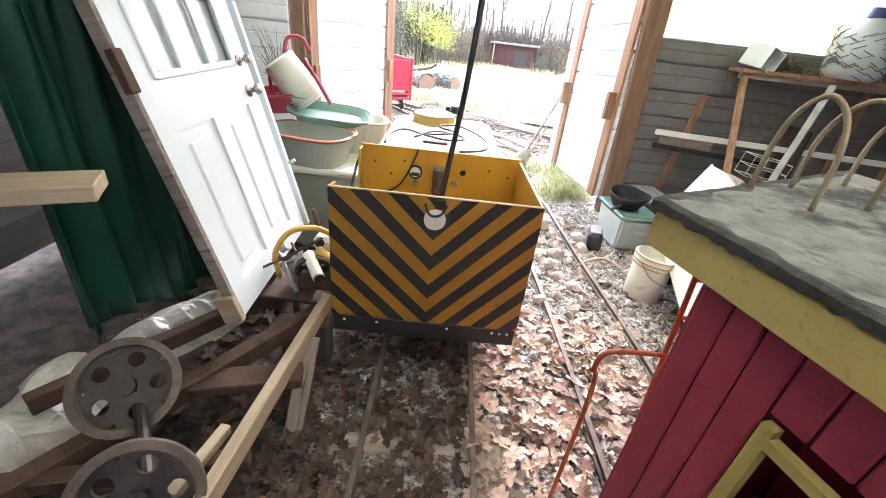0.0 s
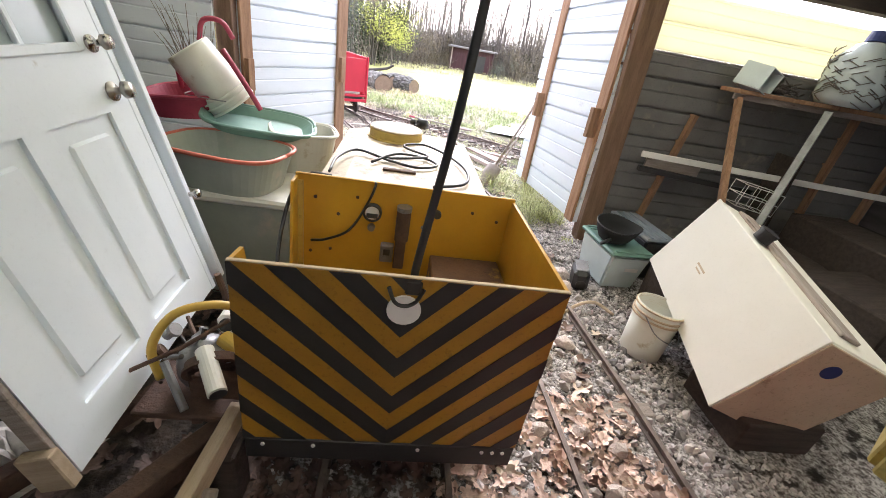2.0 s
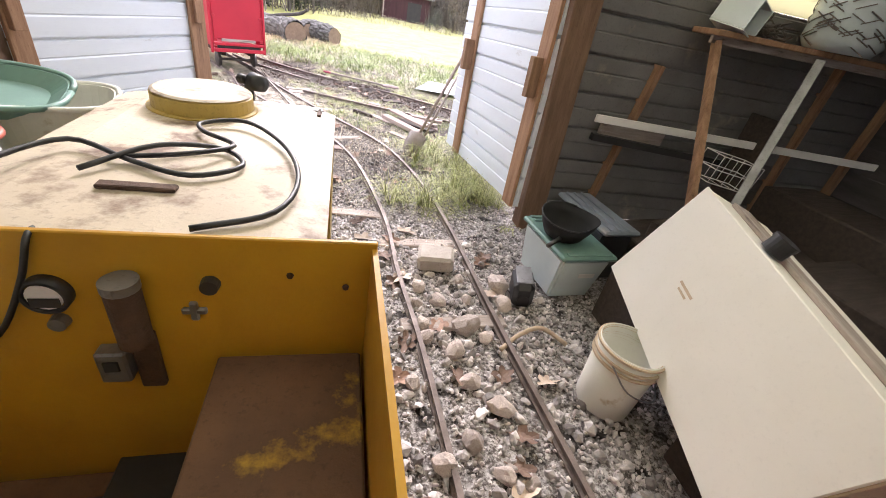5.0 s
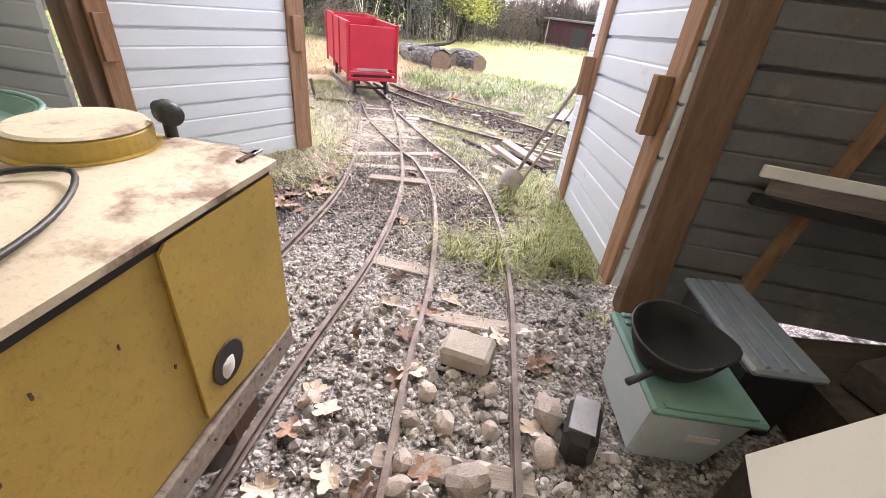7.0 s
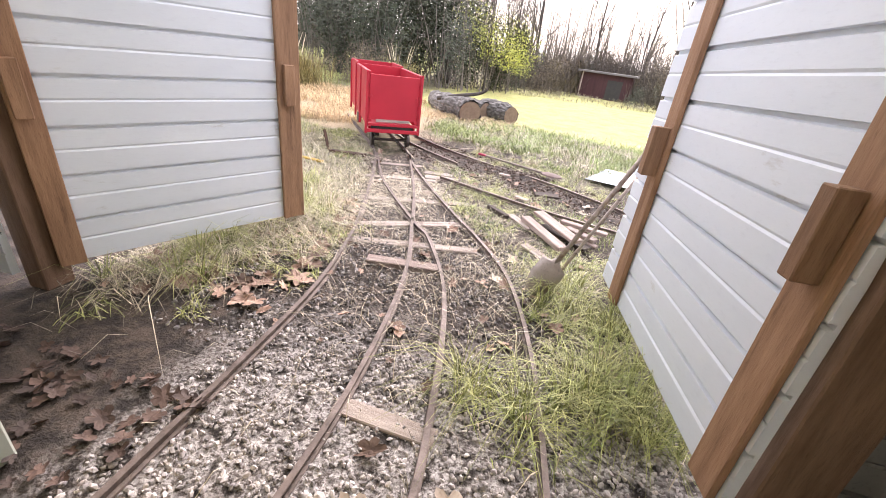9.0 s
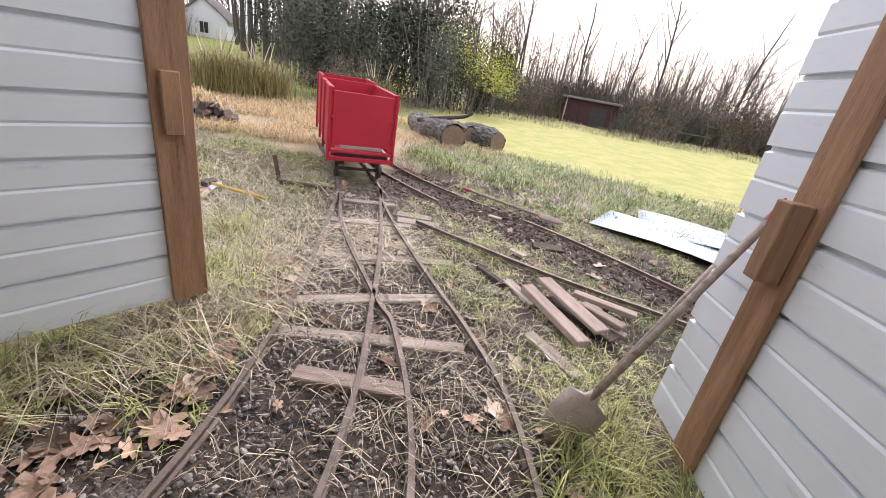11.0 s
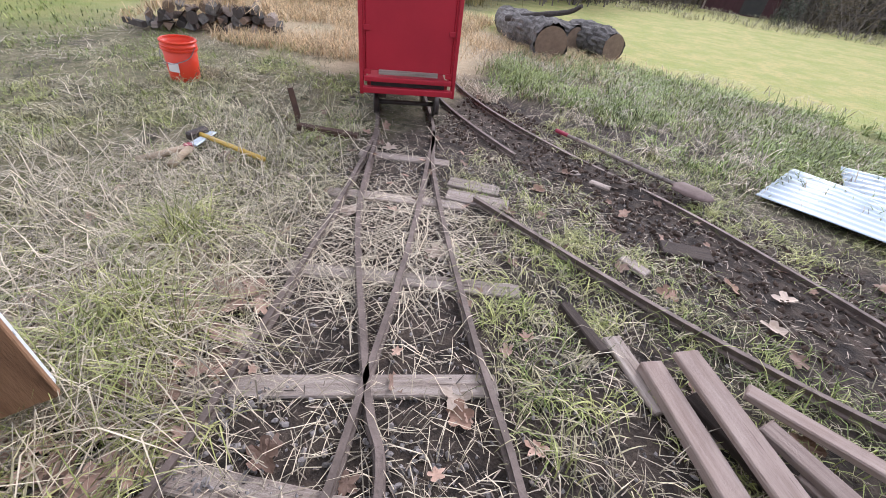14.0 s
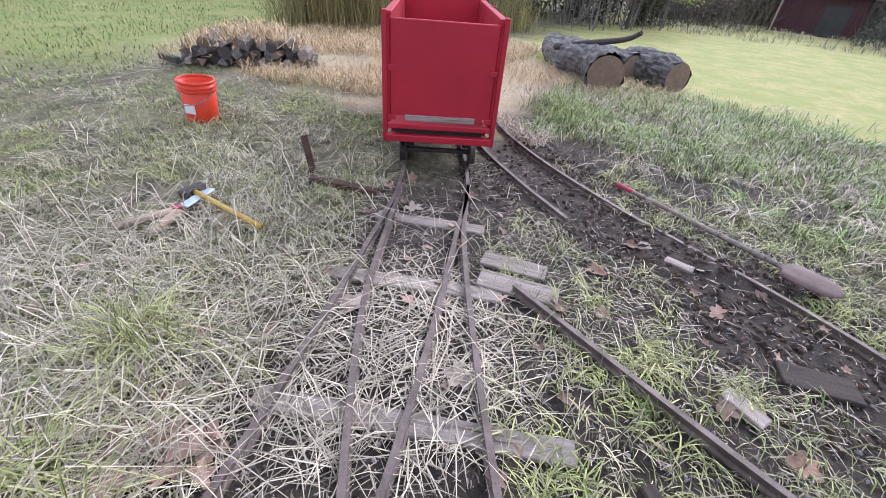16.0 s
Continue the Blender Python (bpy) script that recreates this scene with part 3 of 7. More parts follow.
# second added sheet, brightening the tubs and the west wall
roof = part("roof_light", boxes([(-1.6, 3.66, 2.77, 2.38, 2.12, 0.012)]), PANEL)
tagged(roof, "translucent cream sheets added in the unseen roof to let daylight in", "roof light", kind="structure")
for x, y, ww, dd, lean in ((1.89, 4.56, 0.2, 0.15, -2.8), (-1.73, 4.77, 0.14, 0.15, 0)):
    w = part("door_post", boxes([(0, 0, 1.36, ww, dd, 2.72)], 0.006), SHADEDLUMBER)
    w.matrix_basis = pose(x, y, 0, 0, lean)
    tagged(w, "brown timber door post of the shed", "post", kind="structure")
w = part("lintel", boxes([(0.05, 4.68, 2.66, 3.5, 0.14, 0.16)], 0.006), LUMBER)
tagged(w, "brown timber beam over the shed's doorway", "beam", kind="structure")


# ---- locomotive ----
def clip_poly(poly, keep):
    """Cut a polygon (x, z) by a function that is >= 0 inside and linear."""
    out = []
    for i, p in enumerate(poly):
        q = poly[(i + 1) % len(poly)]
        a, b = keep(*p), keep(*q)
        if a >= 0:
            out.append(p)
        if (a >= 0) != (b >= 0):
            t = a / (a - b)
            out.append((p[0] + (q[0] - p[0]) * t, p[1] + (q[1] - p[1]) * t))
    return out


def bolt(bm, x, y, z, r=0.008, m=None):
    return cyl(bm, r, r * 0.8, 0.006, pose(x, y, z, 90), 8)


def locomotive(m):
    lo = thing("locomotive", "yellow home-built locomotive with black chevrons, standing on the rails", "locomotive", m)
    W, Z0, Z1, B = 0.485, 0.36, 1.06, 0.745
    end = part("end_panel", boxes([(0, 0.006, (Z0 + Z1) / 2, 2 * W, 0.012, Z1 - Z0)], 0.002), AMBER, lo, "amber yellow steel end panel with scuffs")
    rect = [(-W, Z0), (W, Z0), (W, Z1), (-W, Z1)]
    for k in range(-3, 7):
        zt = 0.18 + k * 0.167
        for s, slope in ((1, 1.12), (-1, 0.98)):
            poly = clip_poly(rect, lambda x, z: s * x)
            poly = clip_poly(poly, lambda x, z: z - (zt + slope * s * x))
            poly = clip_poly(poly, lambda x, z: (zt + 0.082 + slope * s * x) - z)
            if len(poly) > 2:
                bm = bmesh.new()
                plate(bm, poly, 0.0015, pose(0, -0.0025, 0))
                part("stripe", bm, BLACK, end, "black painted stripe")
    bm = bmesh.new()
    cyl(bm, 0.05, 0.05, 0.008, pose(0.0, -0.003, 0.955, 90), 28)
    part("number_disc", bm, PALEPRINT, end, "worn pale round plate")
    part("top_rail", boxes([(0, 0.006, Z1 + 0.003, 2 * W, 0.014, 0.005)], 0.002), BEIGE, lo, "bare worn top edge")
    bm = boxes([(0, 0.02, 0.31, 2 * W - 0.01, 0.05, 0.1)], 0.004)
    part("buffer_beam", bm, BLACK, lo, "black steel buffer beam")
    for x in (-0.42, -0.25, 0.12, 0.36, 0.4, 0.44):
        bm = bmesh.new()
        bolt(bm, x, -0.004, 0.335)
        part("bolt", bm, PALEPRINT, lo)
    # cab
    bm = bmesh.new()
    plate(bm, [(0.012, 0.3), (B - 0.005, 0.3), (B - 0.005, 1.055), (0.012, 1.06)], 0.012, pose(W, 0, 0, 0, 0, 90))
    part("cab_side", bm, YELLOW, lo)
    bm = bmesh.new()
    plate(bm, [(0.012, 0.3), (B - 0.005, 0.3), (B - 0.005, 1.055), (B - 0.085, 1.055), (B - 0.13, 0.62), (0.19, 0.6), (0.12, 0.98), (0.1, 1.05), (0.012, 1.06)], 0.012, pose(-W + 0.012, 0, 0, 0, 0, 90))
    part("cab_side", bm, YELLOW, lo, "yellow side with a cut-away entry")
    part("bulkhead", boxes([(0, B, 0.675, 2 * W, 0.014, 0.79)], 0.003), YELLOW, lo, "yellow bulkhead with rust spots and instruments")
    part("corner_angle", boxes([(-W + 0.02, B - 0.015, 0.67, 0.03, 0.012, 0.74)]), MUSTARD, lo)
    part("cab_floor", boxes([(0, 0.37, 0.3, 2 * W - 0.03, 0.7, 0.03)]), SEATRUST, lo, "rusty brown steel floor")
    # thin dark box over the middle of the floor plate
    part("floor_dirt", boxes([(-0.12, 0.4, 0.325, 0.6, 0.5, 0.02)], 0.008), SHADELEAF, lo, "thin dark layer on the cab floor")
    part("seat_box", boxes([(0.3, B - 0.22, 0.53, 0.33, 0.4, 0.44)], 0.006), SEATRUST, lo, "rust-brown box seat with yellow flakes")
    g = lathe(bmesh.new(), [(0.0, 0.0), (0.042, 0.0), (0.042, 0.022), (0.034, 0.026), (0.034, 0.018)], pose(-0.15, B - 0.007, 0.93, 90))
    part("gauge", g, BLACK, lo, "black-rimmed round gauge", True)
    bm = bmesh.new()
    plate(bm, [(0.031 * math.cos(a), 0.031 * math.sin(a)) for a in [2 * math.pi * k / 20 for k in range(20)]], 0.003, pose(-0.15, B - 0.027, 0.93))
    part("dial", bm, PALEPRINT, lo, "white dial face")
    part("dial_shade", boxes([(-0.15, B - 0.03, 0.918, 0.05, 0.002, 0.022)]), BLACK, lo)
    bm = bmesh.new()
    cyl(bm, 0.018, 0.016, 0.02, pose(-0.15, B - 0.007, 0.855, 90), 14)
    part("knob", bm, GREYMETAL, lo)
    bm = bmesh.new()
    cyl(bm, 0.02, 0.018, 0.02, pose(0.14, B - 0.007, 0.955, 90), 14)
    part("knob", bm, BLACK, lo)
    bm = boxes([(0.1, B - 0.01, 0.88, 0.05, 0.012, 0.016), (0.1, B - 0.01, 0.88, 0.016, 0.014, 0.05)], 0.003)
    part("valve_cross", bm, GREYMETAL, lo)
    bm = cyl(bmesh.new(), 0.032, 0.032, 0.15, pose(-0.01, B - 0.04, 0.82), 18)
    part("cylinder", bm, RUST, lo, "brown upright cylinder")
    part("cylinder_cap", cyl(bmesh.new(), 0.034, 0.034, 0.02, pose(-0.01, B - 0.04, 0.965), 18), GREYMETAL, lo)
    part("bracket", boxes([(-0.01, B - 0.017, 0.74, 0.05, 0.02, 0.17)], 0.004), RUST, lo)
    sw = part("switch_box", boxes([(-0.07, B - 0.025, 0.74, 0.06, 0.04, 0.09)], 0.005), GREYMETAL, lo, "grey switch box")
    part("socket", boxes([(-0.07, B - 0.047, 0.75, 0.03, 0.006, 0.03)], 0.002), BLACK, sw)
    for x, z in ((-0.4, 0.97), (-0.3, 0.9), (-0.33, B - 0.025), (0.3, 0.98), (-0.42, 0.7), (0.42, 0.95), (-0.22, 0.99)):
        bm = bmesh.new()
        bolt(bm, x, B - 0.008, z)
        part("bolt", bm, RUST, lo)
    # drawbar pole
    bm = tube(bmesh.new(), smooth_line([(0.02, 0.03, 1.02), (0.025, 0.05, 1.1), (0.07, 0.06, 1.5), (0.095, 0.07, 1.86)], 4), 0.0125, 10)
    part("lever", bm, BLACK, lo, "long black steel lever rising from the cab", True)
    part("lever_clamp", boxes([(0.02, 0.012, 1.03, 0.05, 0.035, 0.05)], 0.006), BLACK, lo)
    bm = tube(bmesh.new(), smooth_line([(-0.05, -0.006, 1.03), (-0.03, -0.012, 0.985), (0.0, -0.014, 0.975), (0.03, -0.012, 0.99), (0.05, -0.004, 1.03)], 3), 0.006, 8)
    part("latch", bm, BLACK, lo)
    # hood
    HX0, HX1, HY0, HY1, HZ = -0.385, 0.36, 0.77, 1.785, 1.025
    cx, wx, cy, ly = (HX0 + HX1) / 2, HX1 - HX0, (HY0 + HY1) / 2, HY1 - HY0
    part("hood_body", boxes([(cx, cy + 0.005, 0.72, wx, ly - 0.012, 0.6)], 0.004), MUSTARD, lo, "mustard yellow hood casing, chipped and scratched")
    bm = bmesh.new()
    prof = [(HX0 - 0.014, HZ - 0.004), (HX0 + 0.1, HZ + 0.018), (HX1 - 0.1, HZ + 0.018), (HX1 + 0.014, HZ - 0.004), (HX1 + 0.014, HZ + 0.014), (HX1 - 0.1, HZ + 0.036), (HX0 + 0.1, HZ + 0.036), (HX0 - 0.014, HZ + 0.014)]
    plate(bm, prof, ly + 0.05, pose(0, HY0 - 0.02, 0))
    part("hood_lid", bm, CREAM, lo, "dirty cream hood lid streaked with rust")
    part("lid_gap", boxes([(cx, cy, HZ - 0.016, wx + 0.006, ly + 0.002, 0.026)]), BLACK, lo, "dark seam under the lid")
    bm = bmesh.new()
    plate(bm, [(0, 0.05), (0.445, 0.0), (0.445, 0.6), (0.02, 0.6), (0, 0.585)], 0.008, pose(HX1 + 0.012, HY1 - 0.447, 0.405, 0, 0, 90))
    part("side_cover", bm, MUSTARD, lo, "overlapping mustard side cover plate")
    port = lathe(bmesh.new(), [(0.06, 0.0), (0.066, 0.0), (0.067, 0.004), (0.06, 0.004)], pose(HX1 + 0.0125, HY1 - 0.335, 0.565, 0, 90), 26)
    part("port_ring", port, RUST, lo, "rust-edged rim of the round hole", True)
    bm = cyl(bmesh.new(), 0.061, 0.061, 0.003, pose(HX1 + 0.0125, HY1 - 0.335, 0.565, 0, 90), 26)
    part("port_hole", bm, BLACK, lo, "dark round hole in the cover")
    bm = bmesh.new()
    bmesh.ops.create_icosphere(bm, subdivisions=2, radius=0.042, matrix=pose(HX1 + 0.008, HY1 - 0.34, 0.545) @ Matrix.Diagonal((0.35, 0.8, 1.05, 1)))
    for v in bm.verts:
        v.co.y += 0.008 * noise.noise(v.co * 40)
        v.co.z += 0.01 * noise.noise(v.co * 33)
    part("rag", bm, PALEPRINT, lo, "pale crumpled thing in the hole")
    part("foot_strip", boxes([(HX1 + 0.002, cy, 0.365, 0.03, ly, 0.1)], 0.006), GREYWOOD, lo, "worn timber sill along the hood's foot")
    for k in range(8):
        bm = cyl(bmesh.new(), 0.006, 0.004, 0.005, pose(HX1 + 0.017, HY0 + 0.08 + k * 0.12, 0.375, 0, 90), 7)
        part("rivet", bm, RUST, lo)
    part("axle_box", boxes([(HX1 - 0.05, HY1 - 0.3, 0.27, 0.1, 0.16, 0.14)], 0.015), RUST, lo, "rusty axle box under the sill")
    for y, z, h in ((0.9, 0.94, 0.06), (0.88, 0.86, 0.05), (0.96, 0.8, 0.014), (1.05, 0.9, 0.012), (1.2, 0.86, 0.01), (1.0, 0.62, 0.02), (1.3, 0.7, 0.01)):
        n = 9
        out = [(h * 0.45 * (0.7 + 0.3 * math.sin(5 * k + y * 40)) * math.cos(2 * math.pi * k / n), h * (0.75 + 0.25 * math.cos(7 * k + z * 30)) * math.sin(2 * math.pi * k / n)) for k in range(n)]
        bm = bmesh.new()
        plate(bm, out, 0.002, pose(HX1 + 0.004, y, z, 0, 0, 90))
        part("chipped_patch", bm, RUST, lo, "bare rusty patch where the paint came off")
    cap = part("filler_cover", lathe(bmesh.new(), [(0.0, 0.062), (0.15, 0.06), (0.165, 0.052), (0.165, 0.006), (0.18, 0.004), (0.18, 0.0)], pose(-0.09, 1.655, HZ + 0.036), 40), MUSTARD, lo, "round mustard cover with a dirty cream top", False)
    part("cover_top", cyl(bmesh.new(), 0.162, 0.15, 0.006, pose(-0.09, 1.655, HZ + 0.095), 40), CREAM, cap)
    bm = cyl(bmesh.new(), 0.018, 0.018, 0.08, pose(0.035, 1.82, HZ + 0.02), 14)
    cyl(bm, 0.036, 0.03, 0.055, pose(0.05, 1.8, HZ + 0.115, 90, 0, 60), 16)
    cyl(bm, 0.02, 0.016, 0.03, pose(0.0, 1.83, HZ + 0.115, 90, 0, 60), 12)
    part("horn", bm, RUBBER, lo, "small black horn", True)
    part("hinge", boxes([(0.2, HY1 + 0.03, HZ + 0.03, 0.24, 0.05, 0.008)], 0.002), GREYMETAL, lo)
    part("hinge", boxes([(HX1 - 0.05, HY1 - 0.01, HZ + 0.03, 0.016, 0.1, 0.008)], 0.002), RUST, lo)
    part("latch_bar", boxes([(-0.05, 0.95, HZ + 0.042, 0.16, 0.03, 0.012)], 0.003), RUST, lo)
    # running gear
    part("underframe", boxes([(cx + 0.03, 0.92, 0.27, 0.34, 1.72, 0.16), (0, 0.6, 0.13, 0.28, 0.5, 0.12)], 0.005), BLACK, lo, "black steel underframe")
    for y in (0.4, 1.45):
        for x in (-0.26, 0.26):
            w = lathe(bmesh.new(), [(0.0, 0.0), (0.1, 0.0), (0.115, 0.006), (0.115, 0.014), (0.1, 0.018), (0.1, 0.045), (0.0, 0.045)], pose(x - (0.03 if x < 0 else 0.015), y, 0.16, 0, 90), 24)
            part("wheel", w, IRON, lo, "", True)
        part("axle", cyl(bmesh.new(), 0.02, 0.02, 0.5, pose(-0.25, y, 0.16, 0, 90), 12), IRON, lo)
    return lo


locomotive(pose(-0.04, 1.685, 0, 0, 0, 1.2))


def cable(name, label, pts, r, mat, category="cable", group=""):
    ob = part(name, tube(bmesh.new(), smooth_line(pts, 5), r, 8), mat, None, "", True)
    return tagged(ob, label, category, group)


cable("power_cable", "black cable coiled loosely on the hood lid", [(-0.41, 2.47, 1.075), (-0.41, 2.66, 1.085), (-0.34, 2.84, 1.085), (-0.17, 2.76, 1.075), (-0.02, 2.7, 1.075), (0.08, 2.79, 1.075), (0.0, 2.9, 1.075), (-0.14, 2.84, 1.09), (-0.25, 2.69, 1.075)], 0.007, RUBBER)
cable("power_cable", "black cable looping across the hood lid", [(-0.2, 2.78, 1.075), (-0.06, 2.8, 1.09), (0.03, 2.92, 1.08), (-0.08, 3.02, 1.08), (-0.1, 3.1, 1.08), (0.02, 3.14, 1.085), (0.16, 2.97, 1.08), (0.23, 2.73, 1.08), (0.2, 2.54, 1.075), (0.05, 2.455, 1.07)], 0.007, RUBBER)
cable("control_cable", "thin dark cable hanging down the bulkhead", [(-0.22, 2.470, 1.050), (-0.2, 2.410, 1.060), (-0.23, 2.400, 0.970), (-0.3, 2.390, 0.840), (-0.4, 2.390, 0.780), (-0.47, 2.400, 0.760)], 0.006, RUBBER)
cable("control_cable", "dark cable looping outside the cab", [(-0.4, 2.480, 1.050), (-0.5, 2.460, 1.050), (-0.55, 2.360, 0.970), (-0.56, 2.210, 0.770), (-0.5, 2.060, 0.640), (-0.4, 2.060, 0.420), (-0.3, 2.110, 0.355)], 0.008, RUBBER)


# ---- red wagon ----
def wagon(m):
    wg = thing("tipper_wagon", "bright red wooden wagon standing on the track", "wagon", m)
    L, W, Z0, Z1 = 2.15, 0.34, 0.3, 1.0
    part("end_board", boxes([(0, 0.015, 0.71, 2 * W - 0.03, 0.03, 0.56)], 0.004), RED, wg)
    part("end_board", boxes([(0, L - 0.015, 0.67, 2 * W - 0.03, 0.03, 0.74)], 0.004), RED, wg)
    for s in (-1, 1):
        part("side_board", boxes([(s * W, L * 0.3, 0.68, 0.028, L * 0.6 - 0.01, Z1 - 0.34)], 0.004), RED, wg)
        part("side_board", boxes([(s * W, L * 0.8, 0.7, 0.028, L * 0.4 - 0.01, Z1 - 0.3)], 0.004), RED, wg)
        for y in (-0.01, L * 0.33, L * 0.62, L - 0.04):
            part("stake", boxes([(s * (W + 0.02), y + 0.02, 0.64, 0.03, 0.05, 0.78)], 0.004), RED, wg)
        part("cap_rail", boxes([(s * W, L * 0.3, 1.012, 0.045, L * 0.6, 0.022)], 0.003), RED, wg)
        for z in (0.42, 0.72):
            part("corner_strap", boxes([(s * (W - 0.025), -0.008, z, 0.05, 0.012, 0.035)], 0.002), RED, wg)
    part("partition", boxes([(0, L * 0.6, 0.68, 2 * W - 0.05, 0.025, 0.7)], 0.004), RED, wg)
    part("slot_board", boxes([(0, 0.0, 0.42, 0.46, 0.03, 0.035)], 0.003), GREYWOOD, wg, "weathered grey board in the end slot")
    part("sill", boxes([(0, -0.01, 0.37, 2 * W, 0.05, 0.035)], 0.004), RED, wg)
    part("sill", boxes([(0, -0.015, 0.29, 2 * W + 0.02, 0.06, 0.045)], 0.004), RED, wg)
    part("slot", boxes([(0, 0.012, 0.33, 2 * W - 0.1, 0.01, 0.035)]), BLACK, wg, "dark gap under the end board")
    part("floor", boxes([(0, L / 2, 0.32, 2 * W - 0.04, L - 0.08, 0.03)]), RED, wg)
    for s in (-1, 1):
        part("frame_rail", boxes([(s * 0.2, L / 2, 0.25, 0.06, L - 0.1, 0.09)], 0.004), DARKWOOD, wg)
        for y in (0.16, L - 0.3):
            part("axle_guard", boxes([(s * 0.25, y, 0.17, 0.03, 0.07, 0.18)], 0.004), RUST, wg)
            part("wheel", lathe(bmesh.new(), [(0.0, 0.0), (0.085, 0.0), (0.1, 0.005), (0.1, 0.012), (0.085, 0.016), (0.085, 0.045), (0.0, 0.045)], pose(s * 0.25 - 0.022, y, 0.14, 0, 90), 20), IRON, wg, "", True)
    for y in (0.16, L - 0.3):
        part("axle", cyl(bmesh.new(), 0.018, 0.018, 0.5, pose(-0.25, y, 0.14, 0, 90), 10), IRON, wg)
    return wg


wagon(pose(-1.345, 9.07, 0, 0, 0, 32) @ Matrix.Diagonal((1.07, 1.07, 1.07, 1)))


# ---- leaning door ----
def house_door(m):
    """x: thickness (face to +x), y along the width, z along the height."""
    d = thing("leaning_door", "white panelled exterior door leaning on its side jamb", "door", m)
    W, H = 0.9, 2.03
    body = bmesh.new()
    # rails and stiles around the glazed opening and panels
    for y0, y1, z0, z1 in ((0, 0.12, 0, H), (W - 0.12, W, 0, H), (0.12, W - 0.12, 0, 0.13), (0.12, W - 0.12, 0.82, 1.02), (0.12, W - 0.12, 1.9, H), (0.4, 0.5, 0.13, 0.82)):
        box(body, 0.045, y1 - y0, z1 - z0, pose(0, (y0 + y1) / 2, (z0 + z1) / 2))
    part("slab", body, DOORWHITE, d)
    for y in (0.26, 0.64):
        part("panel", boxes([(-0.006, y, 0.475, 0.03, 0.29, 0.7)]), DOORWHITE, d)
        part("panel_mould", boxes([(0.004, y, 0.475, 0.03, 0.2, 0.58)], 0.012), DOORWHITE, d)
    part("pane", boxes([(-0.004, 0.45, 1.46, 0.006, 0.64, 0.9)]), FROST, d, "hazy glass pane")
    for y in (0.335, 0.565):
        part("glazing_bar", boxes([(0.012, y, 1.46, 0.016, 0.02, 0.88)], 0.003), DOORWHITE, d)
    for z in (1.31, 1.61):
        part("glazing_bar", boxes([(0.0125, 0.45, z, 0.016, 0.64, 0.02)], 0.003), DOORWHITE, d)
    for y, z, sy, sz in ((0.128, 1.46, 0.03, 0.9), (0.772, 1.46, 0.03, 0.9), (0.45, 1.022, 0.64, 0.03), (0.45, 1.9, 0.64, 0.03)):
        part("glass_trim", boxes([(0.022, y, z, 0.02, sy, sz)], 0.004), DOORWHITE, d)
    part("jamb", boxes([(-0.005, -0.01, H / 2 + 0.03, 0.05, 0.018, H - 0.02)], 0.003), GREYWOOD, d, "bare brown wooden edge")
    part("foot_block", boxes([(-0.01, -0.03, 0.06, 0.09, 0.035, 0.13)], 0.004), PALEWOOD, d, "pale raw wood end")
    part("hinge", boxes([(0.03, -0.03, 1.05, 0.03, 0.05, 0.14)], 0.004), RUST, d)
    for z, r in ((0.88, 0.026), (1.03, 0.022)):
        k = lathe(bmesh.new(), [(0.0, 0.07), (r, 0.066), (r * 1.1, 0.045), (r * 0.5, 0.035), (r * 0.5, 0.01), (r * 1.25, 0.008), (r * 1.25, 0.0)], pose(0.022, W - 0.065, z, 0, 90), 18)
        part("knob", k, CHROME, d, "worn nickel knob", True)
    # side frame beyond the slab
    part("side_light", boxes([(-0.03, W + 0.06, 1.05, 0.02, 0.1, 1.95)]), FROST, d, "grey glass strip")
    for y in (W + 0.02, W + 0.13):
        part("frame_stile", boxes([(-0.012, y, 1.02, 0.07, 0.035, 2.06)], 0.004), DOORWHITE, d)
    k = lathe(bmesh.new(), [(0.0, 0.05), (0.018, 0.046), (0.02, 0.03), (0.01, 0.02), (0.01, 0.0)], pose(0.022, W + 0.13, 0.42, 0, 90), 14)
    part("latch", k, CHROME, d, "", True)
    return d


house_door(pose(-0.885, 1.46, 0.46, 0, -14.5, 3))


# ---- green tarp ----
def hanging_tarp(pts, z0, z1):
    vs, fs = [], []
    n, rows = 90, 14
    line = smooth_line([(x, y, 0) for x, y in pts], n // (len(pts) - 1))
    for j in range(rows + 1):
        f = j / rows
        for i, p in enumerate(line):
            u = i / len(line)
            fold = 0.045 * math.sin(u * 46 + 1.5 * math.sin(f * 2 + u * 5)) * (0.5 + 0.5 * f) + 0.02 * math.sin(u * 110 + f * 3)
            sag = 0.05 * math.sin(u * 9) * f
            vs.append((p.x + fold, p.y + 0.3 * fold, z1 + (z0 - z1) * f + sag))
    m = len(line)
    for j in range(rows):
        for i in range(m - 1):
            fs.append((j * m + i, j * m + i + 1, (j + 1) * m + i + 1, (j + 1) * m + i))
    ob = raw("tarp", vs, fs, TARP, None, "", True)
    mod = ob.modifiers.new("thick", "SOLIDIFY")
    mod.thickness = 0.004
    return tagged(ob, "dark green tarpaulin hanging in folds by the wall", "tarpaulin")


hanging_tarp([(-1.56, 1.36), (-1.46, 1.7), (-1.42, 2.1), (-1.52, 2.6)], 0.3, 2.7)


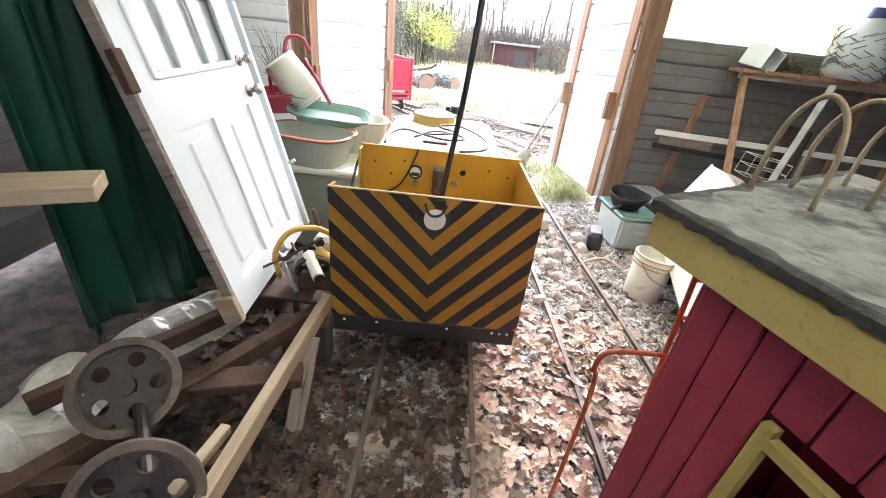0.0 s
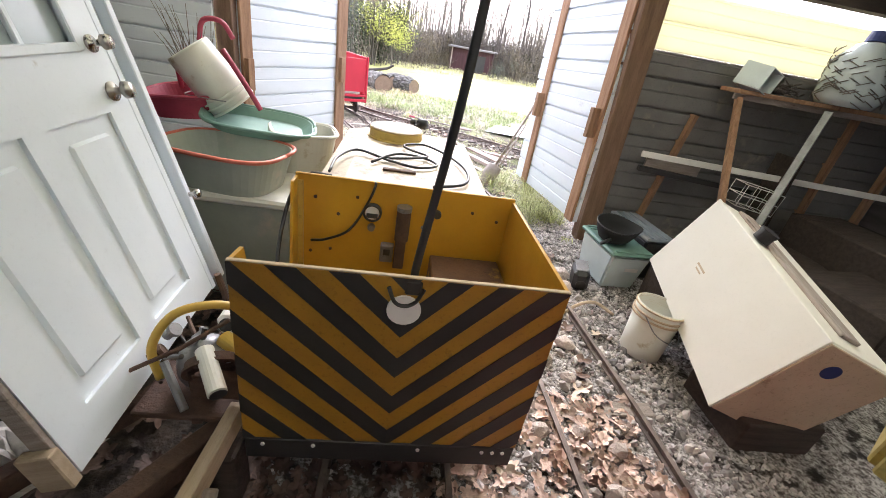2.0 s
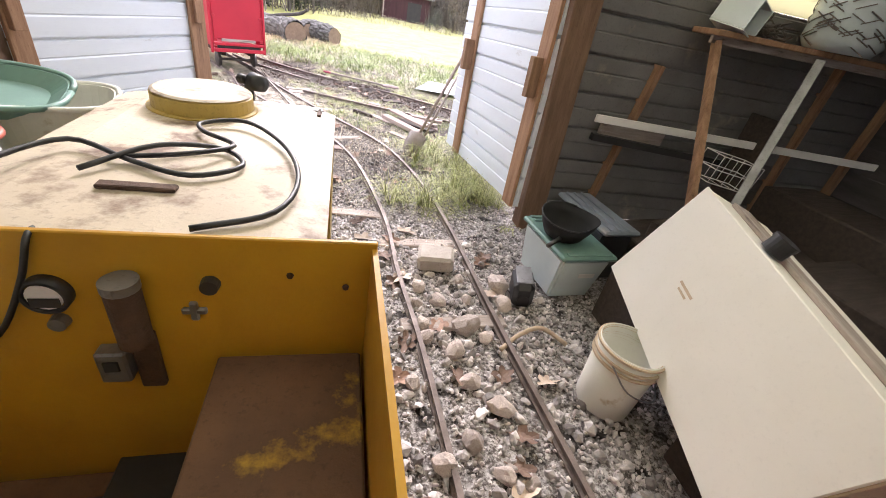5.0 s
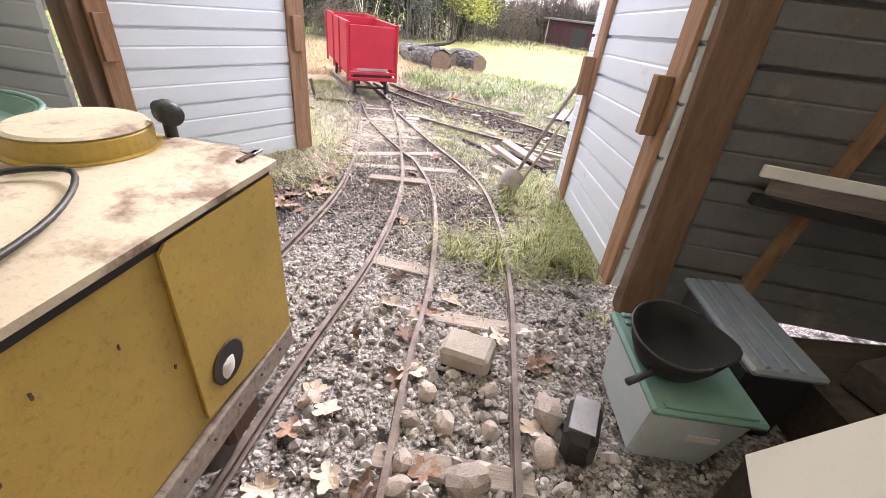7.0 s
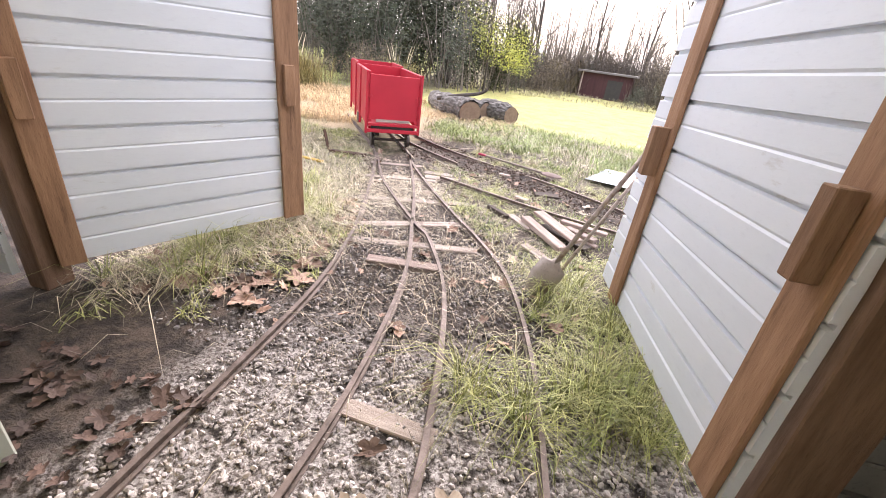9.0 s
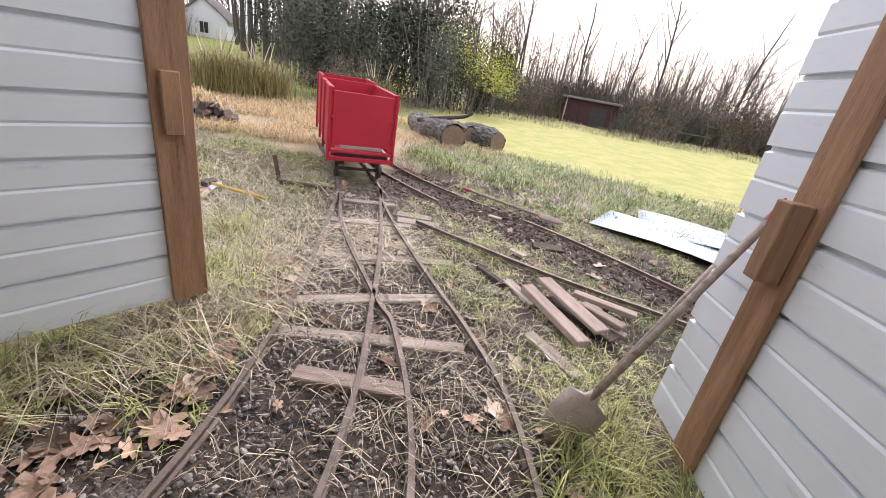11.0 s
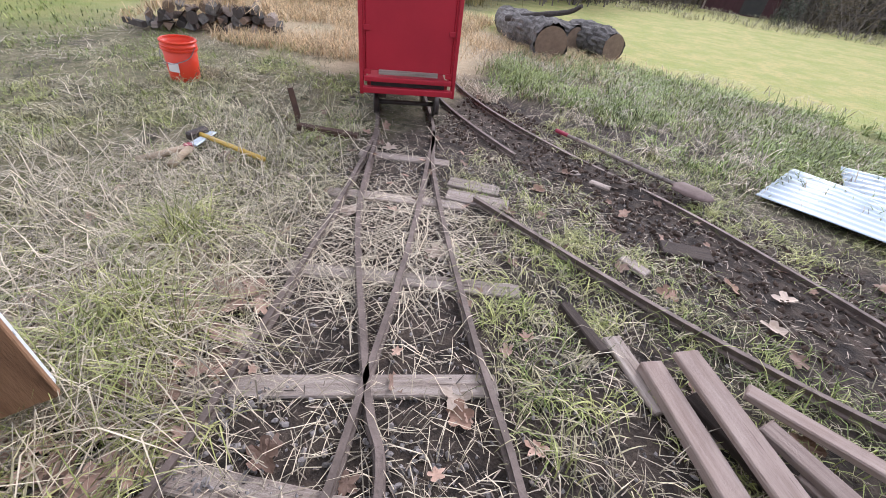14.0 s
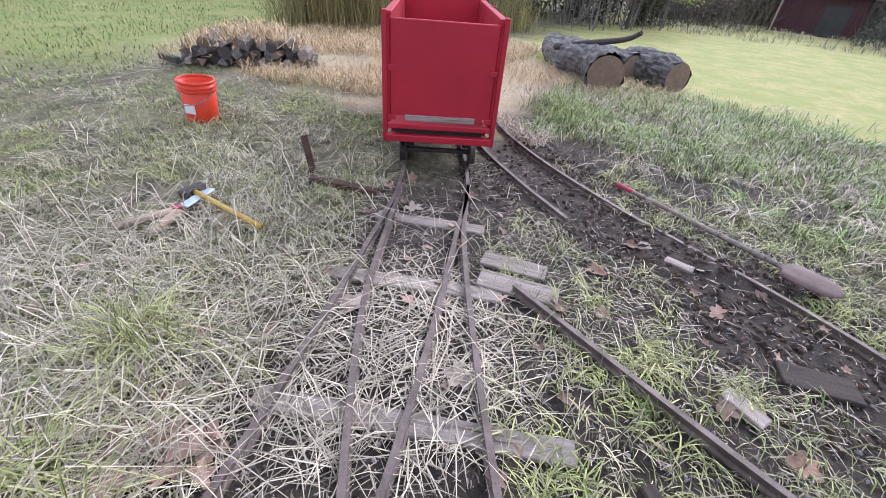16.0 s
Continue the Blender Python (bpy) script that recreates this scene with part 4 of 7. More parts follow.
# ---- upturned truck with cast wheels ----
def spoked_disc(r, w, holes):
    """The web of a cast wheel with round holes, its axis along y."""
    bm = bmesh.new()
    hr, hd, half = r * 0.17, r * 0.58, math.pi / holes
    sides = []
    for side in (-w * 0.12, w * 0.12):
        rims = []
        for k in range(holes):
            a0 = 2 * math.pi * k / holes
            ring, outer = [], []
            for j in range(16):
                b = 2 * math.pi * j / 16
                ring.append(bm.verts.new((hd * math.cos(a0) + hr * math.cos(b + a0), side, hd * math.sin(a0) + hr * math.sin(b + a0))))
                for q in range(1, 200):
                    rr = hr + q * r * 0.01
                    x, y = hd + rr * math.cos(b), rr * math.sin(b)
                    if math.hypot(x, y) > r * 0.87 or abs(math.atan2(y, x)) > half or x < r * 0.1:
                        break
                c, s = math.cos(a0), math.sin(a0)
                outer.append(bm.verts.new((x * c - y * s, side, x * s + y * c)))
            for j in range(16):
                bm.faces.new((ring[j], ring[(j + 1) % 16], outer[(j + 1) % 16], outer[j]))
            rims.append(ring)
        sides.append(rims)
    for ra, rb in zip(*sides):
        for j in range(16):
            bm.faces.new((ra[j], ra[(j + 1) % 16], rb[(j + 1) % 16], rb[j]))
    bmesh.ops.remove_doubles(bm, verts=bm.verts, dist=r * 0.02)
    return bm


def cast_wheel(name, r, w, holes, m, mat, parent, label):
    """A cast wheel: web, flanged tyre and hub."""
    wheel = part(name, spoked_disc(r, w, holes), mat, parent, label)
    wheel.matrix_basis = m
    # iron wheels get a paler tyre, standing for light along the rim
    part("tyre", lathe(bmesh.new(), [(r * 0.86, -w * 0.2), (r * 0.86, -w * 0.5), (r * 0.94, -w * 0.5), (r * 0.96, w * 0.1), (r * 1.05, w * 0.2), (r * 1.05, w * 0.5), (r * 0.88, w * 0.5), (r * 0.86, w * 0.2), (r * 0.86, -w * 0.2)], pose(0, 0, 0, 90), 40), RAIL if mat is IRON else mat, wheel, "tyre coloured paler for the light on its rim" if mat is IRON else "", False)
    part("hub", cyl(bmesh.new(), r * 0.2, r * 0.2, w * 1.1, pose(0, w * 0.55, 0, 90), 16), mat, wheel)
    return wheel


truck = thing("wheel_truck", "upturned rusty truck frame with cast-iron wheels beside the rails", "truck frame", pose(0, 0, 0))
cast_wheel("wheel", 0.165, 0.06, 5, pose(-1.07, 1.0, 0.47, -48, 0, 25), IRON, truck, "grey cast-iron wheel with five holes")
cast_wheel("wheel", 0.17, 0.06, 5, pose(-0.8, 0.66, 0.42, -30, 0, 25), IRON, truck, "grey cast-iron wheel with five holes")
for a, b, w, h in (((-1.45, 0.4, 0.3), (-0.62, 1.75, 0.3), 0.07, 0.09), ((-1.5, 1.0, 0.3), (-0.9, 1.9, 0.3), 0.06, 0.08), ((-1.35, 0.7, 0.3), (-0.6, 0.9, 0.28), 0.06, 0.06), ((-1.1, 1.15, 0.3), (-0.55, 1.3, 0.3), 0.12, 0.05), ((-1.6, 0.55, 0.2), (-1.1, 0.2, 0.2), 0.09, 0.08)):
    bm = bmesh.new()
    beam(bm, a, b, w, h, 0.005)
    part("frame_bar", bm, RUST, truck)
part("axle", tube(bmesh.new(), [(-1.09, 1.06, 0.42), (-0.84, 0.74, 0.38)], 0.022, 10), IRON, truck)
for x, y in ((-1.3, 0.65), (-0.7, 1.6)):
    part("foot", boxes([(x, y, 0.13, 0.1, 0.1, 0.26)]), RUST, truck)
for a, b, w, h, mat, lab in (((-0.58, 1.78, 0.36), (-0.66, 0.3, 0.36), 0.045, 0.09, PALEWOOD, "pale raw timber laid beside the rails"), ((-0.575, 1.5, 0.345), (-0.585, 1.22, 0.01), 0.08, 0.03, GREYWOOD, "grey weathered board propped under the pale beam"), ((-0.72, 0.98, 0.33), (-0.8, 0.4, 0.36), 0.04, 0.04, PALEWOOD, "pale batten laid beside the cast wheels")):
    tagged(beam_ob("timber", a, b, w, h, mat), lab, "timber")
for x, y in ((-0.6, 1.68), (-0.66, 0.45)):
    tagged(part("support_block", boxes([(x, y, 0.15, 0.12, 0.12, 0.32)], 0.01), DARKWOOD), "dark timber block under the pale beam", "block")
tagged(beam_ob("wall_shelf", (-1.04, 1.12, 1.2), (-1.8, 0.72, 1.2), 0.15, 0.05, PALEWOOD), "rough pale board shelf jutting from the wall", "shelf")
bm = bmesh.new()
beam(bm, (-1.7, 0.77, 1.155), (-2.74, 0.77, 1.155), 0.05, 0.04, 0.004)
tagged(part("shelf_bracket", bm, DARKWOOD), "dark bracket carrying the rough shelf", "bracket")


# ---- crumpled sheeting along the wall ----
vs, fs, nu, nv = [], [], 70, 14
for i in range(nu):
    f = i / (nu - 1)
    x0, y0 = -1.62 + 0.3 * max(0.0, f - 0.62) / 0.38, 0.4 + 1.4 * f
    for j in range(nv):
        g = j / (nv - 1)
        q = Vector((f * 9, g * 2.5, 1.7))
        lump = noise.noise(q) * 0.06 + noise.noise(q * 2.7) * 0.035 + noise.noise(q * 6) * 0.015
        vs.append((x0 - 0.1 + 0.34 * g + lump, y0 + 0.1 * noise.noise(q + Vector((7, 0, 0))), 0.12 + 0.24 * math.sin(math.pi * min(1.0, g * 0.9 + 0.1)) * (0.75 + noise.noise((f * 5, 3, 3))) + lump))
for i in range(nu - 1):
    for j in range(nv - 1):
        b = i * nv + j
        fs.append((b, b + 1, b + nv + 1, b + nv))
sheet = raw("plastic_sheet", vs, fs, SHEETING)
mod = sheet.modifiers.new("thick", "SOLIDIFY")
mod.thickness = 0.003
tagged(sheet, "crumpled dirty white plastic sheeting along the wall", "plastic sheet")


# ---- heap of engine parts beside the door ----
heap = thing("engine_parts", "heap of old motor parts with pipes and a yellow hose", "scrap", pose(-0.67, 1.8, 0.43) @ Matrix.Diagonal((0.85, 0.85, 0.85, 1)))
rng = random.Random(12)
for k in range(12):
    a = Vector((rng.uniform(-0.22, 0.12), rng.uniform(-0.05, 0.3), rng.uniform(-0.03, 0.2)))
    d = Vector((rng.uniform(-1, 1), rng.uniform(-1, 1), rng.uniform(-0.5, 0.6))).normalized() * rng.uniform(0.06, 0.13)
    part("rod", tube(bmesh.new(), [a - d, a, a + d], rng.uniform(0.006, 0.013), 7), (RUST, GREYMETAL, BLACK)[k % 3], heap)
for k in range(5):
    part("fitting", lathe(bmesh.new(), [(0, 0), (0.03, 0), (0.034, 0.012), (0.02, 0.02), (0.022, 0.06), (0, 0.06)], pose(rng.uniform(-0.2, 0.1), rng.uniform(-0.05, 0.25), rng.uniform(0.02, 0.2), rng.uniform(0, 180), rng.uniform(0, 90)), 14), (GREYMETAL, RUST)[k % 2], heap)
part("motor", lathe(bmesh.new(), [(0, 0), (0.1, 0.0), (0.11, 0.03), (0.1, 0.06), (0.11, 0.09), (0.1, 0.14), (0.05, 0.16), (0, 0.16)], pose(-0.08, 0.12, 0.0, 20, 15), 20), GREYMETAL, heap, "", True)
cast_wheel("flywheel", 0.1, 0.04, 5, pose(0.02, -0.02, 0.16, 25, 0, 25), RUST, heap, "dark red ring")
part("pipe", cyl(bmesh.new(), 0.034, 0.034, 0.2, pose(0.0, -0.02, 0.24, 105, 0, 35), 18), WHITEPLASTIC, heap, "pale plastic pipe")
part("pipe_mouth", cyl(bmesh.new(), 0.03, 0.03, 0.002, pose(0.115, -0.182, 0.187, 105, 0, 35), 18), BLACK, heap)
part("canister", cyl(bmesh.new(), 0.035, 0.03, 0.16, pose(0.02, 0.1, 0.2, 100, 0, 60), 18), HOSE, heap, "yellow canister")
part("hose", tube(bmesh.new(), smooth_line([(-0.2, 0.0, 0.05), (-0.22, 0.02, 0.2), (-0.15, 0.08, 0.32), (-0.02, 0.14, 0.34), (0.08, 0.2, 0.28)], 6), 0.018, 10), HOSE, heap, "yellow hose in an arch", True)
part("bar", tube(bmesh.new(), [(-0.3, -0.06, 0.12), (-0.1, 0.0, 0.22), (0.05, 0.1, 0.3)], 0.009, 8), RUST, heap)
part("bar", tube(bmesh.new(), [(-0.16, -0.02, 0.16), (-0.04, -0.14, 0.04)], 0.016, 8), GREYMETAL, heap)
part("housing", boxes([(0.05, 0.2, 0.22, 0.16, 0.12, 0.1)], 0.025), PALEPRINT, heap, "pale cast housing")
part("housing_hole", cyl(bmesh.new(), 0.03, 0.03, 0.012, pose(0.02, 0.14, 0.24, 70), 14), BLACK, heap)
part("upright_bolt", cyl(bmesh.new(), 0.014, 0.014, 0.14, pose(-0.02, 0.25, 0.28, 0, -12), 10), RUST, heap)
part("bracket", boxes([(0.06, -0.02, 0.06, 0.26, 0.05, 0.12)], 0.006), RUST, heap)
part("base_plate", boxes([(-0.08, 0.05, -0.06, 0.4, 0.3, 0.03)], 0.006), RUST, heap)
for x, y in ((0.1, -0.1), (-0.15, 0.12)):
    part("leg", boxes([(x, y, -0.2, 0.05, 0.05, 0.3)], 0.006), RUST, heap)


# ---- tubs and buckets beside the doorway ----
def tub(name, label, m, L, W, H, mat, rim, taper=0.82, t=0.012):
    """An open oval tub."""
    ob = thing(name, label, "tub", m)

    def ring(l, w, z, n=36):
        out = []
        for k in range(n):
            a = 2 * math.pi * k / n
            c, s = math.cos(a), math.sin(a)
            out.append((l / 2 * math.copysign(abs(c) ** 0.6, c), w / 2 * math.copysign(abs(s) ** 0.6, s), z))
        return out
    rings = [ring(L * taper, W * taper, 0), ring(L, W, H), ring(L - 2 * t, W - 2 * t, H), ring(L * taper - 2 * t, W * taper - 2 * t, t)]
    vs = [p for r in rings for p in r]
    n = 36
    fs = [(j * n + k, j * n + (k + 1) % n, (j + 1) * n + (k + 1) % n, (j + 1) * n + k) for j in range(3) for k in range(n)]
    fs += [tuple(range(n))[::-1], tuple(range(3 * n, 4 * n))]
    raw("shell", vs, fs, mat, ob)
    pts = [Vector(p) for p in ring(L + 0.012, W + 0.012, H)]
    bm = bmesh.new()
    tube(bm, pts + [pts[0]], 0.012, 6)
    part("rim", bm, rim, ob, "coral red rim" if rim is CORAL else "", True)
    return ob


bench = thing("low_chest", "pale dusty chest under the tubs", "chest", pose(-1.12, 3.45, 0))
part("body", boxes([(0, 0, 0.325, 0.8, 1.0, 0.65)], 0.01), TUBGREY, bench)
part("lid", boxes([(0, 0, 0.675, 0.9, 1.1, 0.05)], 0.015), WHITEPLASTIC, bench, "dusty white lid")
tub("mortar_tub", "grey-green mortar tub with a coral rim on the chest", pose(-1.12, 3.14, 0.7, 0, 0, -12), 0.7, 0.5, 0.22, TUBGREY, CORAL)
tub("plastic_tray", "shallow green plastic tray tipped over the tubs", pose(-1.05, 3.5, 0.95, 6, 5, 16), 0.66, 0.45, 0.06, GREENPLASTIC, GREENPLASTIC)
tub("plastic_bin", "white plastic bin beside the green tray", pose(-0.8, 3.6, 0.7, 0, 0, 20), 0.42, 0.4, 0.26, WHITEPLASTIC, WHITEPLASTIC)
tub("plastic_basin", "dark red basin below the white bucket", pose(-1.5, 3.6, 0.97, 4, -6, 0), 0.5, 0.42, 0.14, CRIMSON, CRIMSON)


def bucket(name, label, m, r, h, mat, rib, handle=True):
    b = thing(name, label, "bucket", m)
    part("shell", lathe(bmesh.new(), [(0, 0.0), (r * 0.86, 0.0), (r * 0.88, 0.01), (r, h), (r * 0.97, h), (r * 0.85, 0.012), (0, 0.012)], None, 30), mat, b, "", True)
    for z in (h * 0.78, h * 0.86, h * 0.97):
        part("rim_rib", lathe(bmesh.new(), [(r * 0.94, z - 0.006), (r * 1.06, z - 0.005), (r * 1.06, z + 0.005), (r * 0.94, z + 0.006)], None, 30), rib, b)
    if handle:
        part("handle", tube(bmesh.new(), smooth_line([(r * 1.05, 0, h * 0.85), (r * 0.9, -r * 0.7, h * 0.62), (0, -r * 1.25, h * 0.5), (-r * 0.9, -r * 0.7, h * 0.62), (-r * 1.05, 0, h * 0.85)], 5), 0.004, 6), GREYMETAL, b, "wire handle")
    return b


bucket("bucket", "white plastic bucket tipped upside down on the tubs", Matrix.Translation((-1.45, 3.48, 1.37)) @ Vector((0.2, 0.08, -0.3)).to_track_quat("Z", "Y").to_matrix().to_4x4(), 0.15, 0.38, WHITEPLASTIC, WHITEPLASTIC)
for pts in ([(-1.62, 3.7, 1.1), (-1.6, 3.65, 1.25), (-1.5, 3.6, 1.35), (-1.42, 3.6, 1.3)], [(-1.5, 3.75, 1.4), (-1.45, 3.72, 1.52), (-1.34, 3.72, 1.53), (-1.28, 3.74, 1.44)], [(-1.22, 3.42, 1.4), (-1.1, 3.42, 1.22), (-1.03, 3.45, 1.08)]):
    cable("basket_handle", "red plastic basket handle", pts, 0.016, CRIMSON, "handle")
rng = random.Random(4)
bm = bmesh.new()
for k in range(26):
    a = Vector((-1.52 + rng.uniform(-0.05, 0.05), 3.74 + rng.uniform(-0.06, 0.06), 1.1))
    b = a + Vector((rng.uniform(-0.22, 0.08), rng.uniform(-0.12, 0.12), rng.uniform(0.25, 0.5)))
    tube(bm, [a, (a + b) / 2 + Vector((rng.uniform(-.03, .03), 0, 0)), b], 0.004, 4, 0.0015)
tagged(part("dry_twigs", bm, TWIG), "bundle of dry reddish twigs in the basin", "twigs", kind="stuff")

# ---- red kiosk body with a tar roof ----
K = pose(0.55, 1.03, 0, 0, 0, 17)
kiosk = thing("model_coach", "crimson boarded coach body with yellow fascia and tar roof", "coach body", K)
KW, KL, KZ = 1.1, 1.25, 1.37
ROOF = [(0.0, 0.0), (1.13, 0.28), (1.3, -1.2), (0.02, -1.25)]
bm = bmesh.new()
fc = bm.faces.new([bm.verts.new((x, y, KZ - 0.01)) for x, y in ROOF])
ext = bmesh.ops.extrude_face_region(bm, geom=[fc])
bmesh.ops.translate(bm, vec=(0, 0, 0.03), verts=[g for g in ext["geom"] if isinstance(g, bmesh.types.BMVert)])
bmesh.ops.recalc_face_normals(bm, faces=bm.faces)
bmesh.ops.bevel(bm, geom=list(bm.edges), offset=0.008, segments=1, affect="EDGES")
rd = part("roof_deck", bm, TARROOF, kiosk, "cracked grey tar roof")
for (ax, ay), (bx, by), nx, ny in ((ROOF[0], ROOF[3], -1, 0), (ROOF[0], ROOF[1], -0.24, 0.97)):
    # torn felt curling over the roof's edge
    vs, fs = [], []
    for i in range(61):
        f = i / 60
        x, y = ax + (bx - ax) * f, ay + (by - ay) * f
        a = 0.02 + 0.05 * abs(noise.noise((f * 11, nx, 0)))
        d = 0.002 + 0.014 * abs(noise.noise((f * 23, nx, 4))) + rng.uniform(0, 0.006)
        up = 0.001 + 0.008 * abs(noise.noise((f * 17, nx, 9)))
        vs += [(x - nx * a, y - ny * a, KZ + 0.0205), (x - nx * 0.008, y - ny * 0.008, KZ + 0.021 + up), (x + nx * 0.006, y + ny * 0.006, KZ + 0.012 + up), (x + nx * 0.008, y + ny * 0.008, KZ - d)]
        if i:
            b = 4 * i
            fs += [(b - 4 + j, b - 3 + j, b + 1 + j, b + j) for j in range(3)]
    raw("felt_edge", vs, fs, TORNFELT, kiosk, "torn black felt edge")
part("fascia", boxes([(0.016, -KL / 2, KZ - 0.06, 0.022, KL - 0.02, 0.1)], 0.003), FASCIA, kiosk, "mustard yellow fascia board")
fb = part("fascia", boxes([(0.58, -0.014, -0.06, 1.12, 0.022, 0.1)], 0.003), FASCIA, kiosk, "mustard yellow fascia board")
fb.matrix_basis = pose(0, 0, KZ, 0, 0, 14)
for k in range(1, 9):
    y = -0.13 - k * 0.085
    if k < 4:
        part("wall_board", boxes([(0.085, y, 0.63, 0.016, 0.08, 1.26)], 0.005), CRIMSON, kiosk)
    else:
        part("wall_board", boxes([(0.085, y, 0.3, 0.016, 0.08, 0.6)], 0.005), CRIMSON, kiosk)
        part("wall_board", boxes([(0.085, y, 1.16, 0.016, 0.08, 0.2)], 0.005), CRIMSON, kiosk)
part("wall_board", boxes([(0.085, -1.02, 0.63, 0.016, 0.22, 1.26)], 0.005), CRIMSON, kiosk)
for z in (1.0, 0.605):
    part("window_frame", boxes([(0.08, -0.7, z, 0.03, 0.5, 0.03)]), FASCIA, kiosk)
for y in (-0.45, -0.93):
    part("window_frame", boxes([(0.08, y, 0.83, 0.03, 0.03, 0.42)]), FASCIA, kiosk, "yellow window frame")
part("end_wall", boxes([(KW / 2 + 0.05, -0.165, 0.63, KW - 0.08, 0.016, 1.26)]), CRIMSON, kiosk)
part("end_wall", boxes([(KW / 2 + 0.04, -KL + 0.08, 0.63, KW - 0.1, 0.016, 1.26)]), CRIMSON, kiosk)
part("back_wall", boxes([(KW - 0.05, -KL / 2, 0.63, 0.016, KL - 0.2, 1.26)]), CRIMSON, kiosk)
for x0, y0, x1, y1 in ((0.4, 0.07, 0.42, -0.1), (0.58, 0.08, 0.64, -0.1), (0.85, 0.1, 0.9, -0.12)):
    p = [(x0, y0, KZ + 0.01), (x0 + 0.01, y0, KZ + 0.17), (x0 + (x1 - x0) * 0.2, y0 + (y1 - y0) * 0.2, KZ + 0.26), (x0 + (x1 - x0) * 0.5, y0 + (y1 - y0) * 0.5, KZ + 0.3), (x0 + (x1 - x0) * 0.8, y0 + (y1 - y0) * 0.8, KZ + 0.26), (x1 - 0.01, y1, KZ + 0.17), (x1, y1, KZ + 0.01)]
    part("hoop", tube(bmesh.new(), smooth_line(p, 5), 0.0075, 8), BRASSTUBE, kiosk, "bent conduit hoop on the roof", True)
cable("coiled_wire", "reddish coiled wire lying on the tar roof", [Matrix(K) @ Vector(p) for p in ((0.42, -0.42, 1.4), (0.5, -0.36, 1.41), (0.58, -0.42, 1.41), (0.5, -0.48, 1.4), (0.42, -0.44, 1.42), (0.5, -0.39, 1.43), (0.6, -0.45, 1.42))], 0.014, CORAL, "wire")

# ---- orange tube stand ----
stand = thing("tube_stand", "faded orange tubular metal stand beside the coach body", "stand", pose(0, 0, 0))
part("leg", tube(bmesh.new(), [(0.763, 1.060, 1.215), (0.834, 1.060, 0.000)], 0.0085, 8), ORANGETUBE, stand)
part("leg", tube(bmesh.new(), [(0.941, 1.090, 1.127), (1.069, 1.090, 0.000)], 0.0085, 8), ORANGETUBE, stand)
part("rung", tube(bmesh.new(), [(0.771, 1.060, 1.137), (0.941, 1.090, 1.127)], 0.007, 8), ORANGETUBE, stand)
part("rung", tube(bmesh.new(), [(0.781, 1.060, 0.996), (0.947, 1.090, 0.974)], 0.007, 8), ORANGETUBE, stand)
part("rung", tube(bmesh.new(), [(0.789, 1.060, 0.837), (0.970, 1.090, 0.813)], 0.007, 8), ORANGETUBE, stand)
part("rung", tube(bmesh.new(), [(0.796, 1.060, 0.762), (0.978, 1.090, 0.743)], 0.007, 8), ORANGETUBE, stand)
part("hoop", tube(bmesh.new(), smooth_line([(0.561, 1.000, 0.000), (0.561, 1.000, 0.686), (0.542, 1.000, 0.803), (0.556, 1.000, 0.865), (0.614, 1.000, 0.884), (0.779, 1.050, 0.846)], 5), 0.0085, 8), ORANGETUBE, stand, "", True)


# ---- white cabinet lying tilted ----
T, Lc, Bc = Vector((2.02, 3.15, 0.99)), Vector((1.84, 3.34, 0.43)), Vector((1.61, 2.11, 0.21))
u = (Bc - Lc).normalized()
v = (T - Lc)
v = (v - u * v.dot(u)).normalized()
w = u.cross(v)
if w.x < 0:
    w = -w
basis = Matrix(((u.x, w.x, v.x, Lc.x), (u.y, w.y, v.y, Lc.y), (u.z, w.z, v.z, Lc.z), (0, 0, 0, 1)))
cab = thing("cabinet", "cream-white cabinet tipped over on the gravel", "cabinet", basis)
part("carcass", boxes([(0.63, 0.24, 0.31, 1.25, 0.44, 0.62)], 0.012), WHITEBOX, cab)
part("face", boxes([(0.63, 0.008, 0.31, 1.26, 0.014, 0.63)], 0.004), WHITEBOX, cab)
part("end_panel", boxes([(1.262, 0.24, 0.31, 0.012, 0.46, 0.61)], 0.003), BEIGE, cab, "beige scuffed end panel")
bm = cyl(bmesh.new(), 0.042, 0.042, 0.003, pose(1.268, 0.16, 0.5, 0, 90), 24)
part("sticker", bm, BLUE, cab, "dark blue round sticker")
part("print_mark", boxes([(0.42, -0.0005, 0.3, 0.11, 0.003, 0.012), (0.42, -0.0005, 0.275, 0.07, 0.003, 0.01)]), BEIGE, cab, "faint printed lines")
part("flap", boxes([(0.6, 0.2, 0.63, 1.1, 0.12, 0.02)], 0.004), GREYWOOD, cab, "grey torn strip along the top edge")
bm = cyl(bmesh.new(), 0.05, 0.05, 0.06, pose(0.42, 0.1, 0.63), 20)
cyl(bm, 0.055, 0.055, 0.02, pose(0.42, 0.1, 0.68), 20)
part("cap", bm, RUBBER, cab, "black round cap", False)
low = min((basis @ Vector(c)).z for c in ((1.26, 0.46, 0), (1.26, 0, 0), (0, 0.46, 0), (1.26, 0.46, 0.62)))
for x, y, h in ((2.0, 2.25, max(low, 0.1) + 0.1), (2.15, 3.2, 0.4)):
    tagged(part("support_crate", boxes([(x, y, h / 2, 0.45, 0.45, h)], 0.01), DARKWOOD), "dark wooden crate under the tipped cabinet", "crate")

bucket("bucket", "stained white plastic bucket standing on the gravel", pose(1.64, 2.78, 0.0, 0, 4, 30), 0.15, 0.37, WHITEPLASTIC, BEIGE)


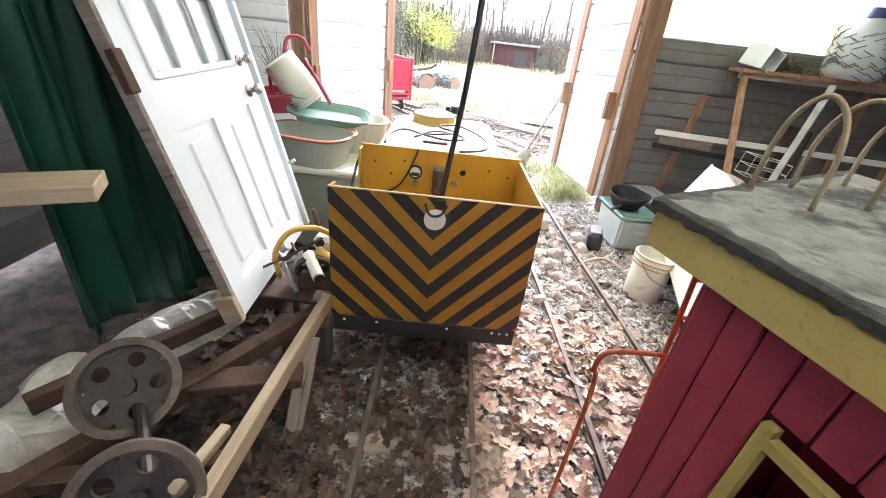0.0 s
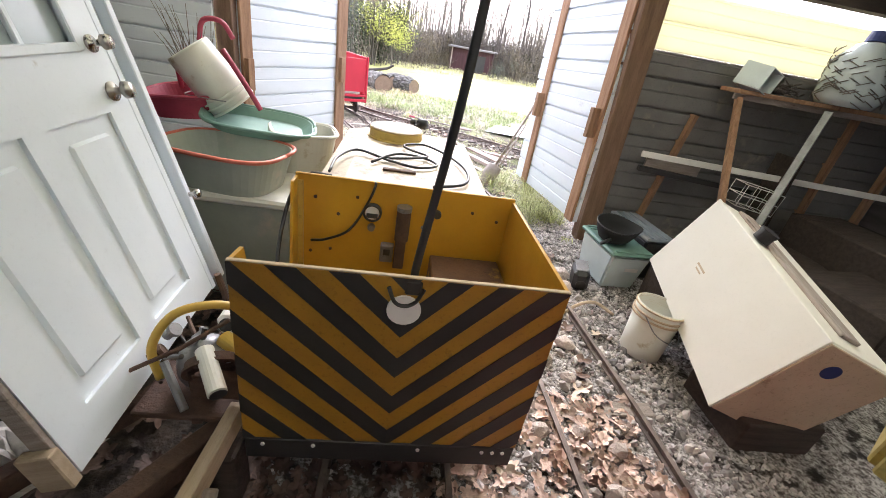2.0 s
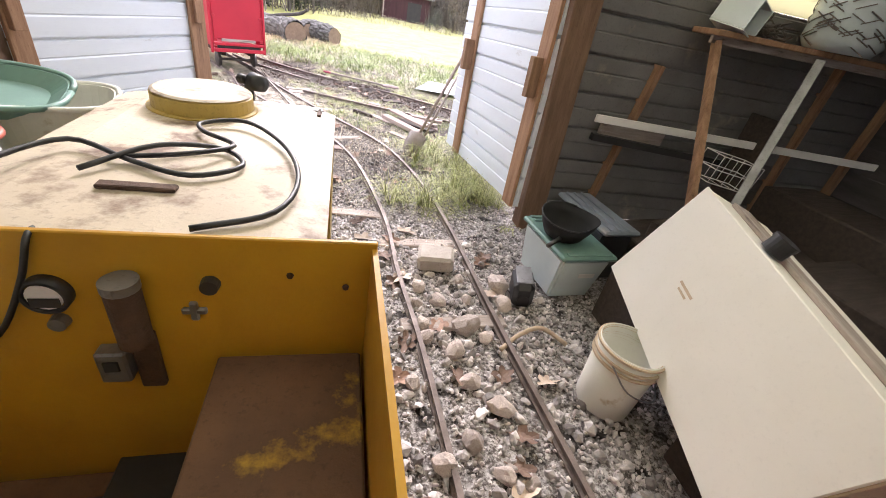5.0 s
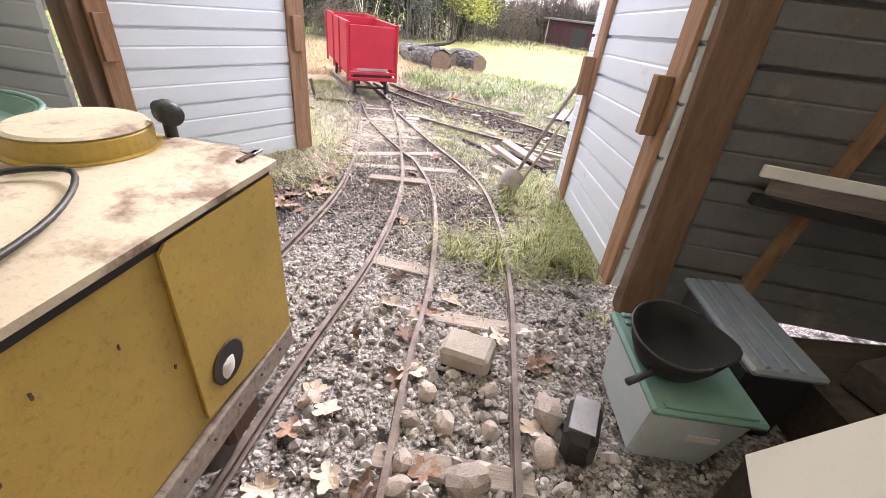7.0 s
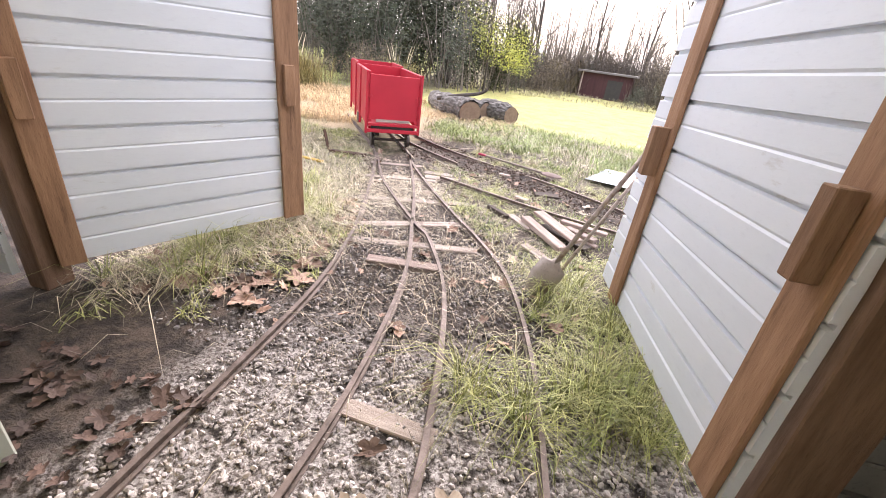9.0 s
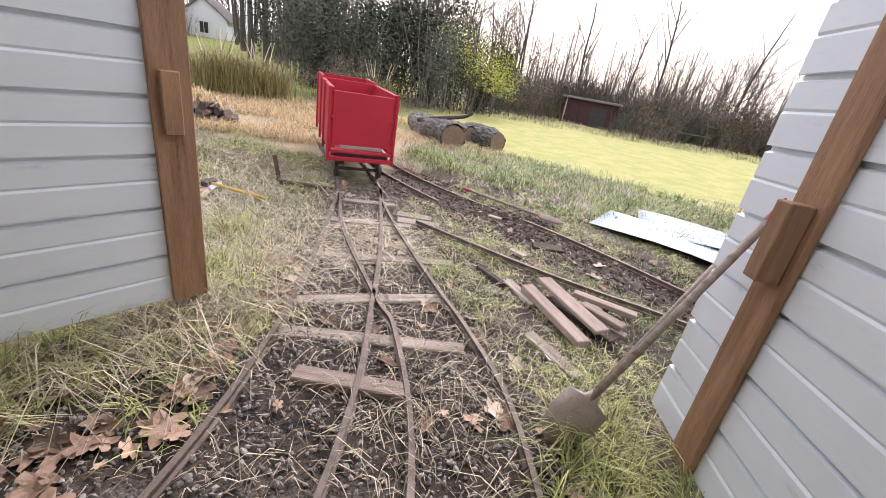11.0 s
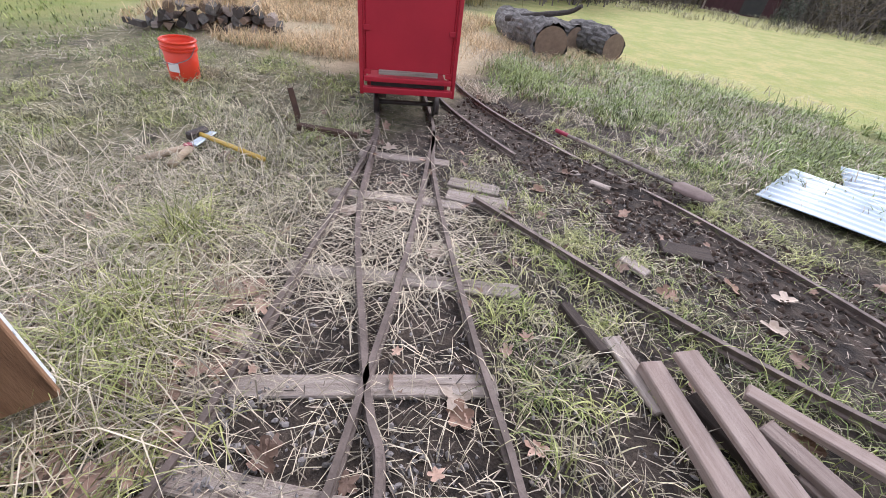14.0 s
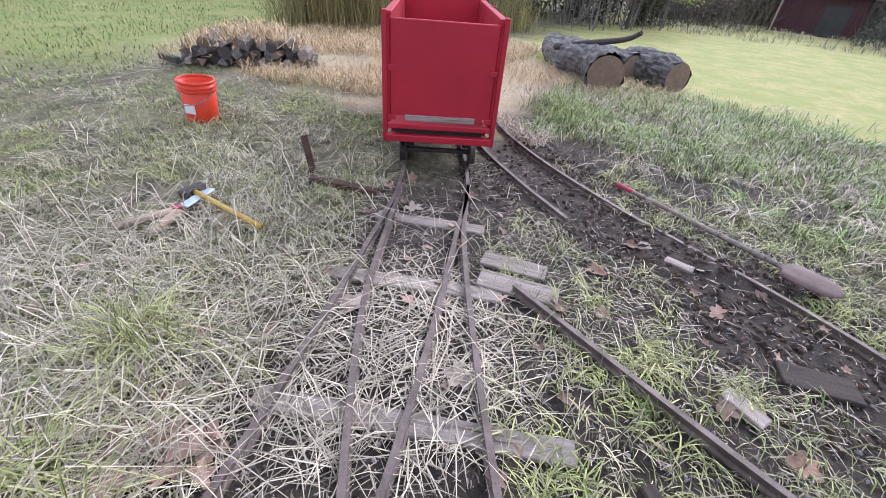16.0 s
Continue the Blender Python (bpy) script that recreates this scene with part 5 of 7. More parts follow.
# ---- green-lidded tote and scrap by the door post ----
def tote(m):
    t = thing("storage_tote", "pale aqua storage tote with a green lid", "storage tote", m)
    bm = bmesh.new()
    r = bmesh.ops.create_cube(bm, size=1.0)
    for vv in bm.verts:
        k = 0.82 if vv.co.z < 0 else 1.0
        vv.co = Vector((vv.co.x * 0.38 * k, vv.co.y * 0.5 * k, (vv.co.z + 0.5) * 0.33))
    bmesh.ops.bevel(bm, geom=list(bm.edges), offset=0.02, segments=2, affect="EDGES")
    part("tub", bm, AQUA, t)
    part("lid", boxes([(0, 0, 0.345, 0.42, 0.54, 0.035)], 0.012), GREENPLASTIC, t, "green plastic lid")
    for y in (0.24, 0.19, -0.24):
        part("lid_ridge", boxes([(0, y, 0.368, 0.34, 0.03, 0.012)], 0.004), GREENPLASTIC, t)
    part("label_mark", boxes([(0.05, -0.236, 0.2, 0.12, 0.004, 0.03)]), PALEPRINT, t)
    return t


tote(pose(1.8, 3.78, 0.0, 0, 2, 7))
scoop = thing("coal_scuttle", "black coal scuttle standing on the green tote lid", "scuttle", pose(1.735, 3.745, 0.372, 0, -4, 8))
rings = []
bm = bmesh.new()
for k_, z in ((0.5, 0.0), (0.78, 0.03), (0.95, 0.09), (1.03, 0.15)):
    ring = []
    for k in range(32):
        a = 2 * math.pi * k / 32
        c, q = math.cos(a), math.sin(a)
        tip = max(0.0, math.cos(a + 0.35)) ** 6
        ring.append(bm.verts.new((0.155 * k_ * c + 0.07 * tip * (z / 0.15), 0.165 * k_ * q, z + (0.02 * q - 0.012 * tip) * (z / 0.15))))
    rings.append(ring)
for a, b in zip(rings, rings[1:]):
    for k in range(32):
        bm.faces.new((a[k], a[(k + 1) % 32], b[(k + 1) % 32], b[k]))
bm.faces.new(rings[0][::-1])
ob = part("bowl", bm, SOOT, scoop, "", True)
mod = ob.modifiers.new("thick", "SOLIDIFY")
mod.thickness = 0.006
part("grip", tube(bmesh.new(), [(-0.11, -0.12, 0.07), (-0.22, -0.17, 0.06)], 0.014, 10), RUBBER, scoop, "", True)
part("rim_bead", tube(bmesh.new(), [v for v in smooth_line([(0.16 * math.cos(a), 0.17 * math.sin(a), 0.152 + 0.02 * math.sin(a)) for a in [0.6 + 0.5 * k for k in range(10)]], 3)], 0.005, 6), RUBBER, scoop, "", True)
can = thing("battery_lantern", "black plastic lantern battery case lying by the tote", "case", pose(1.475, 3.555, 0.0, 6, -6, -14))
part("body", boxes([(0, 0, 0.1, 0.13, 0.21, 0.19)], 0.03), RUBBER, can)
part("top_panel", boxes([(0, 0.01, 0.197, 0.1, 0.16, 0.008)], 0.003), GREYMETAL, can, "grey ribbed top panel")
part("port", cyl(bmesh.new(), 0.04, 0.04, 0.01, pose(0, -0.1, 0.08, 90), 18), BLACK, can)
lid2 = thing("dark_tote", "dark plastic tote with a blue-grey ribbed lid", "storage tote", pose(2.17, 4.08, 0.0, 0, 0, 6))
part("tub", boxes([(0, 0, 0.19, 0.26, 0.58, 0.38)], 0.02), RUBBER, lid2, "dark plastic box")
part("lid", boxes([(0, 0, 0.4, 0.3, 0.64, 0.035)], 0.012), SLATEPLASTIC, lid2, "blue-grey lid")
for x in (-0.09, -0.02, 0.05):
    part("lid_ridge", boxes([(x, 0, 0.422, 0.022, 0.6, 0.014)], 0.004), SLATEPLASTIC, lid2)
pile = thing("scrap_pile", "dark dusty crates and boards piled by the wall", "scrap", pose(2.75, 3.95, 0))
for x, y, z, sx, sy, sz, r in ((0, 0, 0.15, 0.7, 0.6, 0.3, 10), (0.1, -0.1, 0.38, 0.6, 0.4, 0.14, 25), (0.7, -0.1, 0.2, 0.6, 0.7, 0.4, -12), (0.75, -0.9, 0.25, 0.8, 0.7, 0.5, 8), (0.1, -0.75, 0.16, 0.5, 0.6, 0.32, 30), (1.3, -0.4, 0.35, 0.6, 1.4, 0.7, 4)):
    b = part("crate", boxes([(0, 0, 0, sx, sy, sz)], 0.012), DARKWOOD, pile)
    b.matrix_basis = pose(x, y, z, 0, 0, r)
cable("dead_branch", "pale bent branch lying on the gravel", [(1.2, 3.1, 0.02), (1.33, 3.18, 0.05), (1.48, 3.22, 0.06), (1.6, 3.12, 0.03)], 0.013, PALEWOOD, "branch")

# ---- shelf stand along the front wall ----
stand = thing("shelf_stand", "timber shelf frame against the front wall", "shelf", pose(0, 0, 0))
for a, b, w, h, mat, n in (((2.62, 4.36, 1.66), (4.7, 4.2, 1.66), 0.28, 0.035, LUMBER, "shelf_board"), ((2.68, 4.3, 1.64), (2.55, 3.5, 0.2), 0.05, 0.05, LUMBER, "leg"), ((2.62, 4.28, 1.63), (4.7, 4.1, 1.63), 0.03, 0.07, GREYWOOD, "front_rail"), ((3.42, 4.15, 1.62), (2.82, 3.65, 0.15), 0.06, 0.035, GREYMETAL, "strut"), ((4.5, 4.3, 1.64), (4.5, 4.3, 0.1), 0.06, 0.06, LUMBER, "leg"), ((3.45, 4.3, 1.2), (3.45, 4.3, 0.2), 0.3, 0.03, DARKWOOD, "panel")):
    bm = bmesh.new()
    beam(bm, a, b, w, h, 0.004)
    part(n, bm, mat, stand)
for a, b, w, h, mat, lab in (((2.1, 4.42, 1.0), (4.6, 4.15, 0.97), 0.02, 0.055, PALEPRINT, "long white batten resting on the shelf struts"), ((2.13, 4.44, 0.86), (3.3, 4.36, 0.8), 0.05, 0.05, BLACK, "black bar leaning along the wall"), ((2.2, 4.48, 0.93), (2.75, 4.45, 0.9), 0.03, 0.1, GREYWOOD, "short grey board behind the batten")):
    bm = bmesh.new()
    beam(bm, a, b, w, h, 0.003)
    tagged(part("batten", bm, mat), lab, "batten")
jug = thing("carton", "white open carton lying on the shelf", "carton", pose(2.78, 4.3, 1.78, 8, 14, 24))
part("shell", boxes([(0, 0, -0.095, 0.2, 0.24, 0.008), (-0.096, 0, 0, 0.008, 0.24, 0.18), (0.096, 0, 0, 0.008, 0.24, 0.18), (0, 0.116, 0, 0.184, 0.008, 0.18), (0, 0, 0.088, 0.184, 0.22, 0.008)], 0.002), AQUA, jug)
part("print_mark", boxes([(0.0, -0.02, 0.094, 0.1, 0.06, 0.003)]), TIN, jug, "faded blue print")
rng = random.Random(9)
bm = bmesh.new()
for k in range(90):
    c = Vector((3.02 + rng.gauss(0, 0.1), 4.36 + rng.gauss(0, 0.05), 1.69 + abs(rng.gauss(0, 0.045))))
    d = Vector((rng.uniform(-1, 1), rng.uniform(-1, 1), rng.uniform(-.3, .5))).normalized() * 0.05
    tube(bm, [c - d, c, c + d], 0.009, 5, 0.004)
tagged(part("bark_heap", bm, BARK), "heap of dark bark scraps on the shelf", "bark", kind="stuff")
wirejar = thing("wire_carboy", "glass carboy wrapped in wire netting on the shelf", "carboy", pose(3.55, 4.2, 1.68) @ Matrix.Diagonal((1.3, 1.3, 1.3, 1)))
part("glass", lathe(bmesh.new(), [(0, 0), (0.15, 0.0), (0.18, 0.05), (0.18, 0.26), (0.1, 0.36), (0.05, 0.38), (0.05, 0.42), (0, 0.42)], None, 26), FROST, wirejar, "", True)
bm = bmesh.new()
for k in range(150):
    a, z = rng.uniform(0, 6.28), rng.uniform(0.02, 0.3)
    pts = [(0.185 * math.cos(a + 0.12 * j), 0.185 * math.sin(a + 0.12 * j), z + 0.02 * j * (1 if k % 2 else -1) * 0.5 + 0.01) for j in range(4)]
    tube(bm, pts, 0.003, 4)
part("netting", bm, TWIG, wirejar)
part("stopper", cyl(bmesh.new(), 0.07, 0.06, 0.06, pose(0, 0, 0.38), 18), BLUE, wirejar, "blue cap")
rack = thing("wire_basket", "white wire basket hanging under the batten", "basket", pose(3.1, 4.1, 0.72, 0, 8, -6))
for z in (0.0, 0.1, 0.2):
    part("wire_hoop", tube(bmesh.new(), [(-0.18, -0.1, z), (0.18, -0.1, z), (0.18, 0.1, z), (-0.18, 0.1, z), (-0.18, -0.1, z)], 0.004, 5), PALEPRINT, rack)
for x in (-0.18, -0.06, 0.06, 0.18):
    part("wire", tube(bmesh.new(), [(x, -0.1, 0.2), (x, -0.1, 0.0), (x, 0.1, 0.0), (x, 0.1, 0.2)], 0.003, 5), PALEPRINT, rack)


# ---- shovels ----
def shovel(m, length, blade_mat, label):
    """z along the handle, blade at the bottom."""
    s = thing("shovel", label, "shovel", m)
    part("handle", tube(bmesh.new(), [(0, 0, 0.28), (0, 0, length * 0.6), (0, 0, length)], 0.016, 10), GREYWOOD, s, "grey wooden handle", True)
    part("grip", tube(bmesh.new(), [(0, 0, length - 0.14), (0, 0, length)], 0.018, 10), CRIMSON, s, "red grip")
    bm = bmesh.new()
    rows = []
    for z, w, c in ((0.32, 0.02, 0.004), (0.285, 0.035, 0.012), (0.27, 0.095, 0.016), (0.15, 0.1, 0.026), (0.06, 0.082, 0.02), (0.02, 0.045, 0.01), (0.0, 0.012, 0.002)):
        rows.append([bm.verts.new((w * f, c * (1 - f * f) * -1, z)) for f in (-1, -0.6, -0.2, 0.2, 0.6, 1)])
    for a, b in zip(rows, rows[1:]):
        for k in range(5):
            bm.faces.new((a[k], a[k + 1], b[k + 1], b[k]))
    ob = part("blade", bm, blade_mat, s, "worn steel blade", True)
    mod = ob.modifiers.new("thick", "SOLIDIFY")
    mod.thickness = 0.004
    return s


def along(a, b, face):
    """The pose whose z runs from a to b, its y turned towards face."""
    a, b = Vector(a), Vector(b)
    z = (b - a).normalized()
    y = Vector(face)
    y = (y - z * y.dot(z)).normalized()
    x = y.cross(z)
    return Matrix(((x.x, y.x, z.x, a.x), (x.y, y.y, z.y, a.y), (x.z, y.z, z.z, a.z), (0, 0, 0, 1)))


shovel(along((0.98, 5.9, 0.03), (1.53, 6.1, 1.27), (0.5, 1, 0.2)), 1.38, BLADESTEEL, "long-handled shovel leaning on the open door")
bm = tube(bmesh.new(), [(1.12, 6.15, 0.02), (1.56, 6.36, 1.0)], 0.013, 8)
tagged(part("pole", bm, GREYWOOD, None, "", True), "thin grey pole leaning on the open door", "pole")
shovel(along((1.16, 9.05, 0.09), (-0.18, 9.75, 0.07), (0.1, 0, -1)), 1.45, BLADERUST, "rusty shovel lying across the dug earth")

# ---- orange bucket and tools on the grass ----
ob = bucket("bucket", "bright orange plastic bucket standing on the grass", pose(-3.67, 8.72, 0.0, 0, 3, 20), 0.15, 0.37, ORANGE, ORANGE)
part("print_mark", boxes([(0.0, -0.142, 0.14, 0.1, 0.004, 0.08)], 0.001), PALEPRINT, ob, "pale printed patch")
hm = thing("hammer", "sledge hammer with a yellow handle on the grass", "hammer", pose(-1.75, 7.8, 0.035))
part("handle", tube(bmesh.new(), [(0, 0, 0), (-0.62, 0.02, 0.01)], 0.017, 10), HOSE, hm, "yellow handle", True)
part("head", boxes([(-0.64, 0.02, 0.01, 0.06, 0.16, 0.06)], 0.012), IRON, hm)
hm.matrix_basis = pose(-1.71, 7.76, 0.075, 0, 0, 0)
lp = thing("loppers", "pruning loppers with pale wooden grips on the grass", "loppers", pose(-2.2, 7.52, 0.06, 0, 0, 18) @ Matrix.Diagonal((1.25, 1.25, 1.25, 1)))
part("blade", boxes([(0.0, 0.2, 0.01, 0.05, 0.2, 0.012)], 0.004), TIN, lp, "blue-grey steel blade")
for s in (-1, 1):
    part("grip", tube(bmesh.new(), [(0.01 * s, 0.06, 0.01), (0.09 * s - 0.05, -0.14, 0.01)], 0.019, 10), PALEWOOD, lp, "pale wooden grip", True)
part("pivot", cyl(bmesh.new(), 0.022, 0.022, 0.03, pose(0, 0.07, 0), 12), CRIMSON, lp)
bm = bmesh.new()
beam(bm, (-2.05, 8.5, 0.0), (-2.13, 8.52, 0.29), 0.05, 0.012, 0.002)
tagged(part("iron_stake", bm, RUST), "rusty iron stake driven into the ground", "stake")
bm = bmesh.new()
beam(bm, (-2.0, 8.42, 0.03), (-1.5, 8.55, 0.03), 0.06, 0.05, 0.003)
tagged(part("iron_bar", bm, RUST), "rusty iron bar lying on the ground", "bar")

# ---- planks, boards and tin ----
PLANKS = (((0.42, 7.5, 0.03), (0.64, 7.28, 0.04), 0.06, 0.05, DARKWOOD), ((0.93, 7.38, 0.13), (1.31, 6.82, 0.12), 0.115, 0.03, PINKWOOD), ((0.82, 7.31, 0.06), (1.2, 6.72, 0.06), 0.1, 0.05, PINKWOOD), ((1.17, 7.33, 0.1), (1.6, 7.2, 0.1), 0.075, 0.035, PINKWOOD), ((1.22, 7.2, 0.09), (1.48, 7.0, 0.09), 0.09, 0.035, PINKWOOD), ((1.33, 7.08, 0.06), (1.5, 6.96, 0.05), 0.055, 0.03, PINKWOOD), ((0.86, 6.74, 0.02), (1.16, 6.42, 0.02), 0.09, 0.03, GREYWOOD), ((1.0, 7.26, 0.04), (1.42, 6.88, 0.04), 0.12, 0.04, DARKWOOD), ((0.66, 7.42, 0.02), (0.9, 7.12, 0.025), 0.09, 0.025, GREYWOOD))
for i, (a, b, w, h, mat) in enumerate(PLANKS):
    tagged(beam_ob("plank", a, b, w, h, mat, None, "", 0.006, (i * 7) % 9 - 4), "weathered reddish-grey plank in a loose pile on the grass", "plank", "loose planks")
for x, y, sx, sy, r in ((-0.4, 8.36, 0.36, 0.13, 10), (-0.31, 8.2, 0.42, 0.14, 12), (0.25, 9.05, 0.2, 0.08, 20), (0.4, 8.95, 0.16, 0.07, -10), (1.0, 8.38, 0.3, 0.14, 12), (0.72, 8.05, 0.17, 0.08, -30), (0.3, 9.3, 0.2, 0.07, 10)):
    ob = part("wood_block", boxes([(0, 0, 0.018, sx, sy, 0.026)], 0.005), DARKWOOD if x > 0.9 else GREYWOOD)
    ob.matrix_basis = pose(x, y, 0, 0, 0, r)
    tagged(ob, "short weathered board lying on bare earth", "board", "short boards")


def tin_sheet(L, W, m, label):
    nx_, vs, fs = 90, [], []
    for i in range(nx_ + 1):
        y = W * (i / nx_ - 0.5)
        for j in range(7):
            x = L * (j / 6 - 0.5)
            vs.append((x, y, 0.03 + 0.008 * math.sin(y * 2 * math.pi / 0.1) + 0.03 * math.sin(j * 0.9 + y * 2)))
    for i in range(nx_):
        for j in range(6):
            fs.append((i * 7 + j, i * 7 + j + 1, (i + 1) * 7 + j + 1, (i + 1) * 7 + j))
    ob = raw("tin_sheet", vs, fs, TIN, None, "", True)
    mod = ob.modifiers.new("thick", "SOLIDIFY")
    mod.thickness = 0.002
    ob.matrix_basis = m
    return tagged(ob, label, "tin sheet", "corrugated sheets")


tin_sheet(2.3, 0.8, pose(2.72, 9.36, 0.03, 0, 0, -27), "pale blue corrugated tin sheet lying on grass")
tin_sheet(2.2, 0.85, pose(3.3, 9.9, 0.05, 2, 0, -8), "pale blue corrugated tin sheet under another")

# ---- sleepers ----
TIES = (((-0.75, 6.35), (0.28, 6.93)), ((-0.75, 6.06), (0.5, 6.42)), ((-0.24, 5.85), (0.3, 5.94)), ((0.2, 4.57), (0.68, 4.55)), ((0.58, 4.14), (1.25, 4.18)), ((-0.9, 7.05), (0.2, 7.5)), ((-1.2, 7.75), (-0.35, 8.1)), ((-1.35, 8.35), (-0.7, 8.6)), ((0.6, 2.2), (1.45, 2.25)), ((0.62, 1.55), (1.5, 1.62)), ((0.68, 3.3), (1.3, 3.34)), ((-0.4, 1.2), (0.4, 1.22)))
for i, (a, b) in enumerate(TIES):
    tagged(beam_ob("sleeper", (*a, 0.0), (*b, 0.0), 0.1, 0.032 if i != 2 else 0.09, PINKWOOD if i == 2 else GREYWOOD, None, "", 0.006), "weathered grey wooden sleeper under the rails", "sleeper", "sleepers")


# ---- woods ----
def bare_tree_mesh(seed, height):
    """Trunk with limbs, and the twigs, as two vertex and face lists."""
    r = random.Random(seed)
    sets = {0: ([], []), 1: ([], [])}

    def limb(p, d, length, rad, level):
        n = 4 if level < 2 else 3
        seg = 7 if level == 0 else (5 if level == 1 else 3)
        vs, fs = sets[0 if level < 2 else 1]
        pts, q, dd = [p], p.copy(), d.copy()
        for k in range(n):
            dd = (dd + Vector((r.gauss(0, 0.1), r.gauss(0, 0.1), r.gauss(0.04, 0.06))) * (0.6 if level == 0 else 1.3)).normalized()
            q = q + dd * length / n
            pts.append(q)
        base = len(vs)
        a = d.orthogonal().normalized()
        b = d.cross(a)
        for i, s in enumerate(pts):
            rr = rad * (1 - 0.75 * i / n) if level < 3 else rad * (1 - 0.9 * i / n)
            if level == 0 and i == 0:
                rr *= 1.35
            for k in range(seg):
                t = 2 * math.pi * k / seg
                vs.append(s + (a * math.cos(t) + b * math.sin(t)) * rr)
        for i in range(n):
            for k in range(seg):
                fs.append((base + i * seg + k, base + i * seg + (k + 1) % seg, base + (i + 1) * seg + (k + 1) % seg, base + (i + 1) * seg + k))
        if level >= 4:
            return
        kids = (11, 6, 4, 3)[level]
        for k in range(kids):
            f = r.uniform(0.3 if level == 0 else 0.25, 1.0)
            i = min(int(f * n), n - 1)
            at = pts[i].lerp(pts[i + 1], f * n - i)
            side = Vector((r.gauss(0, 1), r.gauss(0, 1), r.gauss(0.25, 0.4))).normalized()
            nd = (dd * r.uniform(0.5, 0.9) + side * r.uniform(0.5, 0.9)).normalized()
            limb(at, nd, length * r.uniform(0.32, 0.6), rad * (1 - 0.7 * f) * r.uniform(0.4, 0.65), level + 1)

    limb(Vector((0, 0, -0.1)), Vector((r.gauss(0, 0.05), r.gauss(0, 0.05), 1)).normalized(), height * 0.85, height * 0.0105, 0)
    return sets


def bare_tree(seed, height, m, label="leafless grey tree at the edge of the woods"):
    s = bare_tree_mesh(seed, height)
    t = thing("bare_tree", label, "tree", m, "bare trees")
    raw("trunk", *s[0], BARK, t, "", True)
    raw("crown", *s[1], TWIG, t)
    return t


def leaf_cloud(seed, n, size, rx, ry, rz, blobs=7):
    """Many small leaves round some uneven clumps."""
    r = random.Random(seed)
    cs = [(Vector((r.uniform(-0.6, 0.6) * rx, r.uniform(-0.6, 0.6) * ry, r.uniform(0.15, 0.75) * rz)), r.uniform(0.25, 0.55)) for _ in range(blobs)]
    vs, fs = [], []
    for i in range(n):
        c, k = cs[i % blobs]
        d = Vector((r.gauss(0, 1), r.gauss(0, 1), r.gauss(0, 1))).normalized() * (r.random() ** 0.4) * r.uniform(0.7, 1.15)
        p = c + Vector((d.x * rx * k, d.y * ry * k, d.z * rz * k))
        if p.z < 0.02:
            p.z = r.uniform(0.02, 0.3)
        u = Vector((r.gauss(0, 1), r.gauss(0, 1), r.gauss(0, 0.6))).normalized()
        w = u.orthogonal().normalized()
        s = size * r.uniform(0.5, 1.3)
        b = len(vs)
        vs += [p - u * s, p + w * s * 0.45, p + u * s, p - w * s * 0.45]
        fs.append((b, b + 1, b + 2, b + 3))
    return vs, fs


def stems(seed, n, rx, ry, rz):
    r = random.Random(seed)
    bm = bmesh.new()
    for k in range(n):
        a = Vector((r.uniform(-0.5, 0.5) * rx, r.uniform(-0.5, 0.5) * ry, -0.05))
        b = a + Vector((r.gauss(0, 0.3) * rx, r.gauss(0, 0.3) * ry, rz * r.uniform(0.5, 1.15)))
        tube(bm, [a, a.lerp(b, 0.5) + Vector((r.gauss(0, .06), r.gauss(0, .06), 0)) * rx, b], 0.02, 4, 0.004)
    return bm


def shrub(seed, mat, rx, ry, rz, m, label, n=4200, size=0.06, category="shrub", group="shrubs"):
    t = thing("shrub", label, category, m, group)
    part("stem_clump", stems(seed, 26, rx, ry, rz), TWIG, t)
    raw("leaves", *leaf_cloud(seed, n, size, rx, ry, rz), mat, t)
    return t


def put(kinds, places):
    """Copies of the first kinds at (x, y, size, turn)."""
    for i, (x, y, s, a) in enumerate(places):
        copy_thing(kinds[i % len(kinds)], Matrix.Translation((x, y, land(x, y))) @ pose(0, 0, 0, 0, 0, a) @ Matrix.Diagonal((s, s, s, 1)))


rng = random.Random(21)
kinds = []
for i, (x, y, h) in enumerate(((-4.2, 23.0, 10), (3.0, 36.0, 10), (-1.0, 33.0, 9), (7.5, 33.0, 10), (-13.0, 24.0, 12), (12.0, 34.0, 9))):
    kinds.append(bare_tree(40 + i, h, pose(x, y, land(x, y) - 0.05, 0, 0, 50 * i)))
places = []
while len(places) < 130:
    x, y = rng.uniform(-40, 45), rng.uniform(22, 62)
    if y < 30 + 0.12 * max(0, x) and x > -2:
        continue
    if x < -12 and y < 26 - 0.3 * (x + 12):
        continue
    if abs(math.atan2(0.5 - x, y - 5.3) - 0.727) < 0.06:
        continue
    places.append((x, y, rng.uniform(0.7, 1.15) if x < -3 else rng.uniform(0.5, 0.85), rng.uniform(0, 360)))
while len(places) < 165:
    x, y = rng.uniform(-42, -15), rng.uniform(24, 46)
    if y < 24 - 0.2 * (x + 15) or abs(math.atan2(0.5 - x, y - 5.3) - 0.727) < 0.05:
        continue
    places.append((x, y, rng.uniform(0.8, 1.2), rng.uniform(0, 360)))
put(kinds, places)
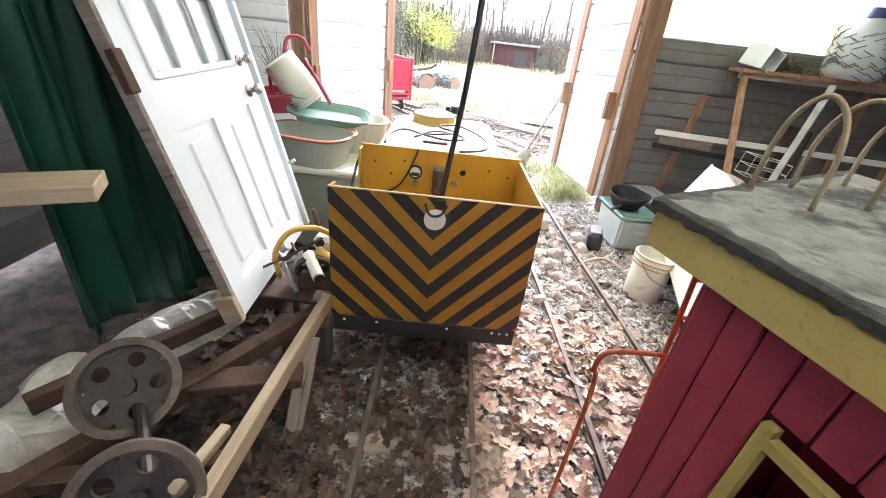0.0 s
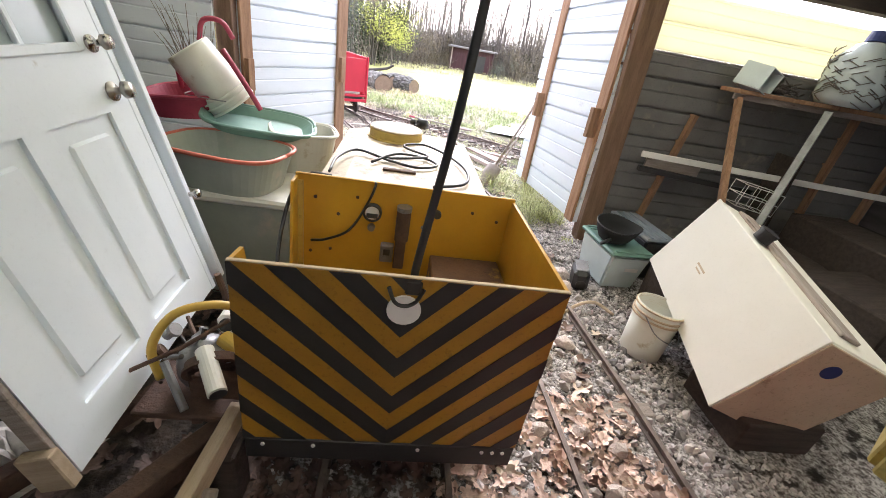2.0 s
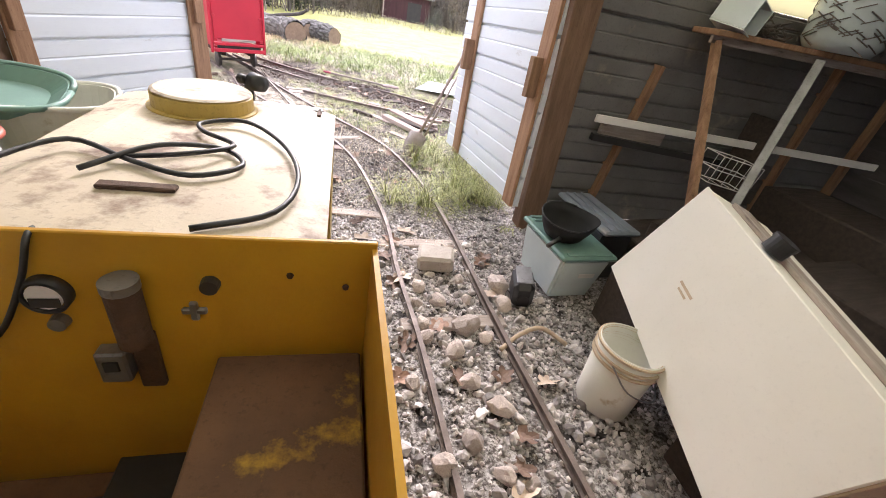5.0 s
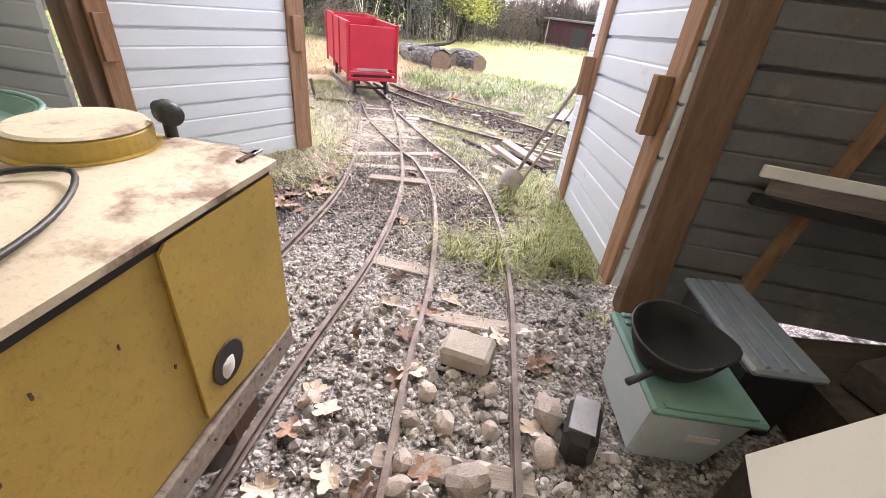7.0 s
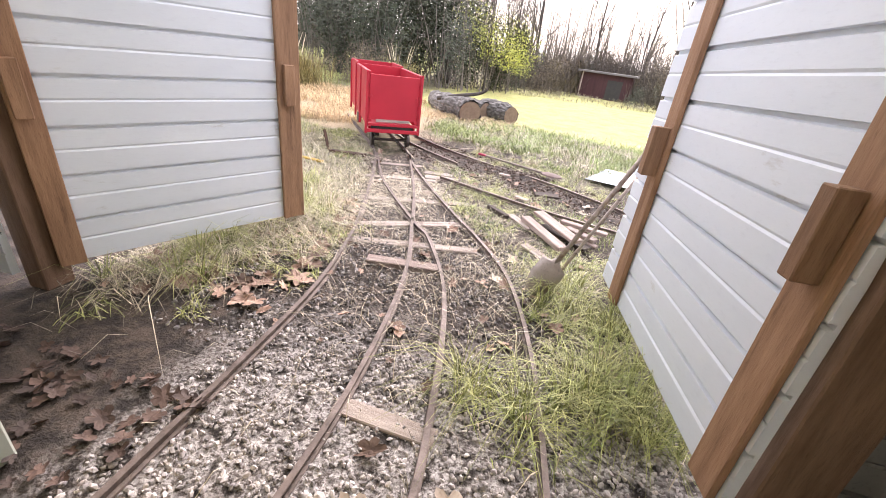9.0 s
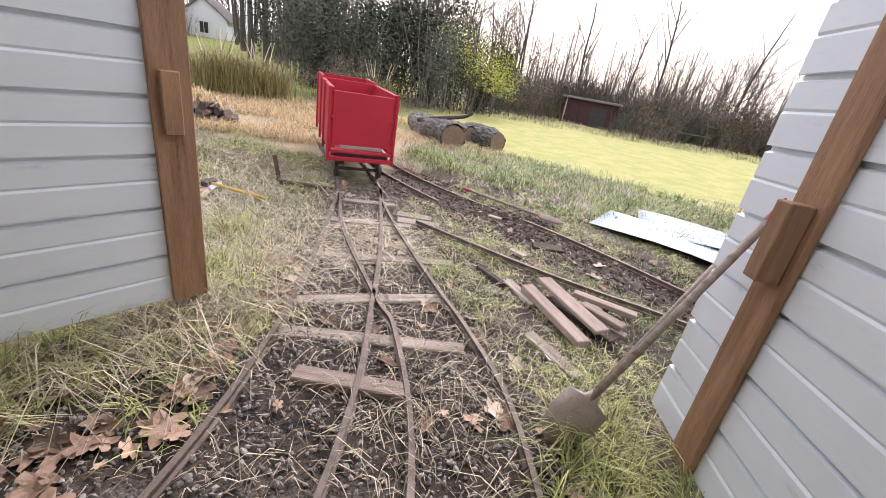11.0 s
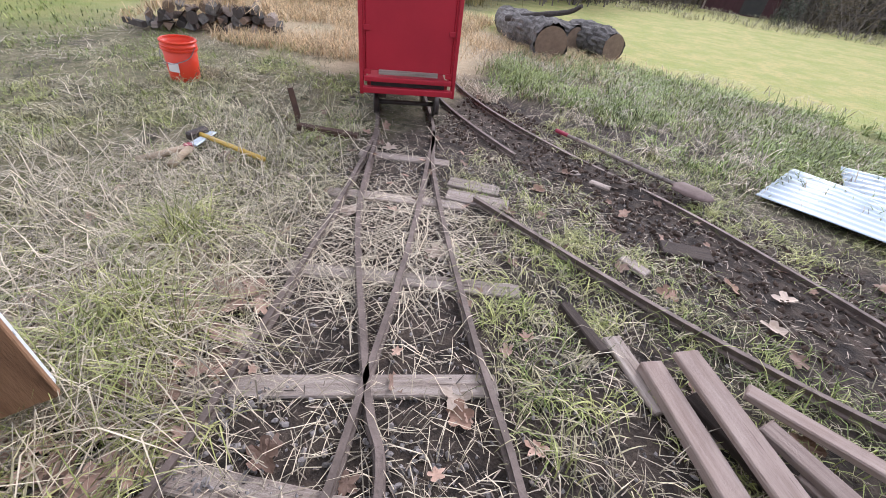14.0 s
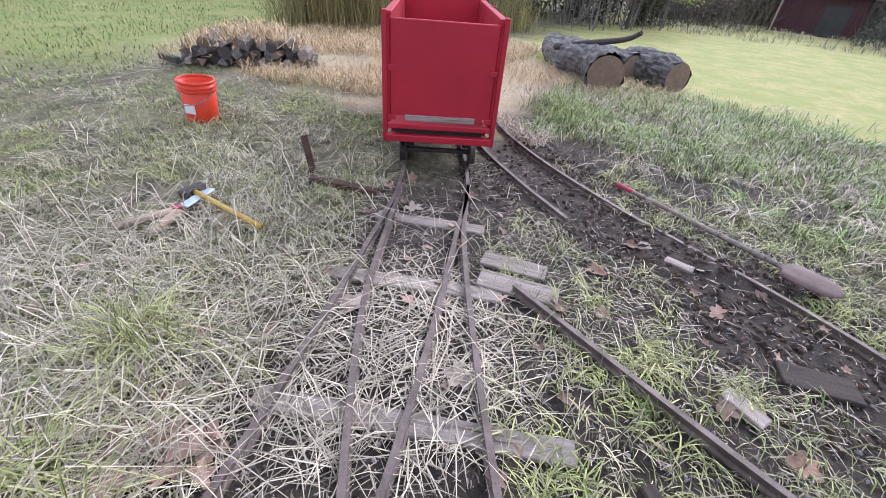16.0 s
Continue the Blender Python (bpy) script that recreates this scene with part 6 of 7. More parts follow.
# a stout trunk on the lawn
big = thing("lawn_tree", "stout dark tree trunk standing on the lawn", "tree", pose(-13.8, 14.2, land(-13.8, 14.2) - 0.1))
s = bare_tree_mesh(77, 15)
raw("trunk", [(v[0] * 1.15, v[1] * 1.15, v[2]) for v in s[0][0]], s[0][1], BARK, big, "", True)
raw("crown", *s[1], TWIG, big)

EV = [shrub(1, BUSH, 1.9, 1.5, 2.9, pose(-5.6, 19.5, 0), "dense dark evergreen shrub behind the wagon"), shrub(2, BUSH, 2.2, 1.6, 3.6, pose(-3.2, 20.8, 0, 0, 0, 60), "dense dark evergreen shrub behind the wagon")]
put(EV, [(-7.6, 20.5, 1.15, 30), (-9.2, 21.5, 1.2, 80), (-6.5, 22.5, 1.4, 140), (-4.2, 22.6, 1.3, 200), (-2.0, 22.5, 1.0, 260), (-10.8, 23.5, 1.5, 310), (-8.4, 24.0, 1.6, 20), (-13.0, 26.5, 1.0, 120), (-5.2, 25, 1.6, 100)])
BR = [shrub(5, BROWNBUSH, 1.7, 1.4, 2.0, pose(-0.2, 26.5, 0), "brown leafless scrub along the field", 1300), shrub(6, BROWNBUSH, 2.0, 1.5, 2.5, pose(6.5, 27.5, 0), "brown leafless scrub along the field", 1300), shrub(7, BUSH, 1.6, 1.4, 2.0, pose(-1.4, 24.5, 0), "grey-green scrub along the field", 1100)]
places = []
for i in range(64):
    x = -3 + i * 0.62 + rng.uniform(-0.4, 0.4)
    y = (27.5 if x < 6 else 26.5) + rng.uniform(0, 5) + 0.1 * max(0, x)
    if 0.8 < x < 5.5 and y < 30:
        y = 30 + rng.uniform(0, 2)
    places.append((x, y, rng.uniform(0.6, 1.25), rng.uniform(0, 360)))
for i in range(26):
    x = -12 - i * 0.9
    y = 29 + 0.35 * (x + 12) + rng.uniform(4, 9)
    if abs(math.atan2(0.5 - x, y - 5.3) - 0.727) > 0.07:
        places.append((x, y, rng.uniform(0.7, 1.3), rng.uniform(0, 360)))
put(BR, places)
put(BR, [(-6.3, 17.6, 0.55, 20), (-5.4, 17.9, 0.6, 70), (4.6, 25.6, 0.6, 10), (6.0, 25.8, 0.7, 140), (1.0, 26.0, 0.45, 200)])

def brush(seed, n, rx, ry, rz):
    """A thicket of fine upright twigs."""
    r = random.Random(seed)
    vs, fs = [], []
    for _ in range(n):
        p = Vector((r.gauss(0, 0.5) * rx, r.gauss(0, 0.5) * ry, 0))
        d = Vector((r.gauss(0, 0.35), r.gauss(0, 0.35), 1)).normalized()
        l = rz * r.uniform(0.4, 1.2)
        for q in range(5):
            o = p + d * l * (0.0 if q == 0 else r.uniform(0.2, 0.8))
            e = p + d * l if q == 0 else o + (d + Vector((r.gauss(0, 0.6), r.gauss(0, 0.6), 0))).normalized() * l * r.uniform(0.2, 0.45)
            w = (e - o).orthogonal().normalized() * (0.014 if q == 0 else 0.007)
            w.rotate(Matrix.Rotation(r.uniform(0, 3), 3, (e - o).normalized()))
            b = len(vs)
            vs += [o - w, o + w, e]
            fs.append((b, b + 1, b + 2))
    return vs, fs


def thicket(seed, m, rz):
    t = thing("thicket", "tangled grey-brown leafless thicket along the field", "thicket", m, "thickets")
    raw("crown", *brush(seed, 300, 1.5, 1.2, rz), THICKET, t)
    return t


TH = [thicket(201, pose(1.6, 30.6, 0), 1.9), thicket(202, pose(7.2, 29.4, 0), 2.4), thicket(203, pose(-0.6, 27.6, 0), 1.6)]
places = []
for i in range(70):
    x = -2.5 + i * 0.5 + rng.uniform(-0.4, 0.4)
    y = 28.2 + rng.uniform(0, 6) + 0.1 * max(0, x)
    if 0.3 < x < 6.0 and y < 30.2:
        y = 30.4 + rng.uniform(0, 3)
    places.append((x, y, rng.uniform(0.8, 1.4), rng.uniform(0, 360)))
places += [(-16 - i * 1.1, 26 + rng.uniform(0, 6), rng.uniform(0.7, 1.2), rng.uniform(0, 360)) for i in range(18) if abs(math.atan2(16.5 + i * 1.1, 23.7) - 0.727) > 0.09]
put(TH, places)

# yellow tree
yt = thing("yellow_tree", "small tree with bright yellow autumn leaves", "tree", pose(-2.2, 21.5, 0))
s = bare_tree_mesh(91, 4.4)
raw("trunk", *s[0], BARK, yt, "", True)
raw("twigs", *s[1], TWIG, yt)
vs, fs = leaf_cloud(92, 3600, 0.04, 2.2, 1.6, 2.0, 16)
raw("leaves", [(v[0] + 0.35, v[1], v[2] + 1.0 - 0.28 * v[0]) for v in vs], fs, YELLOWLEAF, yt)


def blades(places, height, width, lean, seed, segs=2):
    """Bent grass blades at (x, y) places."""
    r = random.Random(seed)
    vs, fs = [], []
    for x, y in places:
        z = land(x, y) - 0.005
        a = r.uniform(0, 2 * math.pi)
        h, w = height * r.uniform(0.45, 1.25), width * r.uniform(0.6, 1.3)
        d = Vector((math.cos(a), math.sin(a), 0)) * lean * r.uniform(0.3, 1.5) * h
        s = Vector((-math.sin(a), math.cos(a), 0)) * w / 2
        b = len(vs)
        p0, p1, p2 = Vector((x, y, z)), Vector((x, y, z + h * 0.6)) + d * 0.35, Vector((x, y, z + h * max(0.15, 1 - 0.4 * d.length / h))) + d
        vs += [p0 - s, p0 + s, p1 + s * 0.8, p1 - s * 0.8, p2]
        fs += [(b, b + 1, b + 2, b + 3), (b + 3, b + 2, b + 4)]
    return vs, fs


def stuff(name, data, mat, label, category):
    return tagged(raw(name, *data, mat), label, category, kind="stuff")


# pampas grass
for x, y, h, n in ((-7.3, 14.0, 1.2, 3000), (-6.7, 14.6, 1.1, 2200), (-4.6, 17.6, 1.1, 800)):
    pl = [(rng.gauss(0, 0.42), rng.gauss(0, 0.42)) for _ in range(n)]
    vs, fs = blades(pl, h, 0.009, 0.75, int(h * 100))
    tg = thing("ornamental_grass", "tall clump of yellowing ornamental grass", "grass clump", pose(x, y, land(x, y)), "grass clumps")
    raw("blades", vs, fs, OLIVEGRASS, tg)
    bm = bmesh.new()
    for k in range(7):
        a = rng.uniform(0, 6.28)
        p = Vector((0.5 * math.cos(a) * rng.random(), 0.5 * math.sin(a) * rng.random(), h * 0.8))
        tube(bm, [p, p + Vector((0.1 * math.cos(a), 0.1 * math.sin(a), 0.3)), p + Vector((0.18 * math.cos(a), 0.18 * math.sin(a), 0.5))], 0.014, 5, 0.004)
    part("plumes", bm, STRAW, tg, "pale seed plumes")


def region(n, test, x0, x1, y0, y1, seed, clump=0.0, scale=1.0):
    r, out = random.Random(seed), []
    while len(out) < n:
        x, y = r.uniform(x0, x1), r.uniform(y0, y1)
        if test(x, y) and noise.noise((x * scale, y * scale, seed)) > clump + r.uniform(-0.25, 0.25):
            out.append((x, y))
    return out


def track_x(pts, y):
    for (xa, ya), (xb, yb) in zip(pts, pts[1:]):
        if ya <= y <= yb:
            return xa + (xb - xa) * (y - ya) / (yb - ya)
    return pts[-1][0]


def left_of(x, y, gap=0.05):
    return x < track_x(R1, y) - gap


def right_of(x, y, gap=0.05):
    return x > track_x(R4, y) + gap


def dug(x, y):
    """The bare trench along the bent rail, with a ragged edge."""
    return abs(y - (9.12 - 0.54 * x)) < 0.3 + 0.3 * noise.noise((x * 2.3, y * 2.3, 11))


stuff("left_grass", blades(region(9000, lambda x, y: left_of(x, y), -5.5, -0.4, 6.0, 12.0, 3, 0.12, 1.7), 0.055, 0.004, 2.6, 3), PALEGRASS, "bleached trampled grass beside the track", "grass")
stuff("left_green_grass", blades(region(8000, lambda x, y: left_of(x, y, 0.2), -6, -0.6, 6.0, 11.0, 5, 0.15, 1.5), 0.075, 0.005, 1.5, 5), GRASS, "patches of green grass beside the track", "grass")
stuff("right_grass", blades(region(13000, lambda x, y: right_of(x, y, 0.15) and not dug(x, y), -0.3, 6.0, 6.4, 13.0, 8, 0.12, 1.4), 0.085, 0.005, 1.5, 8), GRASS, "ragged green grass beside the dug earth", "grass")
stuff("right_pale_grass", blades(region(5500, lambda x, y: right_of(x, y) and not dug(x, y), -0.8, 4.5, 5.2, 11.0, 9, 0.08, 1.8), 0.06, 0.004, 2.4, 9), PALEGRASS, "bleached grass beside the rails", "grass")
stuff("verge_grass", blades(region(13000, lambda x, y: y > 10.4 - 0.2 * x and y + 1.2 * noise.noise((x * 0.7, y * 0.7, 2)) < 13.2 - 0.3 * x, -1.5, 8, 8.5, 14.5, 12, 0.02, 1.1), 0.15, 0.008, 1.3, 12), GRASS, "long green grass along the mown field", "grass")
stuff("verge_dry_grass", blades(region(6000, lambda x, y: y > 10.0 - 0.2 * x and y < 14.2 - 0.3 * x, -2.0, 8, 8.5, 15, 17, 0.1, 1.2), 0.17, 0.007, 1.5, 17), STRAW, "dry stalks in the long grass", "grass")
stuff("tan_grass", blades(region(16000, lambda x, y: y > 10.2 + 0.8 * noise.noise((x, y, 5)), -7.0, -2.6, 10, 15.5, 13, -0.2), 0.2, 0.007, 1.5, 13), GOLDGRASS, "tan dead grass behind the wagon", "grass")
stuff("log_grass", blades([(rng.gauss(-1.3, 0.75), rng.gauss(13.1, 0.5)) for _ in range(3500)], 0.17, 0.006, 1.8, 21), GOLDGRASS, "golden dead grass round the cut logs", "grass")
stuff("lawn_grass", blades(region(14000, lambda x, y: True, -16, -5, 8, 18, 14, -0.2), 0.07, 0.012, 1.0, 14), GRASS, "short green lawn on the slope", "grass")
stuff("field_edge_grass", blades(region(3500, lambda x, y: y > 22.5 + 0.15 * x, -4, 16, 20, 27, 18, 0.0), 0.26, 0.014, 1.4, 18), PALEGRASS, "dry tall grass at the far edge of the field", "grass")
tuft = []
for cx, cy, sx, sy, n in ((1.4, 4.98, 0.17, 0.12, 16), (0.85, 4.84, 0.24, 0.05, 9), (1.52, 5.4, 0.07, 0.3, 10), (-1.25, 5.5, 0.12, 0.35, 14), (-1.05, 6.3, 0.12, 0.12, 10), (-1.42, 6.9, 0.06, 0.06, 8), (1.3, 5.9, 0.15, 0.4, 12)):
    for _ in range(n):
        x, y = rng.gauss(cx, sx), rng.gauss(cy, sy)
        tuft += [(rng.gauss(x, 0.014), rng.gauss(y, 0.014)) for _ in range(rng.randint(20, 60))]
stuff("door_grass", blades(tuft, 0.27, 0.0045, 1.4, 15), TUFTGRASS, "green grass tufts growing by the doors", "grass")
weeds = [(-1.35 + rng.gauss(0, 0.16), 5.35 + rng.gauss(0, 0.3)) for _ in range(1700)] + [(0.5 + rng.gauss(0, 0.5), 6.0 + rng.gauss(0, 0.7)) for _ in range(1200)] + [(-1.0 + rng.gauss(0, 0.25), 6.35 + rng.gauss(0, 0.25)) for _ in range(900)]
bank = [(-1.2 + rng.gauss(0, 0.22), 6.2 + rng.gauss(0, 0.5)) for _ in range(1500)] + [(-1.9 + rng.gauss(0, 0.5), 6.9 + rng.gauss(0, 0.6)) for _ in range(1800)]
stuff("dry_bank_grass", blades(bank, 0.22, 0.005, 2.4, 19), STRAW, "long dry grass bent over beside the open door", "grass")
stuff("dry_weeds", blades(weeds, 0.12, 0.004, 1.8, 16), STRAW, "dry weeds along the foot of the door", "weeds")


def tussock(spots, height, width, seed):
    """Tufts of long blades that rise and bend over, each blade in four pieces."""
    r = random.Random(seed)
    vs, fs = [], []
    for cx, cy, n, k in spots:
        way = r.uniform(0, 2 * math.pi)
        for _ in range(n):
            a = r.gauss(way, 1.1)
            d, side = Vector((math.cos(a), math.sin(a), 0)), Vector((-math.sin(a), math.cos(a), 0))
            x, y = r.gauss(cx, 0.035 * k), r.gauss(cy, 0.035 * k)
            l, w, up, bend = height * k * r.uniform(0.5, 1.3), width * r.uniform(0.6, 1.4), r.uniform(0.4, 1.35), r.uniform(0.3, 1.1)
            p, z0, b = Vector((x, y, land(x, y) - 0.004)), land(x, y), len(vs)
            for q in range(5):
                h = side * w * (0.5, 0.48, 0.4, 0.27, 0.04)[q]
                vs += [p - h, p + h]
                step = Vector((d.x * math.cos(up), d.y * math.cos(up), math.sin(up))) * l / 4
                p = p + step
                p.z = max(p.z, z0 + 0.006)
                up -= bend
            fs += [(b + 2 * q, b + 2 * q + 1, b + 2 * q + 3, b + 2 * q + 2) for q in range(4)]
    return vs, fs


def tufts(n, test, x0, x1, y0, y1, lo, hi, seed, clump=0.0, size=(0.6, 1.3)):
    r = random.Random(seed + 500)
    return [(x, y, r.randint(lo, hi), r.uniform(*size)) for x, y in region(n, test, x0, x1, y0, y1, seed, clump, 1.3)]


stuff("left_tussocks", tussock(tufts(520, lambda x, y: left_of(x, y, 0.08), -3.8, -0.5, 5.7, 9.2, 10, 30, 81, -0.1), 0.2, 0.0048, 81), PALEGRASS, "long bleached grass bent over beside the track", "grass")
stuff("left_green_tussocks", tussock(tufts(430, lambda x, y: left_of(x, y, 0.12), -4.5, -0.6, 5.7, 10.0, 8, 26, 82, 0.0), 0.15, 0.005, 82), TUFTGRASS, "green grass tufts among the bleached grass", "grass")
stuff("right_tussocks", tussock(tufts(420, lambda x, y: right_of(x, y, 0.1) and not dug(x, y), -0.6, 3.2, 5.6, 10.6, 8, 26, 83, 0.0), 0.15, 0.0048, 83), TUFTGRASS, "green and yellow grass tufts between the rails and planks", "grass")
stuff("right_dry_tussocks", tussock(tufts(200, lambda x, y: right_of(x, y, 0.06) and not dug(x, y), -0.6, 2.6, 5.2, 10.0, 8, 22, 84, 0.0), 0.15, 0.0045, 84), PALEGRASS, "dry bent grass between the rails and planks", "grass")
stuff("verge_tussocks", tussock(tufts(700, lambda x, y: y > 10.1 - 0.2 * x and y < 13.6 - 0.3 * x, -1.3, 6, 8.6, 13.8, 14, 34, 85, -0.05, (0.8, 1.6)), 0.22, 0.008, 85), VERGEGRASS, "lush green grass clumps along the mown field", "grass")
stuff("verge_dry_tussocks", tussock(tufts(160, lambda x, y: y > 10.0 - 0.2 * x and y < 12.6 - 0.3 * x, -1.6, 5, 8.6, 13.2, 10, 26, 86, 0.0, (0.8, 1.5)), 0.24, 0.007, 86), STRAW, "dry clumps in the long green grass", "grass")
stuff("door_tussocks", tussock([(rng.gauss(-1.15, 0.3), rng.gauss(5.9, 0.45), rng.randint(10, 30), rng.uniform(0.7, 1.3)) for _ in range(110)] + [(rng.gauss(1.3, 0.18), rng.gauss(5.5, 0.45), rng.randint(10, 30), rng.uniform(0.7, 1.2)) for _ in range(60)], 0.19, 0.0048, 87), TUFTGRASS, "rank grass by the feet of the open doors", "grass")


def sticks(n, test, x0, x1, y0, y1, length, w, seed, clump=-0.4):
    """Flat straws lying on the ground."""
    r = random.Random(seed)
    vs, fs = [], []
    for x, y in region(n, test, x0, x1, y0, y1, seed, clump, 1.6):
        a, l = r.uniform(0, 2 * math.pi), length * r.uniform(0.3, 1.3)
        d = Vector((math.cos(a), math.sin(a), r.gauss(0, 0.1)))
        s = Vector((-d.y, d.x, 0)) * w / 2
        bend = Vector((r.gauss(0, 0.1), r.gauss(0, 0.1), 0.12)) * l
        p = Vector((x, y, land(x, y) + r.uniform(0.004, 0.022)))
        b = len(vs)
        q, e = p + d * l / 2 + bend * 0.5, p + d * l
        e.z = max(e.z, land(e.x, e.y) + 0.003)
        vs += [p - s, p + s, q + s, q - s, e + s * 0.4, e - s * 0.4]
        fs += [(b, b + 1, b + 2, b + 3), (b + 3, b + 2, b + 4, b + 5)]
    return vs, fs


stuff("loose_straw", sticks(2600, lambda x, y: not dug(x, y), -2.2, 1.6, 5.6, 9.6, 0.17, 0.003, 31, 0.0), STRAW, "loose dry straw scattered over the track", "straw")
stuff("wood_chips", sticks(11000, lambda x, y: True, -1.9, 2.4, 5.0, 9.8, 0.045, 0.0045, 35, -0.5), CHIPS, "chips, stalks and crumbs of bark trodden into the earth", "debris")
stuff("straw_heap", sticks(700, lambda x, y: math.hypot(x + 0.55, (y - 7.55) * 0.7) < 0.42, -1.1, 0, 6.9, 8.2, 0.26, 0.0045, 32, -0.9), STRAW, "heap of dry stalks lying across the rails", "straw")
stuff("ground_twigs", sticks(2400, lambda x, y: left_of(x, y), -6, -0.6, 5.6, 10.5, 0.24, 0.0055, 33, 0.0), STRAW, "pale twigs and stalks on the trampled grass", "twigs")


def pebbles(n, test, x0, x1, y0, y1, size, seed, lift=0.3):
    r = random.Random(seed)
    ico = bmesh.new()
    bmesh.ops.create_icosphere(ico, subdivisions=1, radius=1)
    iv, jf = [v.co.copy() for v in ico.verts], [[v.index for v in f.verts] for f in ico.faces]
    ico.free()
    vs, fs = [], []
    for x, y in region(n, test, x0, x1, y0, y1, seed, -0.45, 1.2):
        s = size * r.uniform(0.4, 1.5)
        m = pose(x, y, land(x, y) + s * lift * 0.4, r.uniform(0, 360), r.uniform(0, 360), r.uniform(0, 360)) @ Matrix.Diagonal((s, s * r.uniform(0.5, 0.9), s * r.uniform(0.35, 0.7), 1))
        b = len(vs)
        vs += [m @ (v * r.uniform(0.75, 1.2)) for v in iv]
        fs += [tuple(b + k for k in f) for f in jf]
    return vs, fs


stuff("gravel", pebbles(12000, lambda x, y: not (abs(x) < 0.24 and y < 3.6), -0.5, 2.0, 1.2, 5.0, 0.0135, 51), GRAVEL, "pale crushed gravel between the rails", "gravel")
stuff("cinders", pebbles(4500, lambda x, y: True, -1.0, 1.3, 4.7, 6.6, 0.014, 55), CINDER, "dark cinders and grit outside the doorway", "gravel")
stuff("coarse_gravel", pebbles(900, lambda x, y: True, 0.35, 1.7, 1.2, 4.2, 0.03, 52), GRAVEL, "coarse broken stones among the gravel", "gravel")
stuff("yard_grit", pebbles(2600, lambda x, y: True, -1.5, 1.2, 5.5, 8.8, 0.011, 53), CINDER, "grit and small clods between the rails", "gravel")
stuff("dug_clods", pebbles(2200, lambda x, y: abs(y - (9.5 - 0.52 * x) + 0.35) < 0.6 or abs(y - (9.4 - 0.55 * x)) < 0.4, -1.2, 3.0, 7.5, 10.5, 0.02, 54), CLOD, "clods of dark dug earth along the rail", "earth")


def rock(seed, s, flat=0.7):
    r = random.Random(seed)
    bm = bmesh.new()
    bmesh.ops.create_icosphere(bm, subdivisions=2, radius=1)
    for v in bm.verts:
        n = v.co.normalized()
        k = 1 + 0.28 * noise.noise(n * 1.6 + Vector((seed, 0, 0))) + 0.1 * noise.noise(n * 4 + Vector((0, seed, 0)))
        # a few flat broken faces
        for j in range(4):
            ax = Vector((math.cos(j * 2.1 + seed), math.sin(j * 1.7 + seed * 2), math.cos(j + seed * 3))).normalized()
            d = n.dot(ax) * k
            if d > 0.72:
                k *= 0.72 / d
        v.co = Vector((n.x * k * s, n.y * k * s * 0.8, n.z * k * s * flat))
    return bm


rocks = []
for i in range(6):
    o = part("stone", rock(i + 1, 1.0), STONE)
    rocks.append(tagged(o, "pale broken stone lying between the rails", "stone", "track stones"))
SPOTS = ((0.78, 3.48, .05), (0.92, 3.5, .06), (0.82, 3.63, .055), (1.11, 3.52, .045), (1.35, 3.66, .09), (1.34, 3.48, .07), (1.05, 3.28, .09), (0.8, 3.2, .06), (0.8, 3.3, .05), (0.35, 3.46, .05), (0.72, 3.75, .04), (1.1, 3.72, .05), (0.95, 3.1, .07), (1.15, 3.2, .05), (0.7, 2.9, .05), (0.98, 2.9, .06), (1.1, 2.75, .07), (0.92, 2.6, .06), (1.02, 2.45, .05), (1.12, 2.4, .045), (0.78, 2.5, .06), (0.95, 2.05, .055), (1.1, 1.95, .06), (1.2, 2.1, .045), (0.72, 2.05, .06), (1.0, 1.75, .05))
for i, (x, y, s) in enumerate(SPOTS):
    mt = pose(x, y, land(x, y) + s * 0.35, rng.uniform(-20, 20), rng.uniform(-20, 20), rng.uniform(0, 360)) @ Matrix.Diagonal((s, s, s, 1))
    if i < 6:
        rocks[i].matrix_basis = mt
    else:
        c = copy_thing(rocks[i % 6], pose(0, 0, 0))
        c.matrix_basis = mt
ob = part("concrete_lump", boxes([(0, 0, 0.06, 0.24, 0.17, 0.12)], 0.02), CONCRETE)
ob.matrix_basis = pose(0.97, 3.88, 0.01, 6, -5, -12)
tagged(ob, "block of broken concrete between the rails", "concrete block")


# ---- fallen leaves ----
def leaf_mesh(seed, s):
    """A lobed, curled dead leaf."""
    r = random.Random(seed)
    pts = []
    lobes = 5
    for k in range(lobes * 4):
        a = math.pi * (-0.5 + 2 * (k / (lobes * 4)))
        rad = s * (0.55 + 0.45 * abs(math.cos(k * math.pi / 4))) * r.uniform(0.85, 1.15)
        pts.append((rad * math.cos(a) * 0.8, rad * math.sin(a)))
    cr, ct = r.uniform(0.2, 0.7) / s, r.uniform(-0.4, 0.4) / s

    def lift(x, y):
        return 0.3 * s * ((x * cr) ** 2 * 3 + x * y * cr * ct + 0.25 * math.sin(5 * x / s + seed))
    vs = [(0, 0, lift(0, 0))] + [(x * 0.5, y * 0.5, lift(x * 0.5, y * 0.5)) for x, y in pts] + [(x, y, lift(x, y) + 0.05 * s) for x, y in pts]
    n = len(pts)
    fs = [(0, 1 + k, 1 + (k + 1) % n) for k in range(n)] + [(1 + k, 1 + n + k, 1 + n + (k + 1) % n, 1 + (k + 1) % n) for k in range(n)]
    return vs, fs


